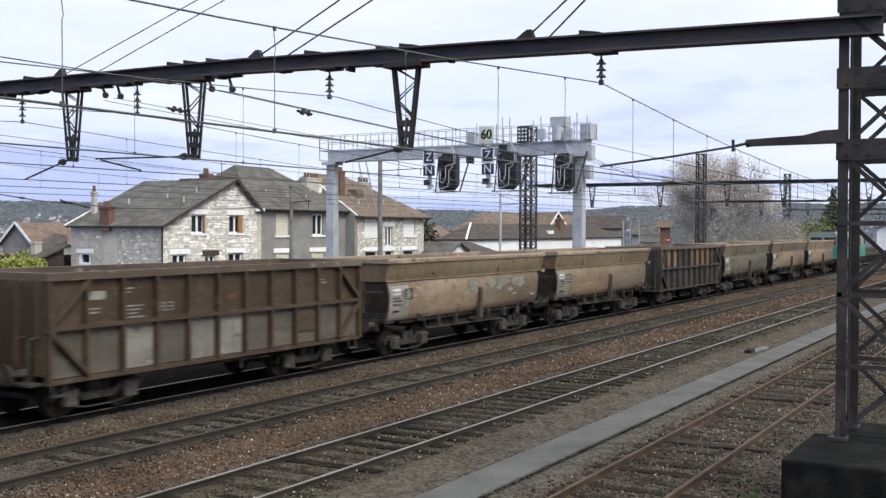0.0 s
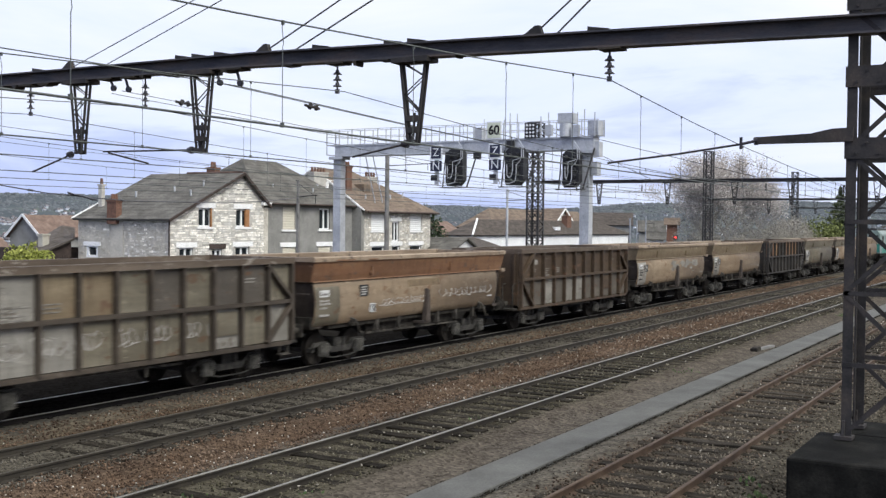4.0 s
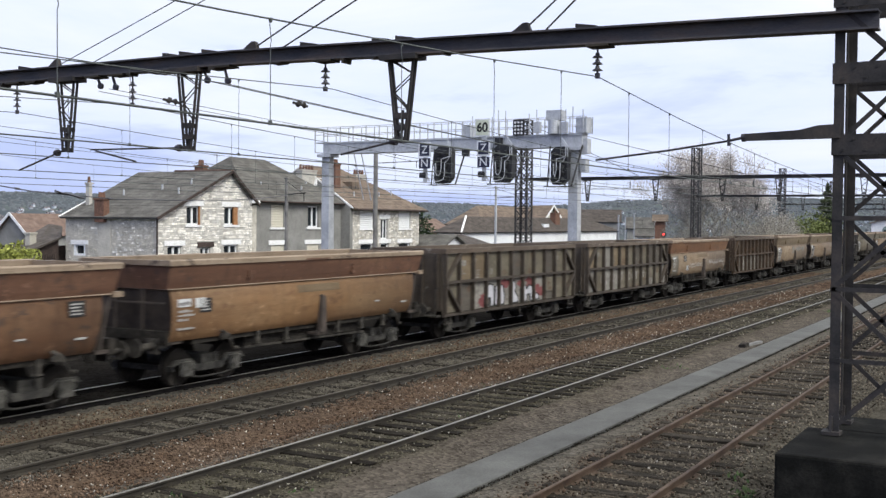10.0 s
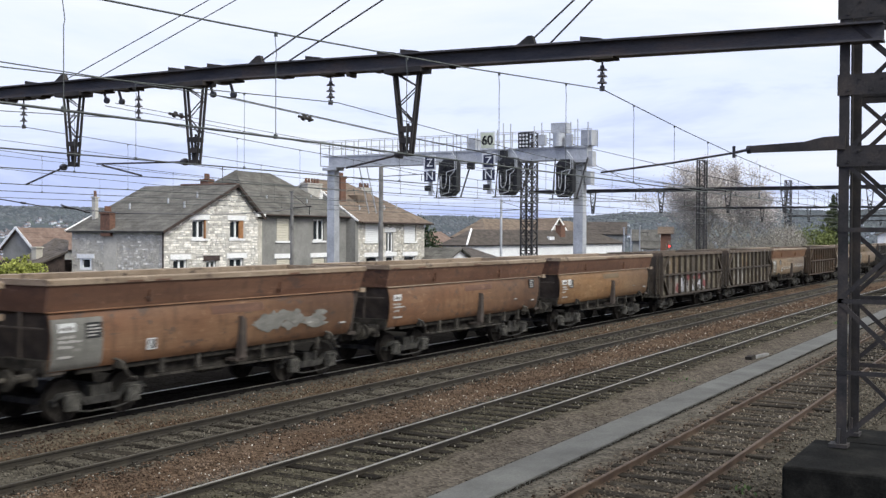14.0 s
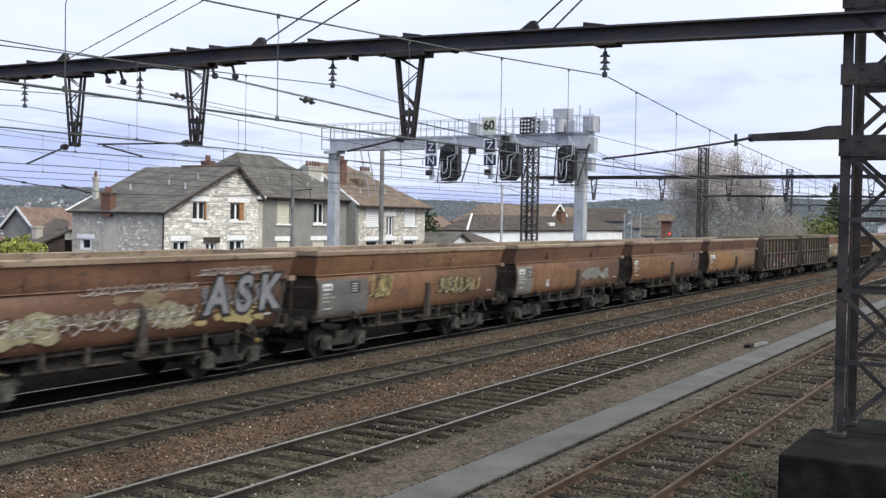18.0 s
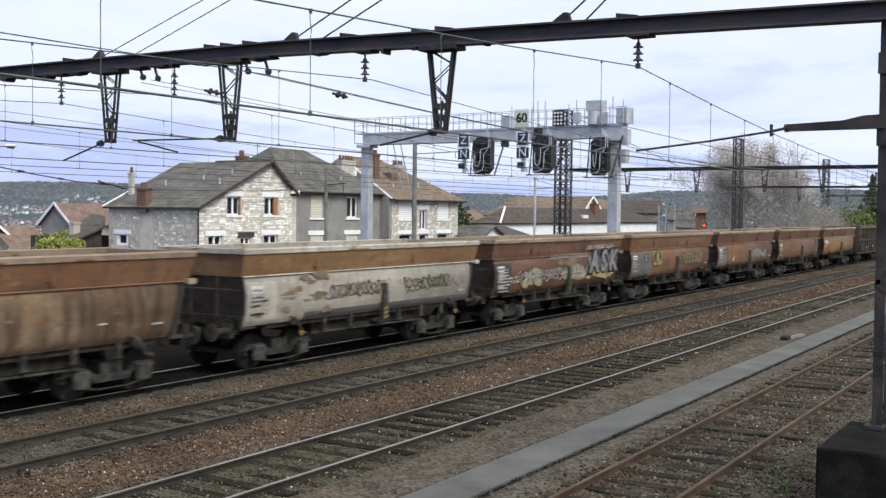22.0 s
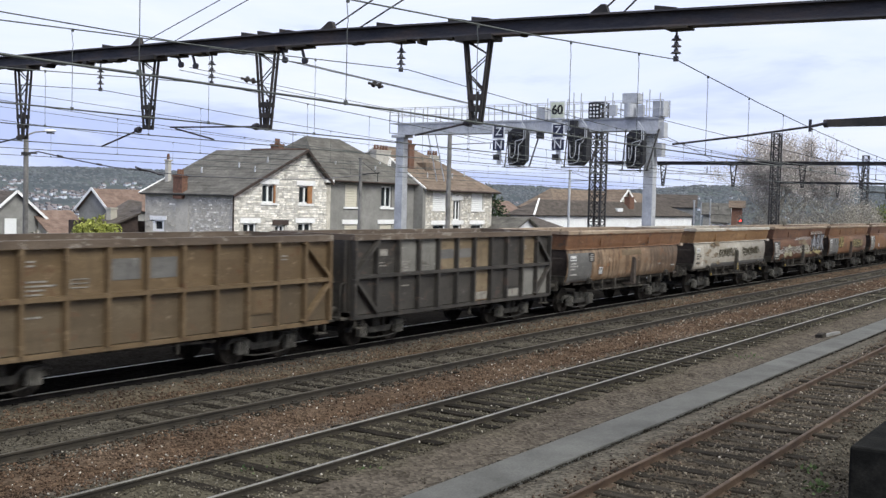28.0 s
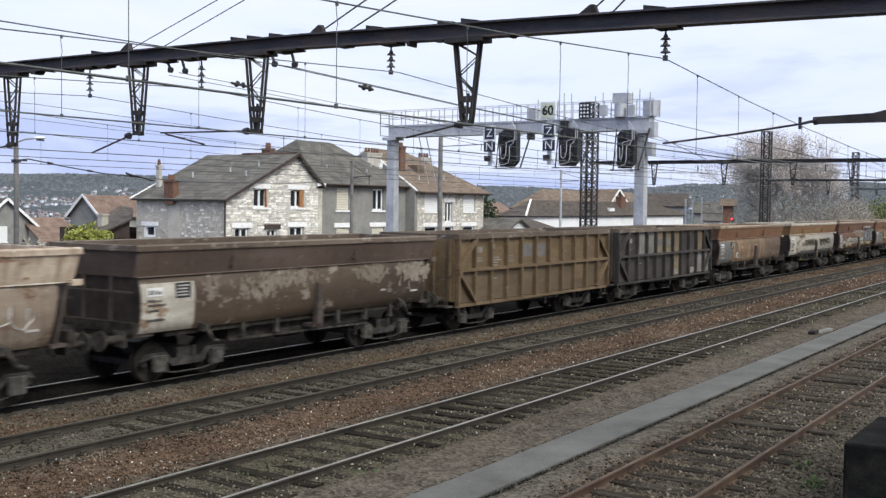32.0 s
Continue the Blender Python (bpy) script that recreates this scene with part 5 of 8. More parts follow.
def near_portal():
    x = 16.4
    p = thing("catenary_portal", "rusty dark iron portal spanning the tracks on a lattice mast", "catenary portal", "catenary portals")
    for (a, b), (c, d) in zip(BEAM_LINE, BEAM_LINE[1:]):
        part("beam", ibeam(Bag(), (x, a, b), (x, c, d), 0.28), BEAM, p)
    # angle cleats, plates and ragged packing on the flanges
    for y in (13.62, 7.80, 19.14):
        z = beam_z(y) + 0.145
        part("tie_lug", Bag().prism([(y - 0.16, z), (y + 0.20, z), (y - 0.02, z + 0.15), (y - 0.10, z + 0.15)], x - 0.05, x + 0.05), IRON, p)
    for y in (6.6, 10.05, 10.55, 12.16, 14.6, 15.2, 15.65, 20.0):
        z = beam_z(y) + 0.145
        part("cleat", Bag().prism([(y - 0.16, z), (y + 0.20, z), (y + 0.20, z + 0.07), (y - 0.16, z + 0.012)], x - 0.13, x + 0.13), IRON, p)
    for y in (6.45, 11.87, 14.3, 17.2, 17.9, 20.4, 21.4):
        z = beam_z(y) - 0.145
        part("packing", Bag().box(x - 0.17, x + 0.17, y - 0.22, y + 0.16, z - 0.035, z), RAIL_DARK, p)
    rag = random.Random(77)
    for i in range(26):
        y = rag.uniform(9.0, 23.5)
        z, s, d = beam_z(y) - 0.14, rag.uniform(0.03, 0.12), rag.uniform(0.02, 0.09)
        part("lug", Bag().prism([(y - s, z), (y + s, z), (y + s * rag.uniform(0.3, 1), z - d), (y - s * rag.uniform(0.3, 1), z - d)], x - 0.15, x + 0.12), RAIL_DARK if i % 3 else IRON, p)
    for y, zb in ((10.17, 5.44), (15.23, 5.42), (18.77, 5.48), (23.28, 5.32), (28.2, 5.4)):
        hanger(p, x, y, beam_z(y) - 0.19, zb, IRON)
    for y, zb in ((6.46, 6.38), (11.86, 6.46), (20.4, 6.40), (16.81, 6.40), (25.1, 6.40), (29.9, 6.4)):
        insulator(p, x, y, beam_z(y) - 0.17, zb)
    for y, zz in ((17.75, 6.85), (17.3, 6.8), (14.22, 6.76), (14.75, 6.8)):
        part("pulley", Bag().tube((x - 0.03, y, zz), (x + 0.03, y, zz), 0.065, 12).bar((x, y, zz), (x, y + 0.1, beam_z(y) - 0.15), 0.04, 0.04), CERAMIC, p)
    lattice_mast(p, 16.95, 2.24, 1.0, 12.4, 1.1, 1.09, 11, IRON, 0.13, 0.065, True)
    for z in (5.17, 6.2, 7.3):
        for X in (16.375, 17.525):
            part("tie_plate", Bag().box(X - 0.012, X + 0.012, 1.70, 2.82, z - 0.15, z + 0.15), IRON, p)
            for k in range(7):
                part("rivet", Bag().tube((16.362, 1.74 + k * 0.155, z + (0.08 if k % 2 else -0.08)), (16.345, 1.74 + k * 0.155, z + (0.08 if k % 2 else -0.08)), 0.02, 8), IRON, p) if X < 17 else None
    for y in (2.76, 1.76):
        for X in (16.42, 17.48):
            part("foot_plate", Bag().box(X - 0.13, X + 0.13, y - 0.13, y + 0.13, 0.95, 1.0).prism([(X - 0.10, 1.0), (X + 0.10, 1.0), (X + 0.06, 1.22), (X - 0.06, 1.22)], y - 0.02, y + 0.02, 'y'), IRON, p)
    # stay rods from the mast head down to the beam
    for y, top in ((19.14, 12.60), (18.05, 12.45), (13.63, 12.42), (12.88, 11.8), (7.83, 11.12), (7.40, 11.14)):
        part("stay_rod", Bag().tube((x, y, beam_z(y) + 0.14), (16.6, 2.96, top), 0.010 if y > 18 else 0.015, 6), IRON, p)
    # side arm on the mast with its steady rod
    part("arm", Bag().prism([(2.7, 5.27), (2.7, 5.47), (3.0, 5.46), (3.28, 5.40), (4.06, 5.37), (4.06, 5.27)], x - 0.07, x + 0.07), IRON, p)
    part("arm_insulator", Bag().tube((x, 4.06, 5.32), (x, 4.12, 5.315), 0.062, 12).tube((x, 4.12, 5.315), (x, 4.30, 5.28), 0.022, 8).tube((x, 4.32, 5.20), (x, 4.32, 5.38), 0.024, 8), CERAMIC, p)
    part("steady_rod", Bag().line([(x, 4.28, 5.28), (x, 5.3, 5.15), (x, 6.47, 5.03)], 0.018, 6), IRON, p)
    arms = [[(10.2, 5.47), (11.5, 5.24)], [(15.4, 5.47), (18.05, 5.50)], [(17.9, 5.47), (16.72, 5.22)], [(18.95, 5.49), (20.33, 5.10)], [(23.3, 5.35), (25.0, 5.12)]]
    for pts in arms:
        part("steady_arm", Bag().line([(x, a, b) for a, b in pts], 0.020, 6), IRON, p)
    for y, z in ((10.32, 5.45), (15.5, 5.47), (19.08, 5.46), (23.4, 5.33)):
        part("arm_insulator", Bag().tube((x, y - 0.03, z), (x, y + 0.03, z), 0.075, 14).tube((x, y + 0.04, z), (x, y + 0.09, z), 0.055, 14), CERAMIC, p)
    base = thing("mast_plinth", "very dark concrete plinth under the lattice mast", "plinth")
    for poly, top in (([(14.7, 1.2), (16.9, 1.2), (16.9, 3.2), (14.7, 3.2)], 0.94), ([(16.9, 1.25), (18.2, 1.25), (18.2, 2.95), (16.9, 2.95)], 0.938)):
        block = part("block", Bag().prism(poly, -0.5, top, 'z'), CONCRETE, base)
        bv = block.modifiers.new("worn_edge", 'BEVEL')
        bv.width, bv.segments = 0.04, 2


near_portal()


def far_portal(x, yl, top):
    p = thing("catenary_portal", "grey iron portal over the tracks with tall lattice towers", "catenary portal", "catenary portals")
    part("beam", ibeam(Bag(), (x, 2.2, 7.02), (x, yl, 7.06), 0.24, 0.22), IRON_FAR, p)
    for y in (10.1, 15.2, 18.8, 23.3, 28.2):
        hanger(p, x, y, 6.93, 5.5, IRON_FAR, 0.42, 0.13)
    for y in (6.46, 11.86, 16.8, 20.4, 25.1, 29.9):
        insulator(p, x, y, 6.85, 6.42)
    lattice_mast(p, x, yl, -0.3, top, 0.95, 0.95, 11, IRON_FAR, 0.12, 0.08)
    for y in (yl * 0.52, yl * 0.74):
        part("stay_rod", Bag().tube((x, y, 7.2), (x, yl, top - 0.1), 0.02, 5), IRON_FAR, p)


for x, yl, top in ((70.0, 33.1, 11.3), (119.0, 34.9, 12.4), (172.0, 36.8, 12.6), (226.0, 38.5, 12.6)):
    far_portal(x, yl, top)

SUPPORTS = [-38.0, 16.4, 70.0, 119.0, 172.0, 226.0, 280.0]


def catenary_line(y, zc, zs, seed):
    """A carrying wire hung between the portals, droppers, and the contact wire under it."""
    rng = random.Random(seed)
    c = thing("overhead_line", "sagging carrying wire with droppers and contact wire", "overhead line", "overhead lines")
    carry, drops = [], []
    for a, b in zip(SUPPORTS, SUPPORTS[1:]):
        sag = (0.0135 if seed else 0.0165 if a < 0 else 0.0186) * (b - a)
        n = 12
        carry += [(a + (b - a) * i / n, y, zs - 4 * sag * (i / n) * (1 - i / n)) for i in range(n)]
        gap, off = (2.4, 8.06 + 0.9 * seed) if b < 71 and y < 17 else (5.2, 1.3 * seed)
        for i in range(-40, 120):
            x = off + gap * i if seed or b > 71 else ((14.94, 12.72, 10.40, 8.05, 5.55)[-1 - i] if -6 < i < 0 else 5.55 - 2.35 * (i + 1) if a < 0 and i >= 0 else 17.9 + 2.27 * i)
            if a + 0.7 < x < b - 0.7:
                u = (x - a) / (b - a)
                drops.append((x, zs - 4 * sag * u * (1 - u)))
    part("carrying_wire", Bag().line(carry, 0.009, 5), WIRE, c)
    part("contact_wire", Bag().line([(x, y + (0.12 if i % 2 else -0.12) * (0 if x in (-38.0, 16.4, 70.0) else 1), zc) for i, x in enumerate(SUPPORTS)], 0.011, 5), WIRE, c)
    for x, z in drops:
        part("dropper", Bag().line([(x, y, zc), (x, y, z - 0.24), (x + 0.012, y, z - 0.20), (x - 0.012, y, z - 0.05), (x, y, z)], 0.005, 4).box(x - 0.015, x + 0.015, y - 0.013, y + 0.013, zc - 0.014, zc + 0.03).box(x - 0.012, x + 0.012, y - 0.012, y + 0.012, z - 0.03, z + 0.014), WIRE, c)


for i, (y, zc, zs) in enumerate(((6.46, 4.93, 6.38), (11.7, 5.09, 6.46), (16.76, 5.2, 6.40), (20.36, 5.1, 6.40), (25.1, 5.15, 6.4), (29.9, 5.15, 6.4))):
    catenary_line(y, zc, zs, i)

# anchored wires running on from the pulleys under the beam, and two feeders
for y, z, x0 in ((14.25, 6.70, -38.0), (14.7, 6.78, -38.0), (17.5, 6.78, 16.4), (17.8, 6.74, 16.4), (22.4, 6.3, -38.0), (27.6, 6.5, -38.0)):
    f = thing("feeder_cable", "thin wire slung beside the carrying wires", "cable", "feeder cables")
    pts = []
    for a, b in zip(SUPPORTS, SUPPORTS[1:]):
        if a >= x0:
            pts += [(a + (b - a) * i / 8, y, z - (0.5 if a < 0 else 2.2) * (i / 8) * (1 - i / 8)) for i in range(8)]
    part("cable", Bag().line(pts, 0.010 if y < 15 else 0.007, 4), WIRE, f)
for x, y, z in ((18.6, 14.3, 6.55), (18.0, 17.5, 6.72)):
    f = thing("cable_clamp", "dark turnbuckle clamped on a wire", "clamp", "cable clamps")
    part("barrel", Bag().tube((x, y, z), (x + 0.5, y, z - 0.03), 0.03, 8).tube((x + 0.15, y, z - 0.05), (x + 0.22, y, z + 0.04), 0.05, 8).tube((x + 0.36, y, z + 0.03), (x + 0.42, y, z - 0.06), 0.05, 8), IRON, f)


def line_post(x, y, top, r, label, arm=0.0, mat=None):
    p = thing("line_post", label, "post")
    part("shaft", Bag().tube((x, y, -0.3), (x, y, top), r * 1.15, 12, r), mat or GALV, p)
    part("cap", Bag().box(x - 0.12, x + 0.12, y - 0.12, y + 0.12, top, top + 0.08), mat or GALV, p)
    if arm:
        part("cross_arm", Bag().tube((x, y, top - 0.9), (x, y - arm, top - 0.8), 0.035, 6).tube((x, y, top - 0.1), (x, y - arm * 0.8, top - 0.8), 0.02, 6).tube((x, y - arm * 0.9, top - 1.3), (x, y - arm * 0.9, top - 0.8), 0.03, 6), IRON_FAR, p)


POST_G = surf("weathered_grey_post", [(0.11, 0.105, 0.098), (0.17, 0.163, 0.152), (0.22, 0.212, 0.20)], 1.2, 18, 0.8, 0.1)
line_post(72.0, 47.1, 9.5, 0.17, "slim grey steel post with a cantilever arm behind the signal gantry", 4.2, POST_G)
line_post(50.0, 38.9, 6.4, 0.095, "slim grey lamp post before the houses", 1.4, POST_G)


def lamp_post(x, y):
    """A slim street lamp that also carries a slack cable to the next post."""
    p = thing("street_lamp", "slim weathered grey post with a small white lamp head", "street lamp")
    part("shaft", Bag().tube((x, y, -0.3), (x, y, 5.55), 0.085, 12, 0.065), POST_G, p)
    part("bracket", Bag().line([(x, y, 5.50), (x + 0.10, y, 5.60), (x + 0.30, y, 5.67), (x + 0.62, y, 5.71)], 0.022, 6), POST_G, p)
    head = part("lamp_head", Bag().loft([[(x + 0.58 + u, y + r * math.cos(k * math.pi / 4), 5.72 + q + 0.6 * r * math.sin(k * math.pi / 4)) for k in range(8)] for u, r, q in ((0, 0.03, 0), (0.06, 0.07, 0.01), (0.28, 0.075, 0.02), (0.38, 0.03, 0.02))]), PLATE_W, p, "white lamp head")
    part("lamp_bowl", Bag().box(x + 0.68, x + 0.88, y - 0.045, y + 0.045, 5.655, 5.69), CERAMIC, head)
    part("clamp", Bag().box(x - 0.09, x + 0.09, y - 0.09, y + 0.09, 5.02, 5.10).box(x + 0.08, x + 0.34, y - 0.02, y + 0.02, 5.06, 5.10), IRON_FAR, p)
    c = thing("slack_cable", "black sagging cable with a coiled splice between two posts", "cable")
    part("cable", Bag().line([(x + 0.1, y + 0.03, 5.09), (18.99, 26.24, 5.14), (20.70, 26.94, 5.00), (22.91, 27.84, 4.86), (26.05, 29.12, 4.79), (28.44, 30.10, 4.74), (34.3, 32.49, 4.82), (39.1, 34.44, 4.91), (44.5, 36.65, 5.12), (49.95, 38.85, 5.45)], 0.019, 6), CERAMIC, c)
    for k in (0.0, 0.09, 0.2):
        part("splice", Bag().line([(24.3 + k, 28.40, 4.92 - k * 0.3), (24.7 + k, 28.57, 4.84), (25.6 + k, 28.94, 4.80 - k * 0.3), (25.9 + k, 29.06, 4.72)], 0.03, 6), CERAMIC, c)
    for a, b, z in ((19.9, 26.61, 5.07), (22.0, 27.47, 4.92), (28.0, 29.92, 4.75)):
        part("insulator", Bag().tube((a, b, z), (a + 0.22, b + 0.09, z - 0.012), 0.035, 8), CERAMIC, c)


line_post(129.7, 48.0, 4.9, 0.10, "thin pale post by the far end of the yard")
line_post(132.2, 48.0, 4.7, 0.08, "thin pale post by the far end of the yard")
line_post(135.6, 48.0, 5.2, 0.08, "thin lamp post by the far end of the yard", 1.2)
line_post(84.0, 42.4, 7.0, 0.10, "slim street lamp post with an arm", 3.0)


# signal gantry over the rear tracks
PLATE_W = surf("white_signal_plate", [(0.62, 0.63, 0.64), (0.75, 0.76, 0.77)], 3, 20, 0.5, 0)
PLATE_Y = surf("pale_yellow_plate", [(0.52, 0.55, 0.42), (0.62, 0.64, 0.52)], 3, 20, 0.5, 0)
PLATE_B = surf("navy_plate", [(0.02, 0.022, 0.045), (0.035, 0.04, 0.07)], 3, 20, 0.5, 0)
HEAD = surf("black_signal_housing", [(0.014, 0.014, 0.016), (0.032, 0.032, 0.034)], 4, 20, 0.5, 0.05)


lamp_post(18.42, 26.0)


def signal_gantry():
    x = 60.0
    g = thing("signal_gantry", "grey galvanised signal gantry with railed walkway over the tracks", "signal gantry")
    for y in (43.15, 25.0):
        part("column", Bag().prism([(x - 0.33, -0.3), (x + 0.33, -0.3), (x + 0.27, 8.5), (x - 0.27, 8.5)], y - 0.30, y + 0.30, 'y'), GALV, g)
        part("column_head", Bag().box(x - 0.5, x + 0.5, y - 0.55, y + 0.55, 8.32, 8.5), GALV, g)
    part("girder", Bag().box(x - 0.42, x + 0.42, 24.4, 43.2, 8.504, 9.26).box(x - 0.46, x + 0.46, 24.35, 43.95, 9.262, 9.31), GALV, g)
    part("girder_flange", Bag().box(x - 0.47, x - 0.422, 24.4, 43.2, 8.506, 8.56).box(x - 0.47, x - 0.422, 24.4, 43.2, 9.2, 9.26), GALV, g)
    post = Bag().box(-0.025, 0.025, -0.025, 0.025, 0, 1.0).mesh("baluster")
    post.materials.append(GALV)
    for side in (-0.5, 0.5):
        for i in range(20):
            part("baluster", post, None, g, at=pose(x + side, 24.1 + i * 1.04, 9.31))
        for z in (9.8, 10.3):
            part("handrail", Bag().box(x + side - 0.018, x + side + 0.018, 24.1, 43.9, z - 0.018, z + 0.018), GALV, g)
    part("end_rail", Bag().box(x - 0.5, x + 0.5, 43.84, 43.88, 10.25, 10.3).box(x - 0.5, x + 0.5, 43.84, 43.88, 8.6, 8.66).bar((x - 0.5, 43.86, 8.6), (x - 0.5, 43.86, 10.3), 0.05, 0.05).bar((x + 0.5, 43.86, 8.6), (x + 0.5, 43.86, 10.3), 0.05, 0.05), GALV, g)
    part("ladder", Bag().bar((x + 0.6, 41.6, 9.3), (x + 0.6, 40.6, 5.4), 0.05, 0.05).bar((x + 0.6, 41.0, 9.3), (x + 0.6, 40.0, 5.4), 0.05, 0.05), GALV, g)

    def head(y0, y1, z0, z1, name="signal_head"):
        k = 0.28
        rim = [(y0 - 0.05, z0 + 0.45), (y0 + k, z0 + 0.1), (y1 - 0.1, z0 + 0.1), (y1, z0 + 0.35), (y1 + 0.02, z1 - k), (y1 - k, z1), (y0 + 0.1, z1), (y0 - 0.05, z1 - 0.3)]
        h = part(name, Bag().prism(rim, x - 1.05, x - 0.55), HEAD, g, "black multi-lamp signal head")
        n = 5
        for i in range(n):
            z = z0 + 0.42 + i * (z1 - z0 - 0.5) / n
            for yy in ((y0 + y1) / 2 + 0.25, (y0 + y1) / 2 - 0.25):
                part("hood", Bag().tube((x - 1.05, yy, z), (x - 1.32, yy, z - 0.03), 0.13, 12, 0.12), HEAD, h)
        c = (y0 + y1) / 2
        for dy, zl in ((0.0, z0 + 0.2), (0.24, z0 + 0.55)):
            u, v = y1 - 0.05 - dy, y0 + 0.30 + dy
            part("conduit", Bag().line([(x - 1.37, u, z0 + 1.1 + dy), (x - 1.37, u - 0.02, zl + 0.15), (x - 1.37, u - 0.12, zl + 0.02), (x - 1.37, (u + v) / 2, zl), (x - 1.37, v + 0.05, zl + 0.12), (x - 1.37, v - 0.02, zl + 0.4), (x - 1.37, v - 0.03, z0 + 1.35 + dy), (x - 1.37, y0 + 0.05 - dy * 0.5, z0 + 1.5 + dy), (x - 1.37, y0 - 0.08 - dy * 0.5, z0 + 1.75), (x - 1.35, y0 - 0.06 - dy * 0.5, z1), (x - 1.3, y0 + 0.2, z1 + 0.25 + dy)], 0.032, 6), GALV, h, "bent pale conduit")
        part("cradle", Bag().bar((x - 0.9, y1 + 0.5, z0), (x - 0.9, y0 - 0.4, z0), 0.06, 0.06).bar((x - 0.9, y0 - 0.25, z0), (x - 0.4, y0 - 0.75, 8.6), 0.08, 0.08).bar((x - 0.9, y1 + 0.3, z0), (x - 0.5, y1 + 0.3, 8.6), 0.06, 0.06), IRON_FAR, h)
        return h

    for y0, y1 in ((32.95, 34.15), (28.75, 29.95)):
        head(y0, y1, 6.32, 8.72)
        zb = part("sign_board", Bag().box(x - 1.3, x - 1.26, y1 + 0.12, y1 + 1.02, 8.05, 9.0), PLATE_W, g, "white framed board with a dark square")
        part("inner_plate", Bag().box(x - 1.315, x - 1.301, y1 + 0.22, y1 + 0.92, 8.15, 8.9), PLATE_B, zb)
        lettering("Z", 0.72, PLATE_W, zb, pose(x - 1.322, y1 + 0.57, 8.52, 90, 0, -90), "white letter Z")
        nb = part("sign_board", Bag().box(x - 1.3, x - 1.26, y1 + 0.16, y1 + 0.98, 7.35, 8.0), PLATE_B, g, "small dark board with a white letter")
        lettering("N", 0.75, PLATE_W, nb, pose(x - 1.307, y1 + 0.57, 7.67, 90, 0, -90), "white letter N")
        part("mount", Bag().box(x - 1.24, x - 1.2, y1 + 0.4, y1 + 0.7, 6.5, 9.2), GALV, g)
        part("lamp_box", Bag().box(x - 1.3, x - 1.0, y1 + 0.5, y1 + 0.95, 6.75, 7.1), HEAD, g)
        part("strut", Bag().bar((x - 1.1, y1 + 0.75, 7.3), (x - 1.1, y1 + 0.3, 6.55), 0.06, 0.06), GALV, g)
    head(25.1, 26.1, 6.15, 8.5)
    sixty = part("speed_board", Bag().box(x - 0.66, x - 0.6, 30.42, 31.47, 9.3, 10.4), PLATE_W, g, "pale speed board showing 60")
    part("inner_plate", Bag().box(x - 0.675, x - 0.661, 30.5, 31.39, 9.38, 10.32), PLATE_Y, sixty)
    lettering("60", 0.78, INK, sixty, pose(x - 0.682, 30.94, 9.84, 90, 0, -90), "black figures 60", 0.025)
    part("equipment_box", Bag().box(x - 0.3, x + 0.4, 32.0, 32.6, 9.33, 10.1), GALV, g)
    part("equipment_box", Bag().box(x - 0.4, x + 0.4, 25.75, 26.75, 10.15, 10.75), GALV, g, "white hooded equipment box")
    part("equipment_box", Bag().tube((x - 0.45, 26.2, 9.32), (x - 0.45, 26.2, 10.1), 0.36, 16), GALV, g)
    part("equipment_box", Bag().box(x - 0.4, x + 0.5, 24.15, 24.8, 9.35, 10.25), GALV, g, "white cabinet at the walkway end")
    for i, (y, zt) in enumerate(((24.3, 10.7), (24.95, 10.9), (25.4, 10.75), (27.3, 10.8), (27.8, 10.6), (29.4, 10.85), (29.9, 10.9), (30.3, 10.5), (31.7, 10.6))):
        part("lamp_bracket", Bag().tube((x - 0.52, y, 9.31), (x - 0.52, y, zt), 0.035, 6), GALV, g)
    for y0, z0, z1 in ((25.25, 9.33, 10.0), (27.0, 9.4, 10.05), (29.6, 8.75, 9.2), (31.9, 8.1, 8.5)):
        part("junction_box", Bag().box(x - 0.72, x - 0.48, y0, y0 + 0.45, z0, z1), GALV if z0 > 9 else HEAD, g)
    part("cabinet", Bag().box(x - 0.3, x + 0.3, 24.1, 24.5, 8.1, 9.0), GALV, g)
    part("cabinet", Bag().box(x - 0.3, x + 0.3, 24.2, 24.56, 7.0, 7.8), GALV, g)
    back = part("indicator_panel", Bag().box(x - 0.62, x - 0.5, 28.1, 28.85, 9.3, 10.25), HEAD, g, "dark lamp indicator with white dots")
    for i in range(3):
        for j in range(4):
            part("lamp", Bag().tube((x - 0.62, 28.25 + i * 0.22, 9.42 + j * 0.22), (x - 0.66, 28.25 + i * 0.22, 9.42 + j * 0.22), 0.07, 8), PLATE_W, back)


signal_gantry()
for k, ch in enumerate("ASK"):
    at_ = (2.85 + k * 1.05, -1.462, 1.86, 90, 0, 0)
    lettering(ch, 1.30, INK, MARKED, pose(*at_), "dark outline of a sprayed letter", 0.12, 0.18)
    lettering(ch, 1.30, SILVER_P, MARKED, pose(at_[0], -1.472, *at_[2:]), "silver sprayed letter", 0.04, 0.18)


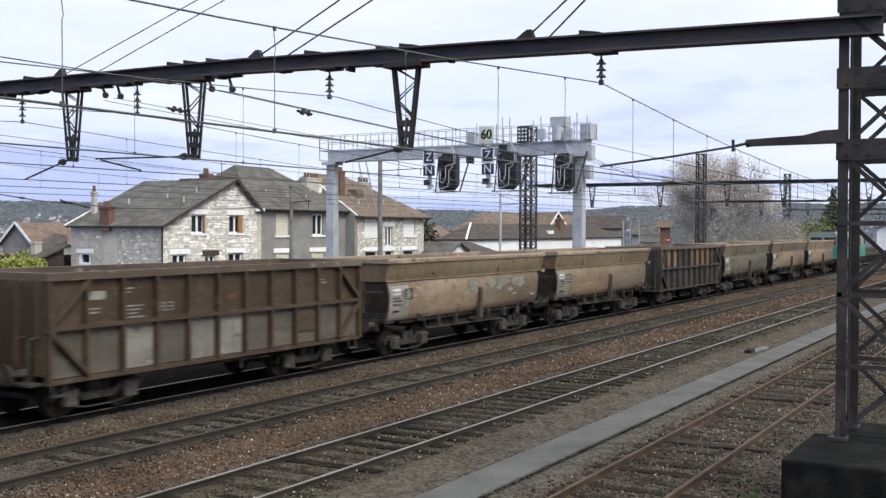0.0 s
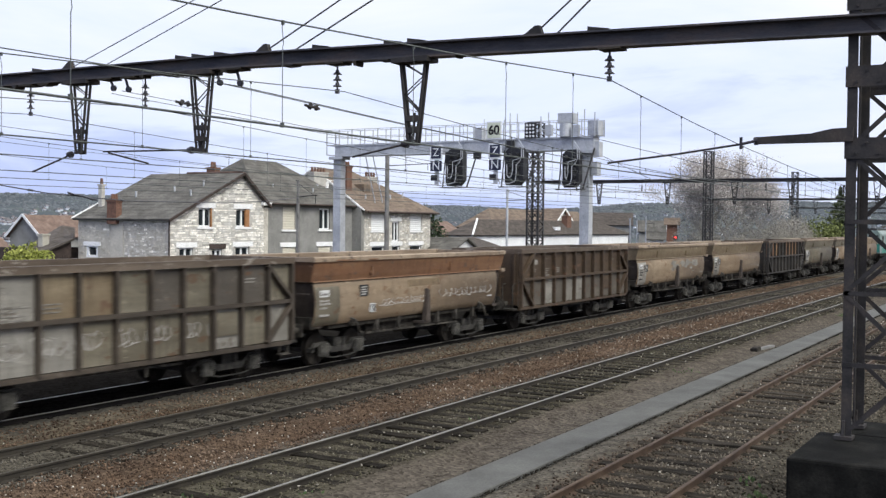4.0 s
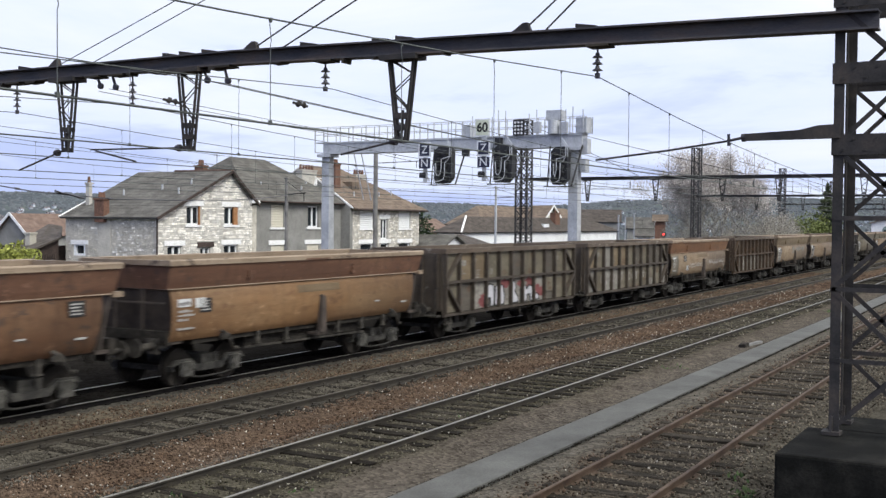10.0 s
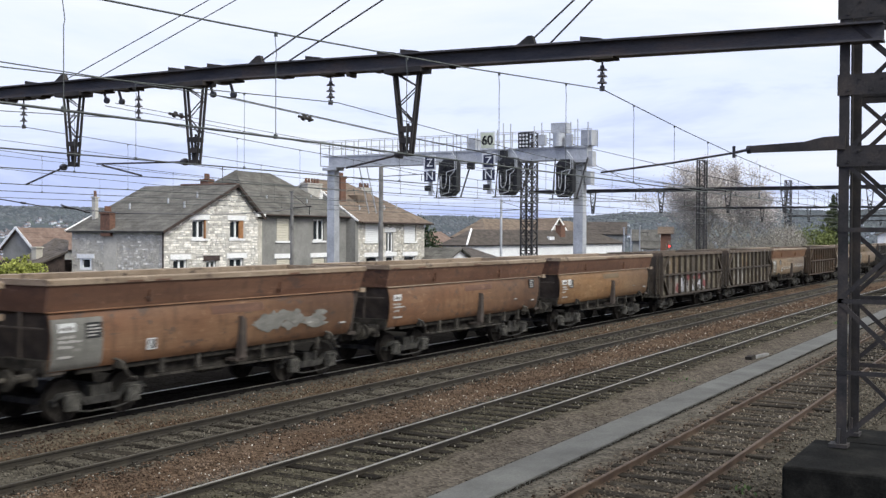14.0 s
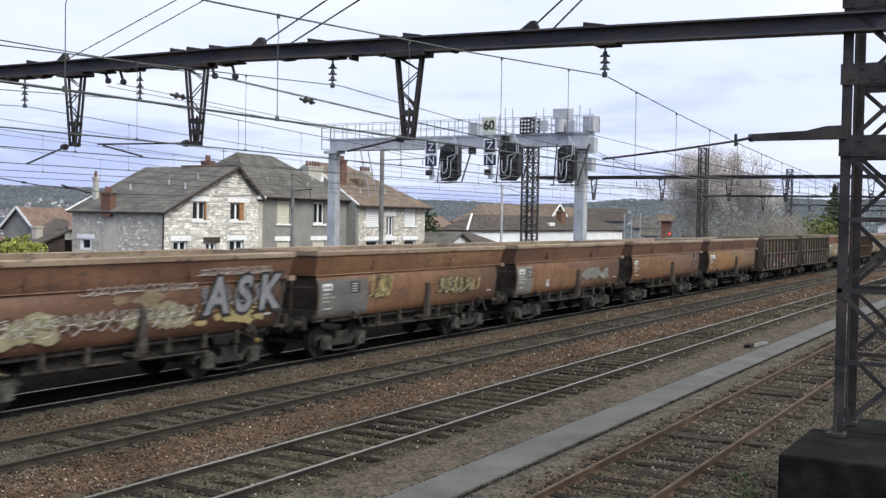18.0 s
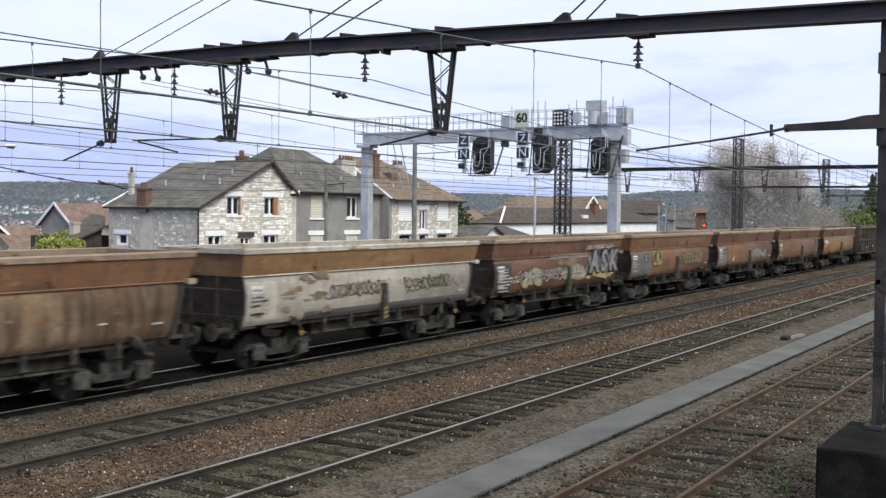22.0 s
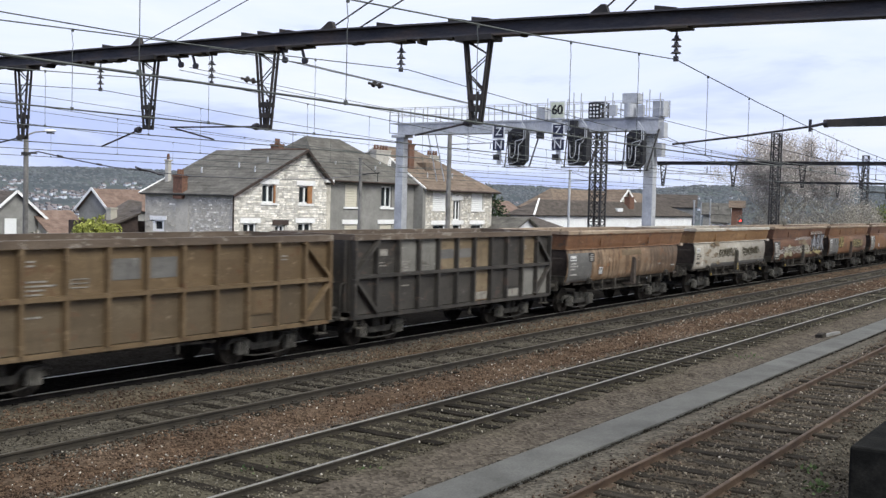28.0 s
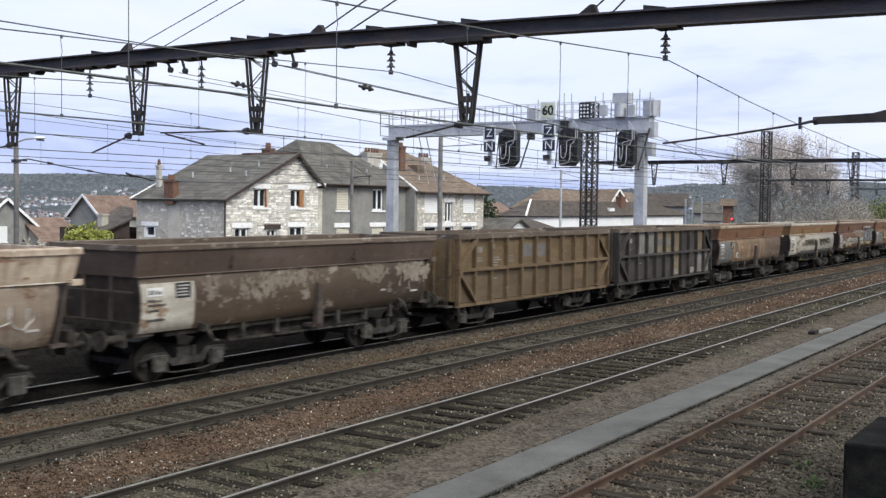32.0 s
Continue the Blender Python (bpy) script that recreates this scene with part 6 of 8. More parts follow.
# ---- houses beyond the line ----
STONE = surf("pale_limestone", [(0.52, 0.485, 0.42), (0.69, 0.655, 0.585), (0.82, 0.79, 0.735)], 2.5, 14, 0.9, 0.3, 0, (1, 1, 1), 'island', 0.36)
MORTAR = surf("grey_mortar", [(0.38, 0.36, 0.32), (0.50, 0.475, 0.425)], 2, 20, 0.95, 0.3)
MORTAR_L = surf("pale_lime_render", [(0.42, 0.388, 0.328), (0.53, 0.492, 0.42)], 1.2, 20, 0.95, 0.15)
STONE_G = surf("grey_rubble_stone", [(0.37, 0.340, 0.280), (0.485, 0.450, 0.38), (0.62, 0.58, 0.50)], 1.5, 14, 0.9, 0.3, 0, (1, 1, 1), 'island', 0.2)
RENDER_G = surf("grey_render", [(0.185, 0.180, 0.163), (0.232, 0.225, 0.206), (0.272, 0.264, 0.243)], 0.7, 18, 0.95, 0.12)
RENDER_W = surf("white_render", [(0.70, 0.70, 0.69), (0.80, 0.80, 0.79)], 0.7, 18, 0.9, 0.05)
RENDER_C = surf("cream_render", [(0.38, 0.35, 0.29), (0.48, 0.45, 0.38)], 0.7, 18, 0.9, 0.05)
SLATE = surf("grey_brown_roof_tiles", [(0.062, 0.058, 0.050), (0.094, 0.088, 0.077), (0.136, 0.128, 0.112)], 0.9, 7, 0.9, 0.35, 0, (1, 1, 1.5), 'island', 0.07)
TILE_B = surf("brown_roof_tiles", [(0.10, 0.075, 0.056), (0.145, 0.108, 0.08), (0.19, 0.148, 0.112)], 1.2, 9, 0.9, 0.35, 0, (1, 1, 3), 'island', 0.07)
TILE_R = surf("red_roof_tiles", [(0.122, 0.083, 0.064), (0.162, 0.110, 0.086), (0.200, 0.142, 0.115)], 1.2, 9, 0.9, 0.3)
BRICK = surf("chimney_brick", [(0.11, 0.060, 0.042), (0.18, 0.096, 0.066)], 6, 20, 0.9, 0.3)
LINTEL = surf("whitewashed_lintel", [(0.72, 0.71, 0.68), (0.82, 0.81, 0.79)], 2, 20, 0.85, 0.1)
FRAMEW = surf("white_window_frame", [(0.74, 0.74, 0.72), (0.82, 0.82, 0.80)], 2, 20, 0.6, 0)
SHUT_O = surf("orange_brown_shutter", [(0.26, 0.12, 0.05), (0.36, 0.18, 0.08)], 3, 20, 0.7, 0.05)
SHUT_W = surf("white_roller_shutter", [(0.66, 0.66, 0.64), (0.76, 0.76, 0.74)], 3, 20, 0.6, 0.05, 0, (1, 1, 8))
SHUT_C = surf("cream_shutter", [(0.50, 0.46, 0.36), (0.60, 0.56, 0.46)], 3, 20, 0.6, 0.05, 0, (1, 1, 8))
WOODD = surf("dark_wood_cladding", [(0.035, 0.026, 0.022), (0.07, 0.05, 0.042)], 2, 20, 0.85, 0.2)
GLASS = bpy.data.materials.new("window_glass")
GLASS.use_nodes = True
_b = GLASS.node_tree.nodes["Principled BSDF"]
_b.inputs["Base Color"].default_value, _b.inputs["Roughness"].default_value = (0.02, 0.024, 0.028, 1), 0.08


def window(house, x0, x1, z0, z1, y, lintel=LINTEL, sill=True, shutter=None, shut_w=0.0, mullion=True, closed=None):
    """A window in a wall along x whose face is at y."""
    w = part("window", Bag().box(x0, x1, y + 0.22, y + 0.25, z0, z1), GLASS, house)
    f = 0.12
    part("window_frame", Bag().box(x0, x0 + f, y + 0.14, y + 0.21, z0, z1).box(x1 - f, x1, y + 0.14, y + 0.21, z0, z1).box(x0 + f, x1 - f, y + 0.14, y + 0.21, z1 - f, z1).box(x0 + f, x1 - f, y + 0.14, y + 0.21, z0, z0 + f), FRAMEW, w)
    if mullion:
        m = (x0 + x1) / 2
        part("mullion", Bag().box(m - 0.08, m + 0.08, y + 0.13, y + 0.21, z0 + f, z1 - f), FRAMEW, w)
    if lintel:
        part("lintel", Bag().box(x0 - 0.35, x1 + 0.35, y - 0.07, y + 0.1, z1, z1 + 0.38), lintel, house)
    if sill:
        part("sill", Bag().box(x0 - 0.2, x1 + 0.2, y - 0.10, y + 0.13, z0 - 0.16, z0), LINTEL, house)
    if shutter:
        part("shutter", Bag().box(x1 - shut_w, x1 + 0.02, y - 0.02, y + 0.10, z0 + 0.02, z1 - 0.02), shutter, w, "folded shutter")
    if closed:
        n = 9
        teeth = [(y + (0.04 if i % 2 else 0.065), z0 + (z1 - z0) * i / (2 * n)) for i in range(2 * n + 1)]
        g = Bag().prism(teeth + [(y + 0.10, z1), (y + 0.10, z0)], x0 + 0.02, x1 - 0.02)
        part("shutter", g, closed, w, "lowered roller shutter")


def stone_face(parent, x0, x1, z0, z1, holes, y, rng, mat, h=(0.10, 0.22), l=(0.20, 0.85), top=None, keep=1.0):
    """Uneven coursed stones standing proud of the mortar; top(x): height of the wall's sloping edge."""
    g = Bag()
    z = z0
    while z < z1 - 0.05:
        hh = min(rng.uniform(*h), z1 - z)
        x = x0 - rng.uniform(0, 0.3)
        while x < x1:
            ll = rng.uniform(*l)
            a, b = max(x, x0) + 0.018, min(x + ll, x1) - 0.018
            x += ll
            c, d = z + 0.018, z + hh - 0.018
            if b - a < 0.06 or d - c < 0.04 or any(a < q[1] + 0.02 and b > q[0] - 0.02 and c < q[3] + 0.36 and d > q[2] - 0.17 for q in holes):
                continue
            if top and (d > top(a) or d > top(b)):
                continue
            if rng.random() > keep:
                continue
            o = rng.uniform(0.012, 0.05)
            j = [rng.uniform(-0.022, 0.022) for _ in range(8)]
            cut = rng.uniform(0.35, 0.65) * (d - c) if d - c > 0.115 and rng.random() < 0.45 else 0
            for u, v in (((c, c + cut - 0.012), (c + cut + 0.012, d)) if cut else ((c, d),)):
                g.prism([(a + j[0], u + j[4] * 0.6), (b + j[1], u + j[5] * 0.6), (b + j[2], v + j[6] * 0.6), (a + j[3], v + j[7] * 0.6)], y - o, y + 0.02, 'y')
        z += hh
    return tagged(part("stone", g, mat, parent), kind="stuff")


def roof_slab(name, house, quad, thick, mat, rng=None, courses=0):
    """A roof plane from its four corners (eaves left, eaves right, ridge right, ridge left), with overlapping courses."""
    a, b, c, d = (Vector(p) for p in quad)
    n = (b - a).cross(d - a).normalized()
    if n.z < 0:
        n = -n
    base = part(name, Bag().add([a, b, c, d, *(p - n * thick for p in (a, b, c, d))], [(0, 1, 2, 3), (7, 6, 5, 4), (0, 4, 5, 1), (1, 5, 6, 2), (2, 6, 7, 3), (3, 7, 4, 0)]), mat, house)
    if courses:
        g = Bag()
        for i in range(courses):
            u, v = i / courses, (i + 1.15) / courses
            v = min(v, 1.0)
            l0, r0, l1, r1 = a.lerp(d, u), b.lerp(c, u), a.lerp(d, v), b.lerp(c, v)
            k = max(1, int((r0 - l0).length / 1.1))
            for j in range(k):
                p0, p1, q0, q1 = l0.lerp(r0, j / k), l0.lerp(r0, (j + 1) / k), l1.lerp(r1, j / k), l1.lerp(r1, (j + 1) / k)
                t = 0.022 + 0.012 * ((i * 7 + j * 13) % 5) / 5
                g.add([p0 + n * t, p1 + n * t, q1 + n * 0.012, q0 + n * 0.012, p0, p1, q1, q0], [(0, 1, 2, 3), (0, 4, 5, 1), (1, 5, 6, 2), (3, 7, 4, 0), (2, 6, 7, 3)])
        tagged(part("tile_course", g, mat, base), kind="stuff")
    return base


def chimney(house, x, y, z0, z1, sx, sy, mat, pots=3):
    c = part("chimney", Bag().box(x - sx / 2, x + sx / 2, y - sy / 2, y + sy / 2, z0, z1).box(x - sx / 2 - 0.06, x + sx / 2 + 0.06, y - sy / 2 - 0.06, y + sy / 2 + 0.06, z1 - 0.12, z1), mat, house)
    for i in range(pots):
        px = x + (i - (pots - 1) / 2) * sx / max(pots, 1)
        part("chimney_pot", Bag().tube((px, y, z1), (px, y, z1 + 0.45), 0.13, 10, 0.10), BRICK, c)


def skylight_stubs(house, pts):
    for x, y, z in pts:
        part("roof_vent", Bag().tube((x, y, z), (x, y, z + 0.45), 0.07, 8), GALV, house)


def gable_house():
    rng = random.Random(3)
    y = 55.0
    h = thing("house", "pale stone house with a gable front and low grey wing", "house", "houses by the line")
    holes = [(58.95, 60.35, 3.6, 5.0), (63.05, 64.55, 3.6, 5.0), (57.0, 58.4, 0.9, 2.1), (60.4, 61.5, 0.0, 1.95), (63.0, 64.6, 0.9, 2.1)]
    part("wall", Bag().panel(56.0, 66.3, -0.3, 4.3, [q for q in holes if q[3] < 4] + [(q[0], q[1], q[2], 4.3) for q in holes if q[3] > 4], y, y + 0.4), MORTAR, h)

    def rake(x):
        return 4.3 + (x - 56.0) * 0.44 if x < 63.6 else 7.65 - (x - 63.6) * 0.72
    gw = Bag().panel(58.95, 64.55, 4.3, 5.0, [(58.95, 60.35, 4.3, 5.0), (63.05, 64.55, 4.3, 5.0)], y, y + 0.4)
    gw.prism([(56.0, 4.3), (58.95, 4.3), (58.95, rake(58.95))], y, y + 0.4, 'y').prism([(64.55, 4.3), (66.3, 4.3), (66.3, rake(66.3)), (64.55, rake(64.55))], y, y + 0.4, 'y')
    gw.prism([(58.95, 5.0), (64.55, 5.0), (64.55, rake(64.55)), (63.6, 7.65), (58.95, rake(58.95))], y, y + 0.4, 'y')
    part("gable", gw, MORTAR, h)
    stone_face(h, 56.0, 66.3, 0.0, 7.7, holes, y, rng, STONE, top=rake)
    for q, kw in zip(holes, ({"shutter": SHUT_O, "shut_w": 0.12}, {"shutter": SHUT_O, "shut_w": 0.45}, {}, {"sill": False, "lintel": WOODD}, {})):
        window(h, *q, y, **kw)
    # long grey side wall, rubble stone
    side = [(0.85, 2.1, 1.25, 2.1)]
    turn = pose(56.0, 64.3, 0, 0, 0, -90)
    part("side_wall", Bag().panel(0.0, 8.88, -0.3, 4.3, side, 0, 0.4), MORTAR_L, h, at=turn)
    for a, b, mt, keep in ((0.05, 3.4, STONE_G, 0.5), (4.8, 9.25, STONE_G, 0.75), (4.8, 9.25, STONE, 0.3), (0.05, 3.4, STONE, 0.08)):
        sh = stone_face(h, a, b, 0.0, 4.25, side, 0, rng, mt, (0.10, 0.20), (0.14, 0.42), None, keep)
        sh.matrix_basis = turn
    part("flue", Bag().box(3.45, 4.75, -0.05, 0.0, -0.3, 3.9), MORTAR_L, h, "pale rendered flue strip", at=turn)
    sw = part("window", Bag().box(0.85, 2.1, 0.22, 0.25, 1.25, 2.1), GLASS, h, at=turn)
    part("window_frame", Bag().box(0.85, 1.07, 0.03, 0.2, 1.25, 2.1).box(1.9, 2.1, 0.03, 0.2, 1.25, 2.1).box(1.07, 1.9, 0.03, 0.2, 1.25, 1.42).box(1.07, 1.9, 0.03, 0.2, 2.0, 2.1), FRAMEW, sw)
    part("lintel", Bag().box(0.6, 2.4, -0.06, 0.1, 2.1, 2.42), LINTEL, h, at=turn)
    part("downpipe", Bag().tube((55.9, y - 0.08, 0), (55.9, y - 0.08, 4.2), 0.06, 8), WOODD, h)
    part("rear_wall", Bag().box(56.4, 66.3, 63.9, 64.3, -0.3, 4.3).box(65.9, 66.29, y + 0.41, 63.89, -0.3, 5.2).prism([(56.0, 4.3), (66.3, 4.3), (66.3, 5.2), (63.6, 7.5)], 63.9, 64.29, 'y'), RENDER_G, h)
    roof_slab("roof", h, [(55.6, 64.5, 4.12), (55.6, y - 0.35, 4.12), (63.6, y - 0.35, 7.78), (63.6, 64.5, 7.78)], 0.12, SLATE, rng, 17)
    roof_slab("roof", h, [(66.8, y - 0.35, 5.25), (66.8, 64.5, 5.25), (63.6, 64.5, 7.78), (63.6, y - 0.35, 7.78)], 0.12, SLATE, rng, 9)
    part("barge_board", Bag().bar((55.6, y - 0.38, 4.03), (63.6, y - 0.38, 7.69), 0.06, 0.2).bar((63.6, y - 0.38, 7.69), (66.85, y - 0.38, 5.15), 0.06, 0.2), WOODD, h)
    part("verge", Bag().bar((55.6, 64.55, 4.15), (58.2, 64.55, 5.34), 0.14, 0.10), LINTEL, h)
    part("kneeler", Bag().box(65.95, 66.95, y - 0.3, y + 0.3, 5.32, 5.55), LINTEL, h)
    chimney(h, 55.95, 60.45, 3.75, 5.5, 0.55, 0.95, BRICK, 3)
    chimney(h, 57.7, 63.7, 4.6, 6.75, 0.32, 0.36, MORTAR, 1)
    chimney(h, 66.2, 60.2, 5.0, 8.4, 0.6, 0.9, BRICK, 2)
    skylight_stubs(h, [(59.2, 61.6, 5.8), (60.2, 58.6, 6.2), (59.4, 56.2, 5.9), (61.2, 56.6, 6.65)])
    part("ridge_tile", Bag().bar((63.6, 54.7, 7.83), (63.6, 60.5, 7.83), 0.28, 0.12), TILE_R, h, "reddish ridge tiles")
    part("aerial", Bag().tube((65.6, y + 3, 6.2), (65.6, y + 3, 9.4), 0.025, 6).tube((65.2, y + 3, 9.1), (66.0, y + 3, 9.1), 0.02, 6), IRON_FAR, h)
    return h


def grey_house():
    rng = random.Random(4)
    y = 56.0
    h = thing("house", "grey rendered two-storey house with a hipped tile roof", "house", "houses by the line")
    holes = [(69.95, 71.6, 3.4, 5.25), (74.95, 76.5, 3.4, 5.25), (69.95, 71.7, 0.6, 1.95), (74.85, 76.6, 0.6, 1.95)]
    for wall in (Bag().panel(66.9, 80.2, -0.3, 5.6, holes, y, y + 0.4), Bag().box(66.9, 67.3, y + 0.4, y + 10, -0.3, 5.6), Bag().box(79.8, 80.2, y + 0.4, y + 10, -0.3, 5.6), Bag().box(67.3, 79.8, y + 9.6, y + 10, -0.3, 5.6)):
        part("wall", wall, RENDER_G, h)
    part("plinth_strip", Bag().box(66.7, 68.0, y - 0.06, y, -0.3, 5.5), STONE_G, h)
    window(h, *holes[0], y, lintel=None, closed=SHUT_C)
    window(h, *holes[1], y, lintel=None)
    for q in holes[2:]:
        window(h, *q, y, closed=SHUT_C, sill=False)
    E_, R_ = 5.55, 9.35
    a, b, c, d = (66.5, y - 0.45, E_), (80.6, y - 0.45, E_), (80.6, y + 10.4, E_), (66.5, y + 10.4, E_)
    r0, r1 = (70.6, y + 5, R_), (75.2, y + 5, R_)
    roof_slab("roof", h, [a, b, r1, r0], 0.12, SLATE, rng, 15)
    roof_slab("roof", h, [d, a, r0, (70.6, y + 5.01, R_)], 0.12, SLATE, rng, 12)
    roof_slab("roof", h, [b, c, (75.2, y + 5.01, R_), r1], 0.12, SLATE, rng, 0)
    roof_slab("roof", h, [c, d, r0, r1], 0.12, SLATE, rng, 0)
    part("gutter", Bag().tube((66.6, y - 0.5, E_ - 0.05), (80.5, y - 0.5, E_ - 0.05), 0.08, 8), WOODD, h)
    chimney(h, 79.0, y + 3.2, 6.8, 8.6, 2.2, 0.7, MORTAR, 5)
    part("vent_hood", Bag().prism([(79.6, 7.2), (81.0, 7.2), (80.6, 7.9), (79.9, 7.9)], y + 2.6, y + 3.1, 'y'), LINTEL, h)
    skylight_stubs(h, [(70.6, y + 1.6, 6.75), (75.6, y + 1.2, 6.55), (77.3, y + 2.0, 7.0)])


def white_front_house():
    rng = random.Random(5)
    y = 55.0
    h = thing("house", "pale stone house with white shutters and a brown tile roof", "house", "houses by the line")
    holes = [(81.5, 83.7, 3.3, 5.0), (85.0, 86.2, 2.3, 4.2), (88.2, 90.3, 3.3, 5.0), (81.6, 83.7, 0.6, 1.9), (85.0, 86.4, 0.4, 1.9), (88.2, 90.3, 0.6, 1.9)]
    for wall in (Bag().panel(80.3, 92.0, -0.3, 5.15, holes, y, y + 0.4), Bag().box(80.3, 80.7, y + 0.4, y + 11, -0.3, 5.15), Bag().box(91.6, 92.0, y + 0.4, y + 11, -0.3, 5.15), Bag().box(80.7, 91.6, y + 10.6, y + 11, -0.3, 5.15)):
        part("wall", wall, MORTAR, h)
    stone_face(h, 80.35, 91.95, 0.0, 5.1, holes, y, rng, STONE_G, (0.12, 0.24), (0.2, 0.5), None, 0.7)
    stone_face(h, 80.35, 91.95, 0.0, 5.1, holes, y, rng, STONE, (0.12, 0.24), (0.2, 0.5), None, 0.5)
    for i, q in enumerate(holes):
        window(h, *q, y, closed=SHUT_W if i in (0, 2) else None, lintel=LINTEL if i not in (0, 2) else None, mullion=i == 1)
    # grey side wall with its raking parapet
    part("side_gable", Bag().prism([(y - 0.02, -0.3), (y + 11, -0.3), (y + 11, 5.2), (y + 5.5, 9.0), (y - 0.02, 5.25)], 80.28 - 0.42, 80.28), RENDER_G, h)
    part("verge", Bag().bar((80.1, y - 0.3, 5.15), (80.1, y + 5.5, 9.05), 0.5, 0.12).bar((80.1, y + 11.3, 5.15), (80.1, y + 5.5, 9.05), 0.5, 0.12), LINTEL, h)
    roof_slab("roof", h, [(80.0, y - 0.5, 5.1), (92.8, y - 0.5, 5.1), (85.8, y + 5.5, 9.1), (80.0, y + 5.5, 9.1)], 0.12, TILE_B, rng, 16)
    roof_slab("roof", h, [(92.8, y - 0.5, 5.1), (92.8, y + 11.5, 5.1), (85.8, y + 5.51, 9.1), (85.8, y + 5.5, 9.1)], 0.12, TILE_B, rng, 0)
    roof_slab("roof", h, [(92.8, y + 11.5, 5.1), (80.0, y + 11.5, 5.1), (80.0, y + 5.5, 9.1), (85.8, y + 5.5, 9.1)], 0.12, TILE_B, rng, 0)
    part("gutter", Bag().tube((80.2, y - 0.55, 5.02), (92.8, y - 0.55, 5.02), 0.09, 8), WOODD, h)
    chimney(h, 81.2, y + 2.6, 6.6, 9.2, 0.8, 0.7, BRICK, 3)
    chimney(h, 88.6, y + 5.0, 7.6, 8.6, 1.8, 0.6, MORTAR, 4)
    part("roof_window", Bag().prism([(83.3, y + 2.1), (84.4, y + 2.1), (84.4, y + 3.2), (83.3, y + 3.2)], 6.75, 7.65, 'z'), TILE_B, h)
    skylight_stubs(h, [(82.3, y + 1.2, 6.2), (86.8, y + 1.4, 6.3), (89.3, y + 1.6, 6.5)])


gable_house()
grey_house()
white_front_house()


def small_house(label, x, y, sx, sy, eave, ridge, wall, roof, m=0.0, along=True, chim=True, barge=None, base=-0.3, windows=()):
    """A plain gabled building; along: the ridge runs along its own x."""
    h = thing("house", label, "house", "houses by the line", pose(x, y, 0, 0, 0, m))
    g = Bag().box(-sx / 2, sx / 2, -sy / 2, sy / 2, base, eave)
    if along:
        for s in (-1, 1):
            g.prism([(-sy / 2, eave), (sy / 2, eave), (0, ridge)], s * sx / 2 - s * 0.3, s * sx / 2)
    else:
        for s in (-1, 1):
            g.prism([(-sx / 2, eave), (sx / 2, eave), (0, ridge)], s * sy / 2 - s * 0.3, s * sy / 2, 'y')
    part("wall", g, wall, h)
    o, k = 0.45, (ridge - eave)
    if along:
        e = eave - o * k / (sy / 2)
        for s in (-1, 1):
            roof_slab("roof", h, [(-sx / 2 - o, s * (sy / 2 + o), e), (sx / 2 + o, s * (sy / 2 + o), e), (sx / 2 + o, 0, ridge + 0.1), (-sx / 2 - o, 0, ridge + 0.1)], 0.12, roof, None, 9)
    else:
        e = eave - o * k / (sx / 2)
        for s in (-1, 1):
            roof_slab("roof", h, [(s * (sx / 2 + o), -sy / 2 - o, e), (s * (sx / 2 + o), sy / 2 + o, e), (0, sy / 2 + o, ridge + 0.1), (0, -sy / 2 - o, ridge + 0.1)], 0.12, roof, None, 9)
        if barge:
            b = Bag()
            for s in (-1, 1):
                b.bar((s * (sx / 2 + o), -sy / 2 - o - 0.03, e), (0, -sy / 2 - o - 0.03, ridge + 0.1), 0.05, 0.3)
            part("barge_board", b, barge, h)
    if chim:
        chimney(h, sx * 0.2, sy * 0.12, ridge - 0.8, ridge + 0.9, 0.8, 0.6, BRICK, 2)
    for (a, b, c, d, mt) in windows:
        w = part("window", Bag().box(a, b, -sy / 2 - 0.06, -sy / 2 - 0.01, c, d), mt, h)
        part("sill", Bag().box(a - 0.1, b + 0.1, -sy / 2 - 0.14, -sy / 2 - 0.01, c - 0.12, c - 0.01), LINTEL, w)
    return h


SHEDROOF = surf("dark_brown_old_tiles", [(0.045, 0.037, 0.031), (0.068, 0.056, 0.047), (0.095, 0.08, 0.068)], 1.2, 9, 0.9, 0.3, 0, (1, 1, 3), 'island', 0.1)
small_house("grey gabled house with white barge boards and a white shutter", 75.1, 113.0, 8.2, 10.0, 0.75, 3.9, RENDER_G, SHEDROOF, 0, False, False, LINTEL, -5.0, ((-1.3, 0.2, -0.9, 0.9, SHUT_W),))
small_house("low outbuilding with a faded brown-orange tile roof", 80.6, 109.0, 5.0, 8.0, -0.9, 1.75, RENDER_C, TILE_R, 0, True, False, None, -6)
def verged_house():
    h = small_house("grey gabled house with a red tile roof and white verge", 97.0, 115.4, 10.0, 6.0, 2.1, 4.5, RENDER_G, TILE_R, 0, True, False, None, -5)
    for s in (-1, 1):
        part("barge_board", Bag().bar((-5.5, s * 3.45, 1.72), (-5.5, 0, 4.62), 0.08, 0.32), LINTEL, h)


verged_house()


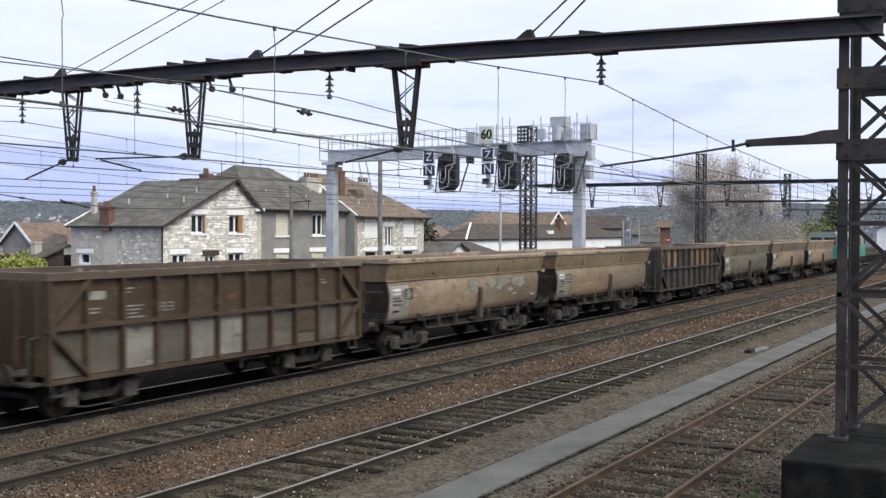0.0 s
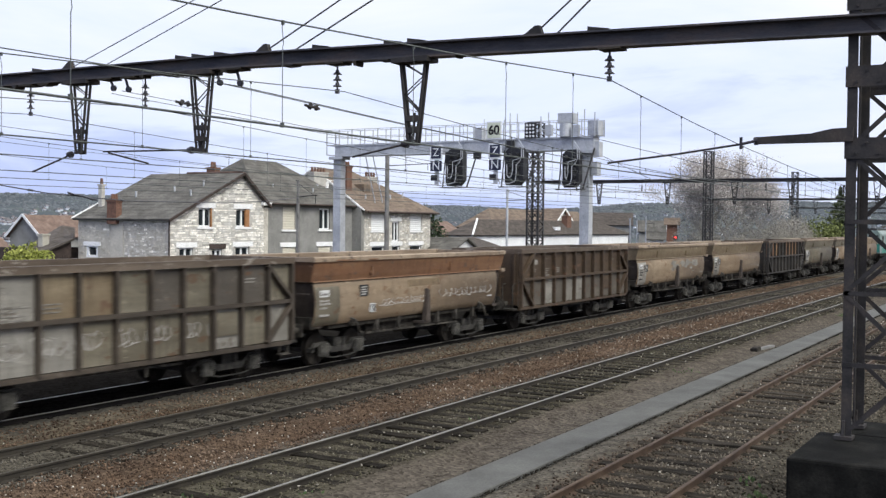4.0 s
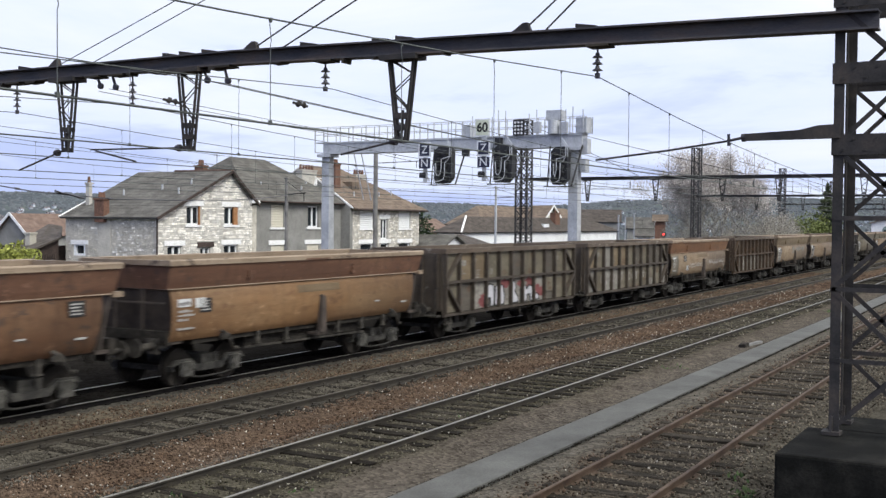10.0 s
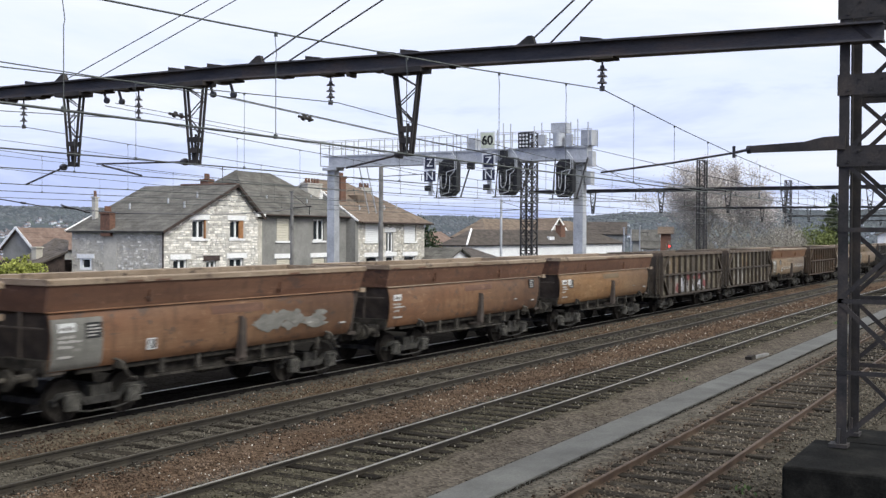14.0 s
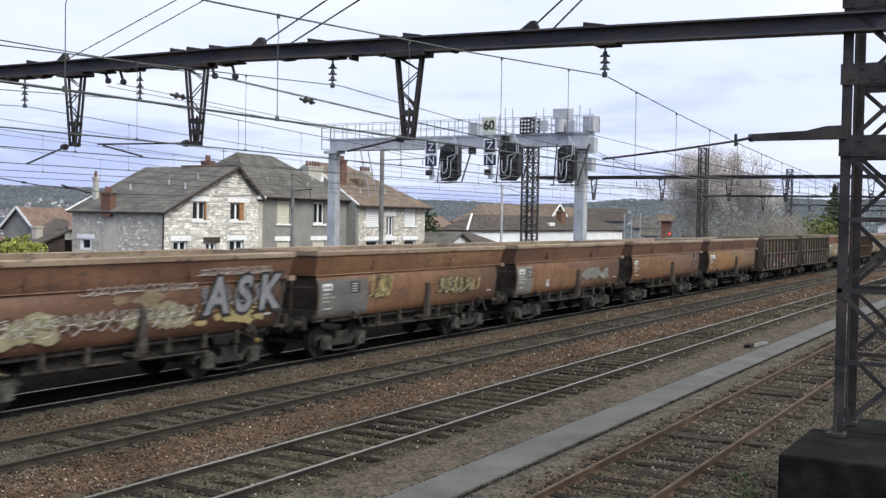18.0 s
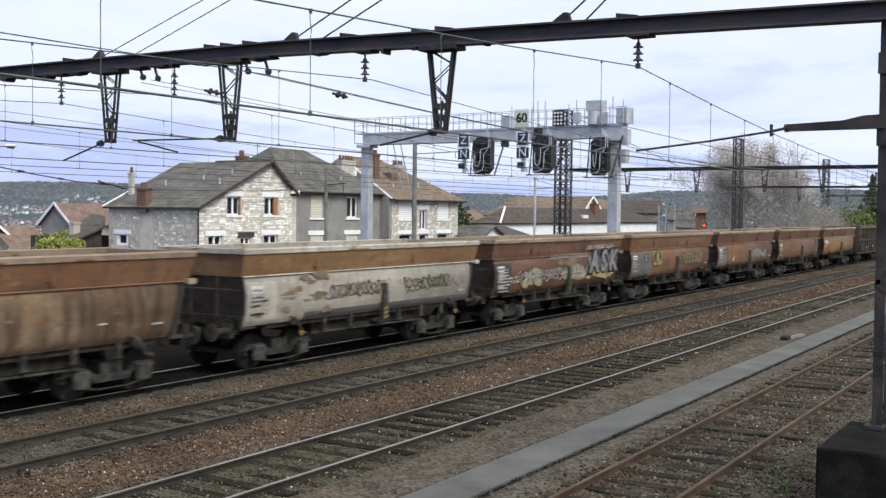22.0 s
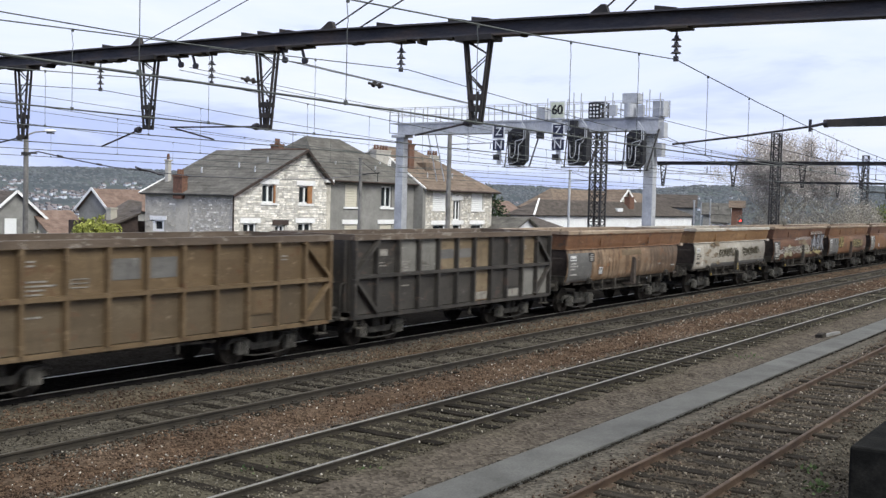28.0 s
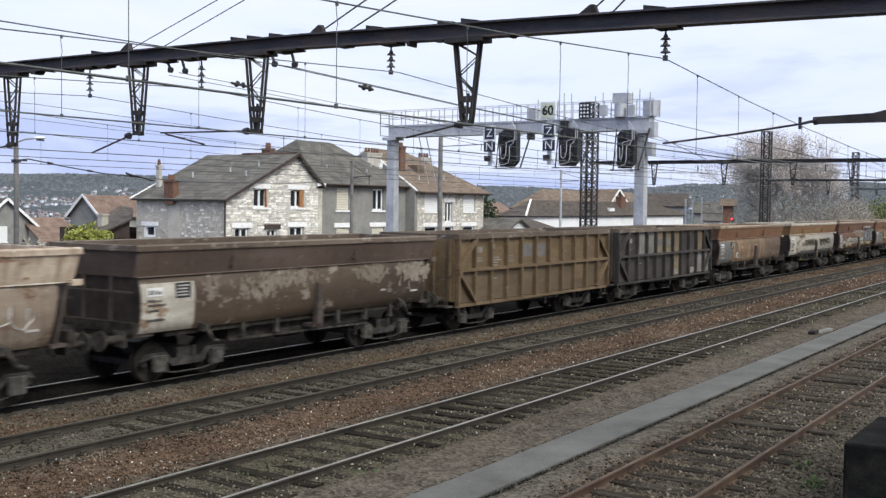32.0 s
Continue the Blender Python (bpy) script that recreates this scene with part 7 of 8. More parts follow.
def shed():
    h = thing("shed", "dark timber shed with a sagging brown roof beside the stone house", "shed")
    part("wall", Bag().prism([(53.4, -0.3), (55.85, -0.3), (55.85, 2.48), (53.4, 1.70)], 64.9, 65.1, 'y').box(53.4, 58.0, 66.0, 70.0, -0.3, 1.9), WOODD, h)
    roof_slab("roof", h, [(53.2, 64.5, 1.76), (55.85, 64.6, 2.61), (60.6, 70.0, 3.38), (59.37, 70.0, 3.56)], 0.12, SHEDROOF, None, 9)
    roof_slab("roof", h, [(50.9, 66.5, 0.95), (53.2, 64.5, 1.76), (59.37, 70.0, 3.56), (59.2, 70.1, 3.5)], 0.12, SHEDROOF, None, 0)
    chimney(h, 54.4, 66.2, 1.9, 2.95, 0.6, 0.5, RENDER_C, 0)
    for i in range(9):
        part("paling", Bag().box(53.5 + i * 0.22, 53.6 + i * 0.22, 64.6, 64.63, 0.2, 1.35), WOODD, h)
    part("fence_rail", Bag().box(53.4, 55.5, 64.64, 64.68, 1.2, 1.3), WOODD, h)


shed()

def hip_house(label, x0, x1, y0, y1, eave, ridge, cut0, cut1, wall, roof):
    """A long building with a hipped roof; cut0, cut1: how far each hip draws in."""
    h = thing("house", label, "house", "houses by the line")
    o, ym = 0.4, (y0 + y1) / 2
    a, b, c, d = (x0 - o, y0 - o, eave), (x1 + o, y0 - o, eave), (x1 + o, y1 + o, eave), (x0 - o, y1 + o, eave)
    r0, r1 = (x0 + cut0, ym, ridge), (x1 - cut1, ym, ridge)
    roof_slab("roof", h, [a, b, r1, r0], 0.15, roof, None, 10)
    roof_slab("roof", h, [b, c, (r1[0], ym + 0.01, ridge), r1], 0.15, roof, None, 0)
    roof_slab("roof", h, [c, d, r0, r1], 0.15, roof, None, 0)
    roof_slab("roof", h, [d, a, r0, (r0[0], ym + 0.01, ridge)], 0.15, roof, None, 8)
    for box in ((x0, x1, y0, y0 + 0.4), (x1 - 0.4, x1, y0 + 0.4, y1), (x0, x0 + 0.4, y0 + 0.4, y1), (x0 + 0.4, x1 - 0.4, y1 - 0.4, y1)):
        part("wall", Bag().box(*box, -0.3, eave - 0.05), wall, h)
    return h


h = hip_house("long low white building with a dark brown hipped roof", 107.5, 158.0, 58.8, 61.8, 2.75, 4.6, 4.2, 9.0, RENDER_W, SHEDROOF)
part("verge", Bag().bar((107.0, 58.35, 2.80), (111.6, 60.25, 4.66), 0.2, 0.12), LINTEL, h)
chimney(h, 136.4, 59.7, 3.0, 5.3, 1.5, 0.8, BRICK, 1)
part("roof_light", Bag().box(131.0, 132.6, 58.9, 59.3, 3.3, 3.75), PLATE_W, h, "small pale roof light")
hip_house("house with a tall orange-brown hipped roof", 127.5, 165.0, 66.6, 71.6, 3.6, 6.2, 3.6, 3.0, RENDER_W, TILE_B)
small_house("pale gabled attic above the long roof", 140.2, 63.2, 4.6, 2.4, 4.8, 6.25, RENDER_C, TILE_B, 0, False, False, LINTEL, 3.6)
small_house("small white gabled garage with a dark roof", 94.0, 56.2, 5.2, 8.0, 1.5, 2.55, RENDER_W, SLATE, 0, False, False)
small_house("low garage with a dark brown roof", 100.8, 57.0, 7.0, 8.0, 1.45, 2.5, RENDER_W, SHEDROOF, 0, True, False)
small_house("orange-roofed cottage behind the hedge", 141.0, 83.5, 6.4, 7.0, 2.4, 4.3, RENDER_C, TILE_R, 0, True, False)
small_house("small grey-brown house at the far end of the yard", 187.5, 73.0, 5.6, 7.0, 4.4, 6.3, RENDER_G, SHEDROOF, 20, False, False)
small_house("dark gabled cottage with a slate roof by the trees", 187.0, 65.2, 4.6, 4.4, 3.3, 4.9, RENDER_G, SLATE, 20, False, False, LINTEL)
small_house("small white hut by the trees", 150.0, 51.6, 1.6, 2.0, 2.4, 3.0, RENDER_W, SLATE, 20, False, False)
small_house("narrow brick house by the trees", 161.6, 53.0, 1.5, 1.6, 4.6, 5.2, BRICK, TILE_B, 18, False, False)
small_house("white lineside hut with a flat brown roof", 232.0, 28.0, 14.0, 6.0, 4.4, 5.2, RENDER_W, TILE_B, 0, True, False)


# ---- trees and bushes ----
BARK = surf("grey_brown_bark", [(0.15, 0.135, 0.12), (0.26, 0.24, 0.22)], 3, 20, 0.95, 0.3)
TWIG = surf("winter_twigs", [(0.31, 0.285, 0.26), (0.45, 0.42, 0.39)], 3, 20, 0.95, 0)
DRYLEAF = surf("dry_pale_leaves", [(0.40, 0.36, 0.325), (0.66, 0.61, 0.57)], 2, 12, 0.95, 0, 0, (1, 1, 1), 'island', 0.4)
SCRUB = surf("grey_winter_scrub", [(0.22, 0.200, 0.165), (0.345, 0.32, 0.27)], 1, 12, 0.95, 0, 0, (1, 1, 1), 'island', 0.4)
GREENL = surf("yellow_green_leaves", [(0.20, 0.225, 0.045), (0.34, 0.35, 0.09)], 1.5, 12, 0.85, 0, 0, (1, 1, 1), 'island', 0.4)
GREENB = surf("olive_green_leaves", [(0.085, 0.105, 0.03), (0.17, 0.19, 0.06)], 1.5, 12, 0.85, 0, 0, (1, 1, 1), 'island', 0.4)
DARKL = surf("dark_evergreen_leaves", [(0.018, 0.032, 0.014), (0.045, 0.062, 0.028)], 1.5, 12, 0.85, 0, 0, (1, 1, 1), 'island', 0.4)


def leaves(name, pts, size, mat, parent, seed):
    """Small single leaves and sprigs, each tilted its own way."""
    rs = np.random.RandomState(seed)
    pts = np.asarray(pts, float)
    n = len(pts)
    a = rs.normal(size=(n, 3))
    b = rs.normal(size=(n, 3))
    a /= np.linalg.norm(a, axis=1)[:, None]
    b -= a * (a * b).sum(1)[:, None]
    b /= np.linalg.norm(b, axis=1)[:, None]
    k = size * rs.uniform(0.5, 1.3, n)[:, None]
    v = np.stack([pts - a * k, pts + b * k * 0.5, pts + a * k, pts - b * k * 0.5], 1).reshape(-1, 3)
    me = bpy.data.meshes.new(name)
    me.from_pydata(v.tolist(), [], np.arange(4 * n).reshape(-1, 4).tolist())
    me.materials.append(mat)
    return tagged(part(name, me, None, parent), kind="stuff")


def grow(bag, twigs, tips, p, d, length, r, depth, rng):
    q = p + d * length
    mid = p.lerp(q, 0.5) + Vector((rng.uniform(-1, 1), rng.uniform(-1, 1), rng.uniform(-0.4, 0.4))) * length * 0.07
    (bag if r > 0.035 else twigs).line([p, mid, q], max(r, 0.019), 6 if r > 0.05 else 3)
    if depth == 0:
        tips += [q, mid]
        return
    for i in range(rng.choice((2, 3, 3))):
        nd = (d + Vector((rng.uniform(-1, 1), rng.uniform(-1, 1), rng.uniform(-0.15, 0.85))) * 0.76).normalized()
        grow(bag, twigs, tips, q if i else mid, nd, length * rng.uniform(0.70, 0.88), r * 0.62, depth - 1, rng)


def bare_tree(x, y, z, h, seed, label, leafy=2, depth=7, mat=None):
    rng = random.Random(seed)
    t = thing("tree", label, "tree", "winter trees", pose(x, y, z))
    bag, tw, tips = Bag(), Bag(), []
    grow(bag, tw, tips, Vector((0, 0, 0)), Vector((0, 0, 1)), h * 0.25, h * 0.0115, depth, rng)
    part("trunk", bag, BARK, t)
    tagged(part("branchwork", tw, TWIG, t), kind="stuff")
    if leafy:
        rs = np.random.RandomState(seed)
        c = np.array([tuple(p) for p in tips])
        c = np.repeat(c, leafy, 0) + rs.normal(size=(len(c) * leafy, 3)) * 0.45
        leaves("crown", c, 0.095, mat or DRYLEAF, t, seed)


def shrub(x, y, z, sx, sy, sz, n, size, mat, seed, label, cat="bush"):
    """A ragged cloud of leaves over stems, thinned by noise so that it keeps gaps."""
    rs = np.random.RandomState(seed)
    t = thing("bush", label, cat, "", pose(x, y, z))
    out_ = []
    while len(out_) < n:
        p = rs.normal(size=3)
        p /= np.linalg.norm(p)
        p *= rs.uniform(0.25, 1.0) ** 0.5
        if p[2] < -0.2:
            continue
        w = 1 + 0.45 * noise.noise((p[0] * 2.2 + seed, p[1] * 2.2, p[2] * 2.2))
        if noise.noise((p[0] * 4 + seed, p[1] * 4, p[2] * 4)) < -0.28:
            continue
        out_.append((p[0] * sx * w, p[1] * sy * w, max(0.0, p[2] * sz * w)))
    st = Bag()
    for i in range(9):
        q = out_[i * 7 % n]
        st.line([(q[0] * 0.12, q[1] * 0.12, -0.1), (q[0] * 0.5, q[1] * 0.5, q[2] * 0.6), q], 0.04, 5)
    part("stems", st, BARK, t)
    leaves("foliage", out_, size, mat, t, seed)


bare_tree(130.4, 37.9, -0.3, 13.6, 11, "tall tree with a thin crown of dry leaves", 6)
bare_tree(131.8, 35.4, -0.3, 13.8, 12, "spreading pale tree with dry leaves beside the yard", 6)
bare_tree(133, 37.6, -0.3, 12.4, 15, "bare tree between two pale trees", 7)
bare_tree(132, 38.0, -0.3, 13.2, 31, "pale tree with dry leaves among its neighbours", 5)
bare_tree(134, 32.8, -0.3, 10.8, 13, "smaller pale tree beside the yard", 7)
for i, (x, y, s, hgt) in enumerate(((130.5, 39.4, 3.0, 6.2), (132, 36, 4.4, 6.6), (136, 32.5, 4.2, 6.0), (143, 31, 4.4, 5.4), (150, 33, 5, 5.4), (160, 34, 5, 5.0))):
    shrub(x, y, -0.3, s, s, hgt, 20000, 0.07, SCRUB, 30 + i, "grey leafless scrub along the yard")
shrub(150, 27.2, 0, 3.2, 2.6, 5.4, 4200, 0.2, GREENB, 41, "yellow-green leafy bush by the line")
shrub(162, 31.5, 0, 3.2, 3.2, 6.2, 2600, 0.2, GREENB, 42, "tall green bush by the line")
shrub(97.5, 58.5, -0.3, 2.4, 2.6, 5.2, 3200, 0.2, DARKL, 43, "dark evergreen shrub at the corner of the stone house")
shrub(101.5, 60.0, -0.3, 1.8, 2.0, 3.6, 1600, 0.2, DARKL, 44, "dark evergreen shrub by a garden wall")
shrub(48.2, 60.3, -0.3, 1.9, 1.6, 2.7, 6000, 0.13, GREENL, 45, "bright yellow-green garden shrub")
shrub(45.6, 63.0, -0.3, 1.8, 1.6, 1.6, 900, 0.16, SCRUB, 46, "dry brown garden shrub")


CONIF = surf("olive_conifer_needles", [(0.035, 0.050, 0.022), (0.085, 0.10, 0.042)], 1.5, 12, 0.85, 0, 0, (1, 1, 1), 'island', 0.4)


def conifer(x, y, h, seed):
    t = thing("tree", "narrow dark conifer behind the yard", "tree", "", pose(x, y, -0.3))
    part("trunk", Bag().tube((0, 0, 0), (0, 0, h), 0.22, 8, 0.03), BARK, t)
    rs = np.random.RandomState(seed)
    z = rs.uniform(0.05, 1.0, 6000) ** 1.4
    r = (1 - z) * h * 0.40 * rs.uniform(0.25, 1.0, 6000) ** 0.5 * (0.75 + 0.35 * np.sin(z * 60))
    a = rs.uniform(0, 2 * math.pi, 6000)
    leaves("needles", np.stack([r * np.cos(a), r * np.sin(a), z * h], 1), 0.24, CONIF, t, seed)


conifer(158, 27.6, 10.0, 5)

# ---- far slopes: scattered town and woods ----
# walls, roofs and woods carry the haze of distance in their colours
FARW = surf("hazed_house_walls", [(0.34, 0.36, 0.40), (0.60, 0.62, 0.66)], 0.02, 1, 0.9, 0, 0, (1, 1, 1), 'island', 0.4, False)
FARR = surf("hazed_house_roofs", [(0.110, 0.105, 0.112), (0.185, 0.160, 0.158)], 0.02, 1, 0.9, 0, 0, (1, 1, 1), 'island', 0.35, False)
FARTREE = surf("hazed_winter_woods", [(0.076, 0.087, 0.098), (0.104, 0.113, 0.120)], 0.01, 1, 0.95, 0, 0, (1, 1, 1), 'island', 0.22, False)


def far_town():
    rng = random.Random(9)
    t = thing("distant_town", "small pale houses scattered over the far hillside", "town", kind="stuff")
    w, r = Bag(), Bag()
    n = 0
    while n < 1500:
        left = n % 5
        d = rng.triangular(980, 1520, 1220) if left else rng.uniform(600, 1500)
        a = radians(rng.uniform(46, 64) if left else rng.uniform(8, 46))
        x, y = d * math.cos(a), d * math.sin(a)
        if left and noise.noise((x / 120, y / 120, 2)) < -0.2:
            continue
        n += 1
        z = lift(x, y) - 0.5
        s, q, h = rng.uniform(0.9, 2.6), rng.uniform(1.2, 2.4), rng.uniform(1.4, 3.4)
        w.box(x - s, x + s, y - q, y + q, z - 0.8, z + h)
        r.prism([(y - q - 0.4, z + h), (y + q + 0.4, z + h), (y, z + h + 1.7)], x - s - 0.3, x + s + 0.3)
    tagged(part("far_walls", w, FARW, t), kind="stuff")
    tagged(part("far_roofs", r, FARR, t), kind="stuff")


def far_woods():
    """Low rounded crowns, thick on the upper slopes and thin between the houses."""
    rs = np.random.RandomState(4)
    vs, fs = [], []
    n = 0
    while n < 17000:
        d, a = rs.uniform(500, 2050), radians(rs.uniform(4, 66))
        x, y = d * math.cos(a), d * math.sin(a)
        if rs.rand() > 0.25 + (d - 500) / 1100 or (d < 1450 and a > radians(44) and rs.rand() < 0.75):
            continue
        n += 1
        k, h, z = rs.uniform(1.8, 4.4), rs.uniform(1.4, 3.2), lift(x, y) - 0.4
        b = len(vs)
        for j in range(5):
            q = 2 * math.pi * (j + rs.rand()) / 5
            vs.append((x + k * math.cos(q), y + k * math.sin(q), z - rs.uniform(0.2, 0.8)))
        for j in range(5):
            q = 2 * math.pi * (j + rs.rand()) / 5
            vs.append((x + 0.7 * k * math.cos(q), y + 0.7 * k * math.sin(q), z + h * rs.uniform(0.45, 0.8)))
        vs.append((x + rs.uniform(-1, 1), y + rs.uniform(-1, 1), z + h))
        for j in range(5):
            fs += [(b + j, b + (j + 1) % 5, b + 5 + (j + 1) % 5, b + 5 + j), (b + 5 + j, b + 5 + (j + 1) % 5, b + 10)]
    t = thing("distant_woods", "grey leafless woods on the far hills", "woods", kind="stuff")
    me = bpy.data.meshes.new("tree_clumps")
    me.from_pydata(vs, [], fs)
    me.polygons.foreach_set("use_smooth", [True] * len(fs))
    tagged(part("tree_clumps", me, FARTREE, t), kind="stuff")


far_town()
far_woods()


# ---- the locomotive at the head of the train ----
TEAL = surf("teal_locomotive_paint", [(0.03, 0.16, 0.13), (0.05, 0.24, 0.19)], 1, 20, 0.45, 0.02)
LOCOW = surf("grey_green_locomotive_paint", [(0.15, 0.20, 0.18), (0.22, 0.27, 0.25)], 1, 20, 0.45, 0.02)


def locomotive(left):
    w = thing("locomotive", "teal and grey-green electric locomotive hauling the wagons", "locomotive")
    half = 8.6
    s0 = left + half * SIZE
    TRAIN.append((w, s0))
    prof = [(-1.45, 1.05), (1.45, 1.05), (1.45, 2.2), (1.42, 3.3), (1.1, 3.75), (-1.1, 3.75), (-1.42, 3.3), (-1.45, 2.2)]
    part("body", Bag().loft([[(-half, a * 0.9, b) for a, b in prof], [(-half + 0.5, a, b) for a, b in prof], [(half - 0.5, a, b) for a, b in prof], [(half, a * 0.9, b) for a, b in prof]]), LOCOW, w)
    part("side_band", Bag().box(-half + 0.55, half - 0.55, -1.465, -1.45, 1.1, 2.15), TEAL, w, "teal lower band")
    part("front_band", Bag().box(-half - 0.03, -half, -1.25, 1.25, 1.2, 2.3), TEAL, w)
    for x0 in (-half + 0.7, half - 1.6):
        part("cab_window", Bag().box(x0, x0 + 0.9, -1.462, -1.43, 2.35, 3.1), GLASS, w)
    for y in (-0.62, 0.62):
        part("windscreen", Bag().box(-half - 0.04, -half + 0.02, y - 0.5, y + 0.5, 2.45, 3.2), GLASS, w)
    for k in range(5):
        part("grille", Bag().box(-4.6 + k * 1.9, -3.2 + k * 1.9, -1.475, -1.44, 2.3, 3.0), BOGIE, w)
    part("roof_gear", Bag().box(-6, 6, -0.6, 0.6, 3.751, 4.0), IRON_FAR, w)
    part("pantograph", Bag().bar((-5.5, 0, 4.0), (-4.2, 0, 4.6), 0.08, 0.08).bar((-4.2, 0, 4.6), (-5.4, 0, 5.06), 0.06, 0.06).box(-5.5, -5.3, -0.8, 0.8, 5.04, 5.09), IRON_FAR, w)
    part("underframe", Bag().box(-half + 0.3, half - 0.3, -1.3, 1.3, 0.7, 1.049), UNDER, w)
    running_gear(w, (-5.2, 5.2), s0)
    ends(w, half)


locomotive(104.4)

# ---- small lineside things ----
lump = thing("broken_post", "grey broken concrete post with a black foot lying by the path", "debris", "", pose(37.4, 8.95, -0.20, 0, 0, -6))
part("shaft", Bag().prism([(-0.10, 0), (0.10, 0), (0.09, 0.10), (-0.08, 0.11)], -0.66, 0.85), surf("pale_old_concrete", [(0.12, 0.118, 0.11), (0.18, 0.176, 0.165)], 2, 20, 0.9, 0.2), lump)
part("foot", Bag().loft([[(-0.98, -0.12, 0), (-0.98, 0.10, 0), (-0.98, 0.12, 0.12), (-0.98, -0.10, 0.15)], [(-0.665, -0.16, 0), (-0.665, 0.15, 0), (-0.665, 0.13, 0.17), (-0.665, -0.13, 0.19)]]), UNDER, lump, "black broken foot")
RED = glow("red_lamp", (1.0, 0.05, 0.04), 3.0)
sg = thing("dwarf_signal", "small lineside signal showing a red light", "signal")
part("post", Bag().tube((150, 48.6, -0.3), (150, 48.6, 2.1), 0.08, 8).box(149.8, 150.2, 48.35, 48.85, 2.05, 2.75), HEAD, sg)
part("lens", Bag().tube((149.8, 48.6, 2.4), (149.68, 48.6, 2.4), 0.17, 12), RED, sg, "glowing red lens")


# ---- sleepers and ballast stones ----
# sleepers below the train, their shade put into the colour
SLEEPER_SHADE = surf("shade_black_sleeper", [(0.009, 0.008, 0.007), (0.018, 0.016, 0.013)], 2.5, 30, 0.95, 0.4)


def sleepers():
    me = Bag().prism([(-0.13, -0.27), (0.13, -0.27), (0.13, -0.165), (0.115, -0.15), (-0.115, -0.15), (-0.13, -0.165)], -1.16, 1.16, 'y').mesh("sleeper")
    me.materials.append(SLEEPER)
    worn = me.copy()
    worn.materials.clear()
    worn.materials.append(SLEEPER_GREY)
    chair = Bag().box(-0.09, 0.09, -0.17, 0.17, -0.15, -0.128).box(-0.06, 0.06, -0.12, -0.08, -0.128, -0.09).box(-0.06, 0.06, 0.08, 0.12, -0.128, -0.09)
    rng = random.Random(12)
    for name, (yc, web, head) in TRACKS.items():
        owner = thing("track_bed", "row of dark wooden sleepers carrying two rails", "track", "tracks of the yard", kind="structure")
        far, chairs = Bag(), Bag()
        n = 0
        step = 0.62 if name != "siding" else 0.68
        x = 4.0
        while x < 170:
            yy, rz = yc + rng.uniform(-0.06, 0.06), rng.uniform(-1.5, 1.5)
            drop = {'siding': 0.050, 'loop': 0.052, 'main': 0.002}.get(name, 0.0) + rng.uniform(-0.032, 0.010)
            if n < 100 and name != "train":
                part("sleeper", worn if name == "siding" else me, None, owner, at=pose(x, yy, drop, 0, 0, rz))
            else:
                far.box(x - 0.13, x + 0.13, yy - 1.16, yy + 1.16, -0.27, -0.15 + drop)
            if x < 60 and name in ('main', 'train'):
                for s in (-1, 1):
                    k = len(chairs.v)
                    chairs.v += [(x + a, yc + s * 0.7525 + b, c) for a, b, c in chair.v]
                    chairs.f += [tuple(i + k for i in f) for f in chair.f]
            n += 1
            x += step + rng.uniform(-0.03, 0.03)
        tagged(part("sleeper_run", far, SLEEPER_SHADE if name == "train" else SLEEPER, owner), kind="stuff")
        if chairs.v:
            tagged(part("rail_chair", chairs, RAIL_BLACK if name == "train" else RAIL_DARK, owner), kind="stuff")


sleepers()

ST_GREY = surf("grey_ballast_stone", [(0.050, 0.042, 0.032), (0.090, 0.076, 0.058), (0.150, 0.130, 0.102)], 0.8, 6, 0.95, 0.1, 0, (1, 1, 1), 'island', 0.7, False)
ST_RED = surf("red_brown_ballast_stone", [(0.050, 0.034, 0.025), (0.088, 0.064, 0.047), (0.130, 0.100, 0.076)], 0.8, 6, 0.95, 0.1, 0, (1, 1, 1), 'island', 0.6, False)
ST_RUST = surf("rusty_ballast_stone", [(0.056, 0.039, 0.029), (0.096, 0.063, 0.042), (0.145, 0.105, 0.076)], 0.5, 6, 0.95, 0.1, 0, (1, 1, 1), 'island', 0.6, False)
ST_MOSS = surf("mossy_ballast_stone", [(0.050, 0.045, 0.029), (0.086, 0.077, 0.055), (0.135, 0.121, 0.094)], 0.5, 6, 0.95, 0.1, 0, (1, 1, 1), 'island', 0.6, False)
ST_DARK = surf("oily_ballast_stone", [(0.044, 0.039, 0.030), (0.080, 0.071, 0.056), (0.125, 0.112, 0.091)], 0.8, 6, 0.95, 0.1, 0, (1, 1, 1), 'island', 0.5, False)
ST_PALE = surf("pale_chipping", [(0.32, 0.29, 0.24), (0.46, 0.42, 0.36)], 0.8, 6, 0.95, 0.1, 0, (1, 1, 1), 'island', 0.4, False)
for m_ in (ST_GREY, ST_RED, ST_RUST, ST_MOSS, ST_DARK, SLEEPER, SLEEPER_GREY):
    m_.node_tree.nodes["Principled BSDF"].inputs["Specular IOR Level"].default_value = 0.05


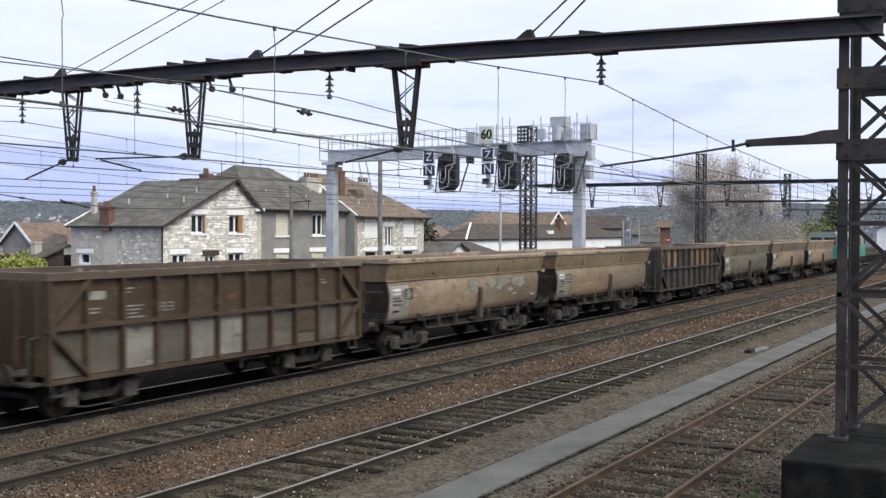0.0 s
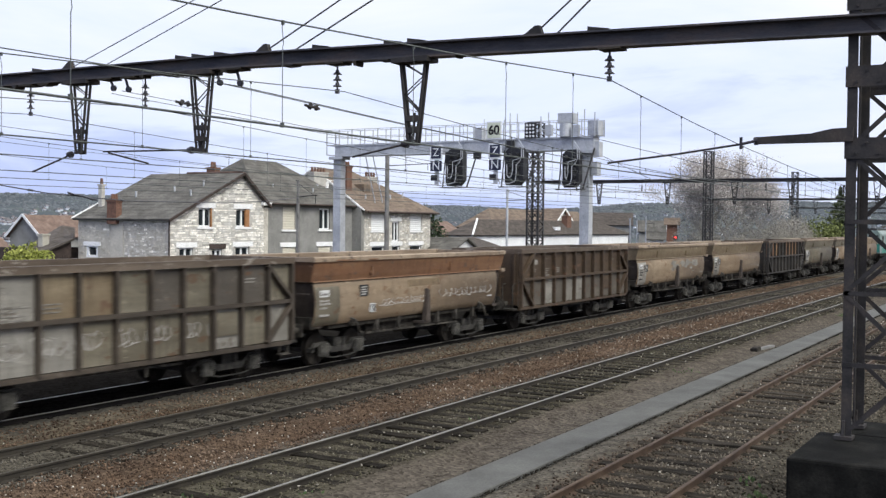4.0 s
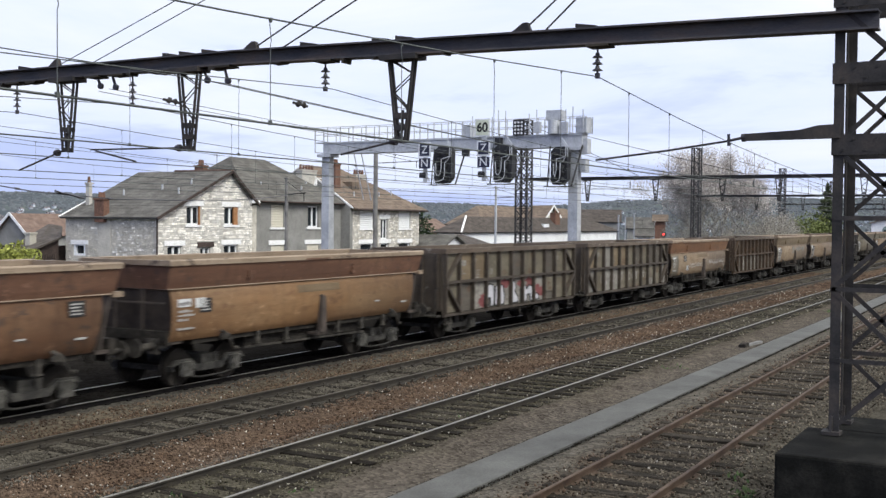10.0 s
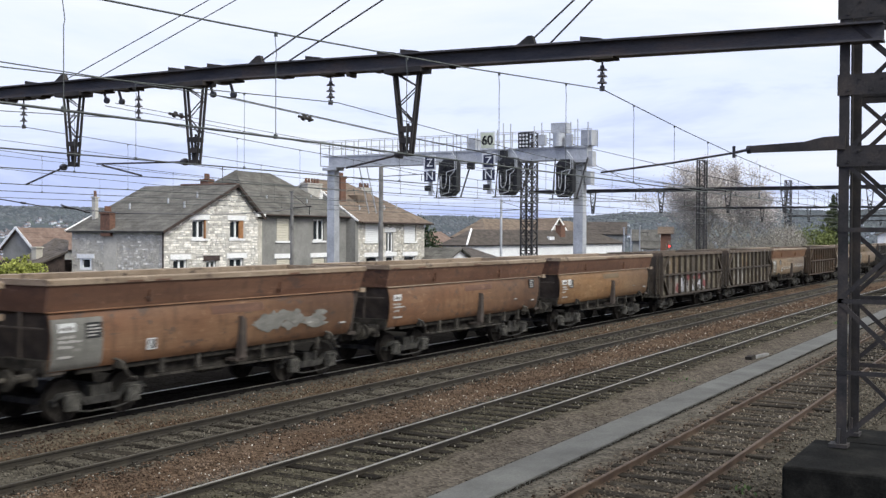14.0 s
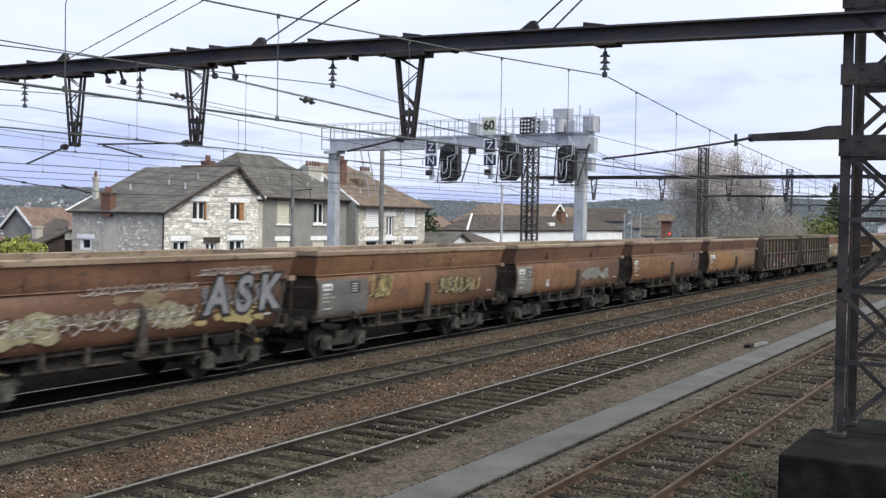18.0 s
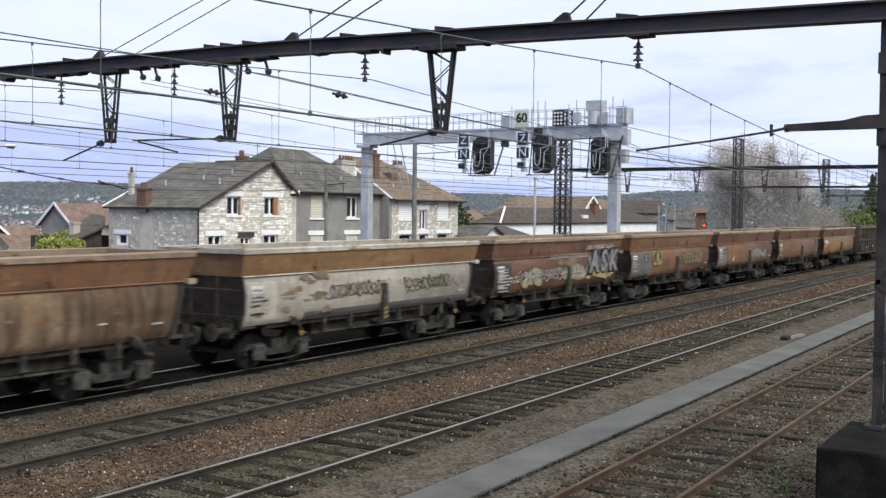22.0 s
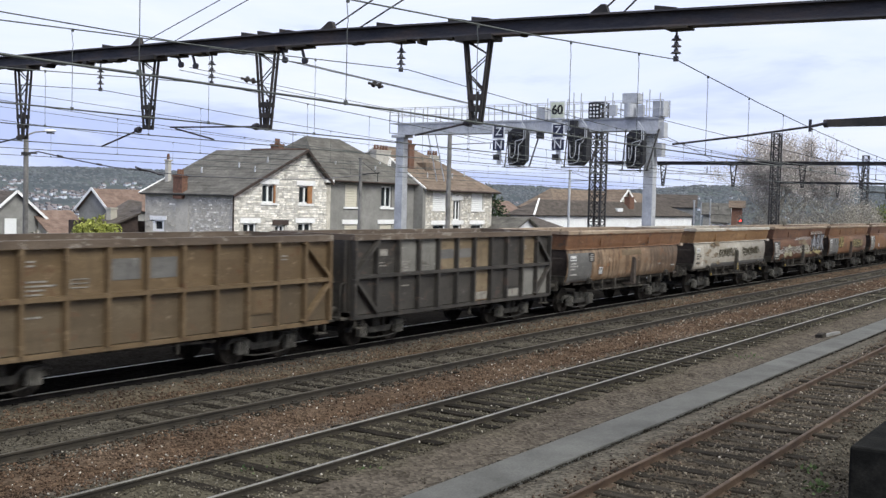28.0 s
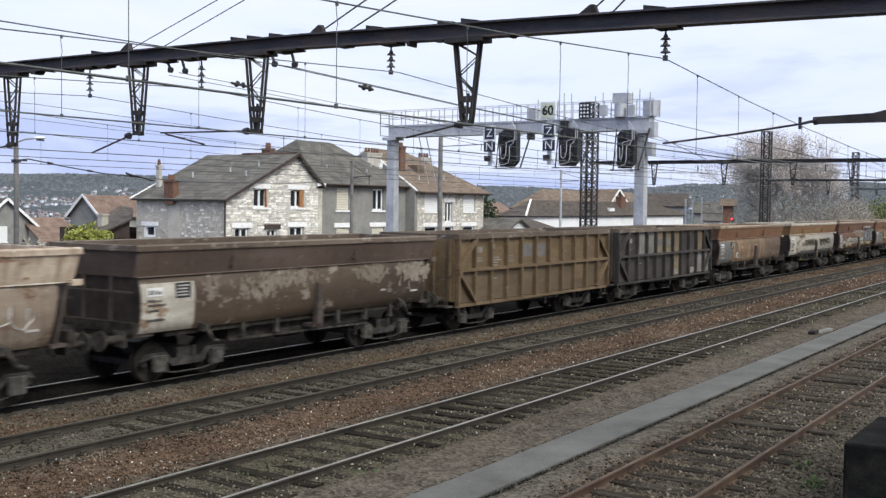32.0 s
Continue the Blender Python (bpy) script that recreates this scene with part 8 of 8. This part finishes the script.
def stones(name, spans, n, size, mat, seed, x0=5.5, x1=75.0, z=-0.2, power=1.7):
    """Broken stones as squashed, turned octahedra, thicker towards the near end."""
    rs = np.random.RandomState(seed)
    w = np.array([b - a for a, b in spans], float)
    pick = rs.choice(len(spans), n, p=w / w.sum())
    y = np.array([spans[i][0] for i in pick]) + rs.uniform(0, 1, n) * w[pick]
    x = x0 + (x1 - x0) * rs.uniform(0, 1, n) ** power
    base = np.array([[1, 0, 0], [0, 1, 0], [-1, 0, 0], [0, -1, 0], [0, 0, 1], [0, 0, -1]], float)
    s = rs.uniform(size[0], size[1], (n, 1, 1)) * (1 + np.clip(x - 20, 0, 60) / 70)[:, None, None]
    v = base[None] * rs.uniform(0.6, 1.2, (n, 6, 1)) + rs.normal(size=(n, 6, 3)) * 0.16
    v = v * np.array([1, 1, 0.7]) * s
    q = rs.normal(size=(n, 4))
    q /= np.linalg.norm(q, axis=1)[:, None]
    a, b, c, d = q.T
    R = np.stack([np.stack([1 - 2 * (c * c + d * d), 2 * (b * c - a * d), 2 * (b * d + a * c)], 1),
                  np.stack([2 * (b * c + a * d), 1 - 2 * (b * b + d * d), 2 * (c * d - a * b)], 1),
                  np.stack([2 * (b * d - a * c), 2 * (c * d + a * b), 1 - 2 * (b * b + c * c)], 1)], 1)
    v = np.einsum('nij,nkj->nki', R, v) + np.stack([x, y, z + np.array([bed(k) for k in y]) + rs.uniform(-0.01, 0.025, n)], 1)[:, None, :]
    f = np.array([(0, 1, 4), (1, 2, 4), (2, 3, 4), (3, 0, 4), (1, 0, 5), (2, 1, 5), (3, 2, 5), (0, 3, 5)])
    faces = (f[None] + (np.arange(n) * 6)[:, None, None]).reshape(-1, 3)
    me = bpy.data.meshes.new(name)
    me.vertices.add(n * 6)
    me.vertices.foreach_set("co", v.reshape(-1).astype(np.float32))
    me.loops.add(n * 24)
    me.loops.foreach_set("vertex_index", faces.reshape(-1).astype(np.int32))
    me.polygons.add(n * 8)
    me.polygons.foreach_set("loop_start", (np.arange(n * 8) * 3).astype(np.int32))
    me.update(calc_edges=True)
    me.materials.append(mat)
    return me


def ballast(label, me):
    return tagged(part("ballast", me, None), label, "ballast", kind="stuff")


ballast("loose grey and brown ballast stones round the siding", stones("ballast", [(3.4, 6.9)], 30000, (0.016, 0.040), ST_GREY, 1))
ballast("red-brown stones scattered along the siding rails", stones("ballast", [(4.6, 5.5), (6.2, 7.25), (6.5, 7.1)], 7000, (0.014, 0.036), ST_RED, 7))
ballast("mossy fine stones in the loop track", stones("ballast", [(9.85, 12.3)], 16000, (0.014, 0.034), ST_MOSS, 8, 6.0, 80.0))
ballast("few loose stones on the trodden earth beside the path", stones("ballast", [(8.62, 9.9), (6.9, 7.7)], 2600, (0.008, 0.022), ST_GREY, 9))
ballast("rust-stained ballast stones between the running lines", stones("ballast", [(12.2, 14.5), (16.0, 17.85)], 40000, (0.015, 0.036), ST_RUST, 2, 7.0, 95.0))
ballast("dull oily ballast stones in the main track", stones("ballast", [(14.0, 16.4)], 17000, (0.016, 0.036), ST_DARK, 3, 7.0, 90.0))
ballast("scattered pale stone chips on the ballast", stones("ballast", [(4.6, 7.0), (9.9, 14.4), (12.2, 14.4), (16.2, 17.8)], 1500, (0.012, 0.027), ST_PALE, 4, 7.0, 70.0, -0.17))
ballast("dark grit in the joint along the edges of the path", stones("ballast", [(7.665, 7.735), (8.565, 8.62)], 8000, (0.008, 0.020), SLEEPER, 5, 6.0, 70.0, -0.165))


def tufts():
    rs = np.random.RandomState(6)
    t = thing("weeds", "small green weeds growing in the ballast", "weeds", kind="stuff")
    pts = []
    for x, y, r, n in ((16.6, 4.1, 0.16, 110), (17.6, 4.4, 0.2, 30), (54, 9.15, 0.4, 160), (24, 12.3, 0.25, 60), (13, 9.9, 0.2, 40), (20, 10.9, 0.2, 40), (30, 9.4, 0.3, 60), (12, 11.2, 0.3, 60), (44, 6.9, 0.4, 90)):
        for _ in range(n):
            pts.append((x + rs.normal() * r, y + rs.normal() * r * 0.6, -0.2 + abs(rs.normal()) * 0.05))
    leaves("weed_leaves", pts, 0.045, surf("weed_green", [(0.05, 0.085, 0.03), (0.09, 0.13, 0.05)], 3, 12, 0.9, 0, 0, (1, 1, 1), 'island', 0.3), t, 6)


tufts()


motions()
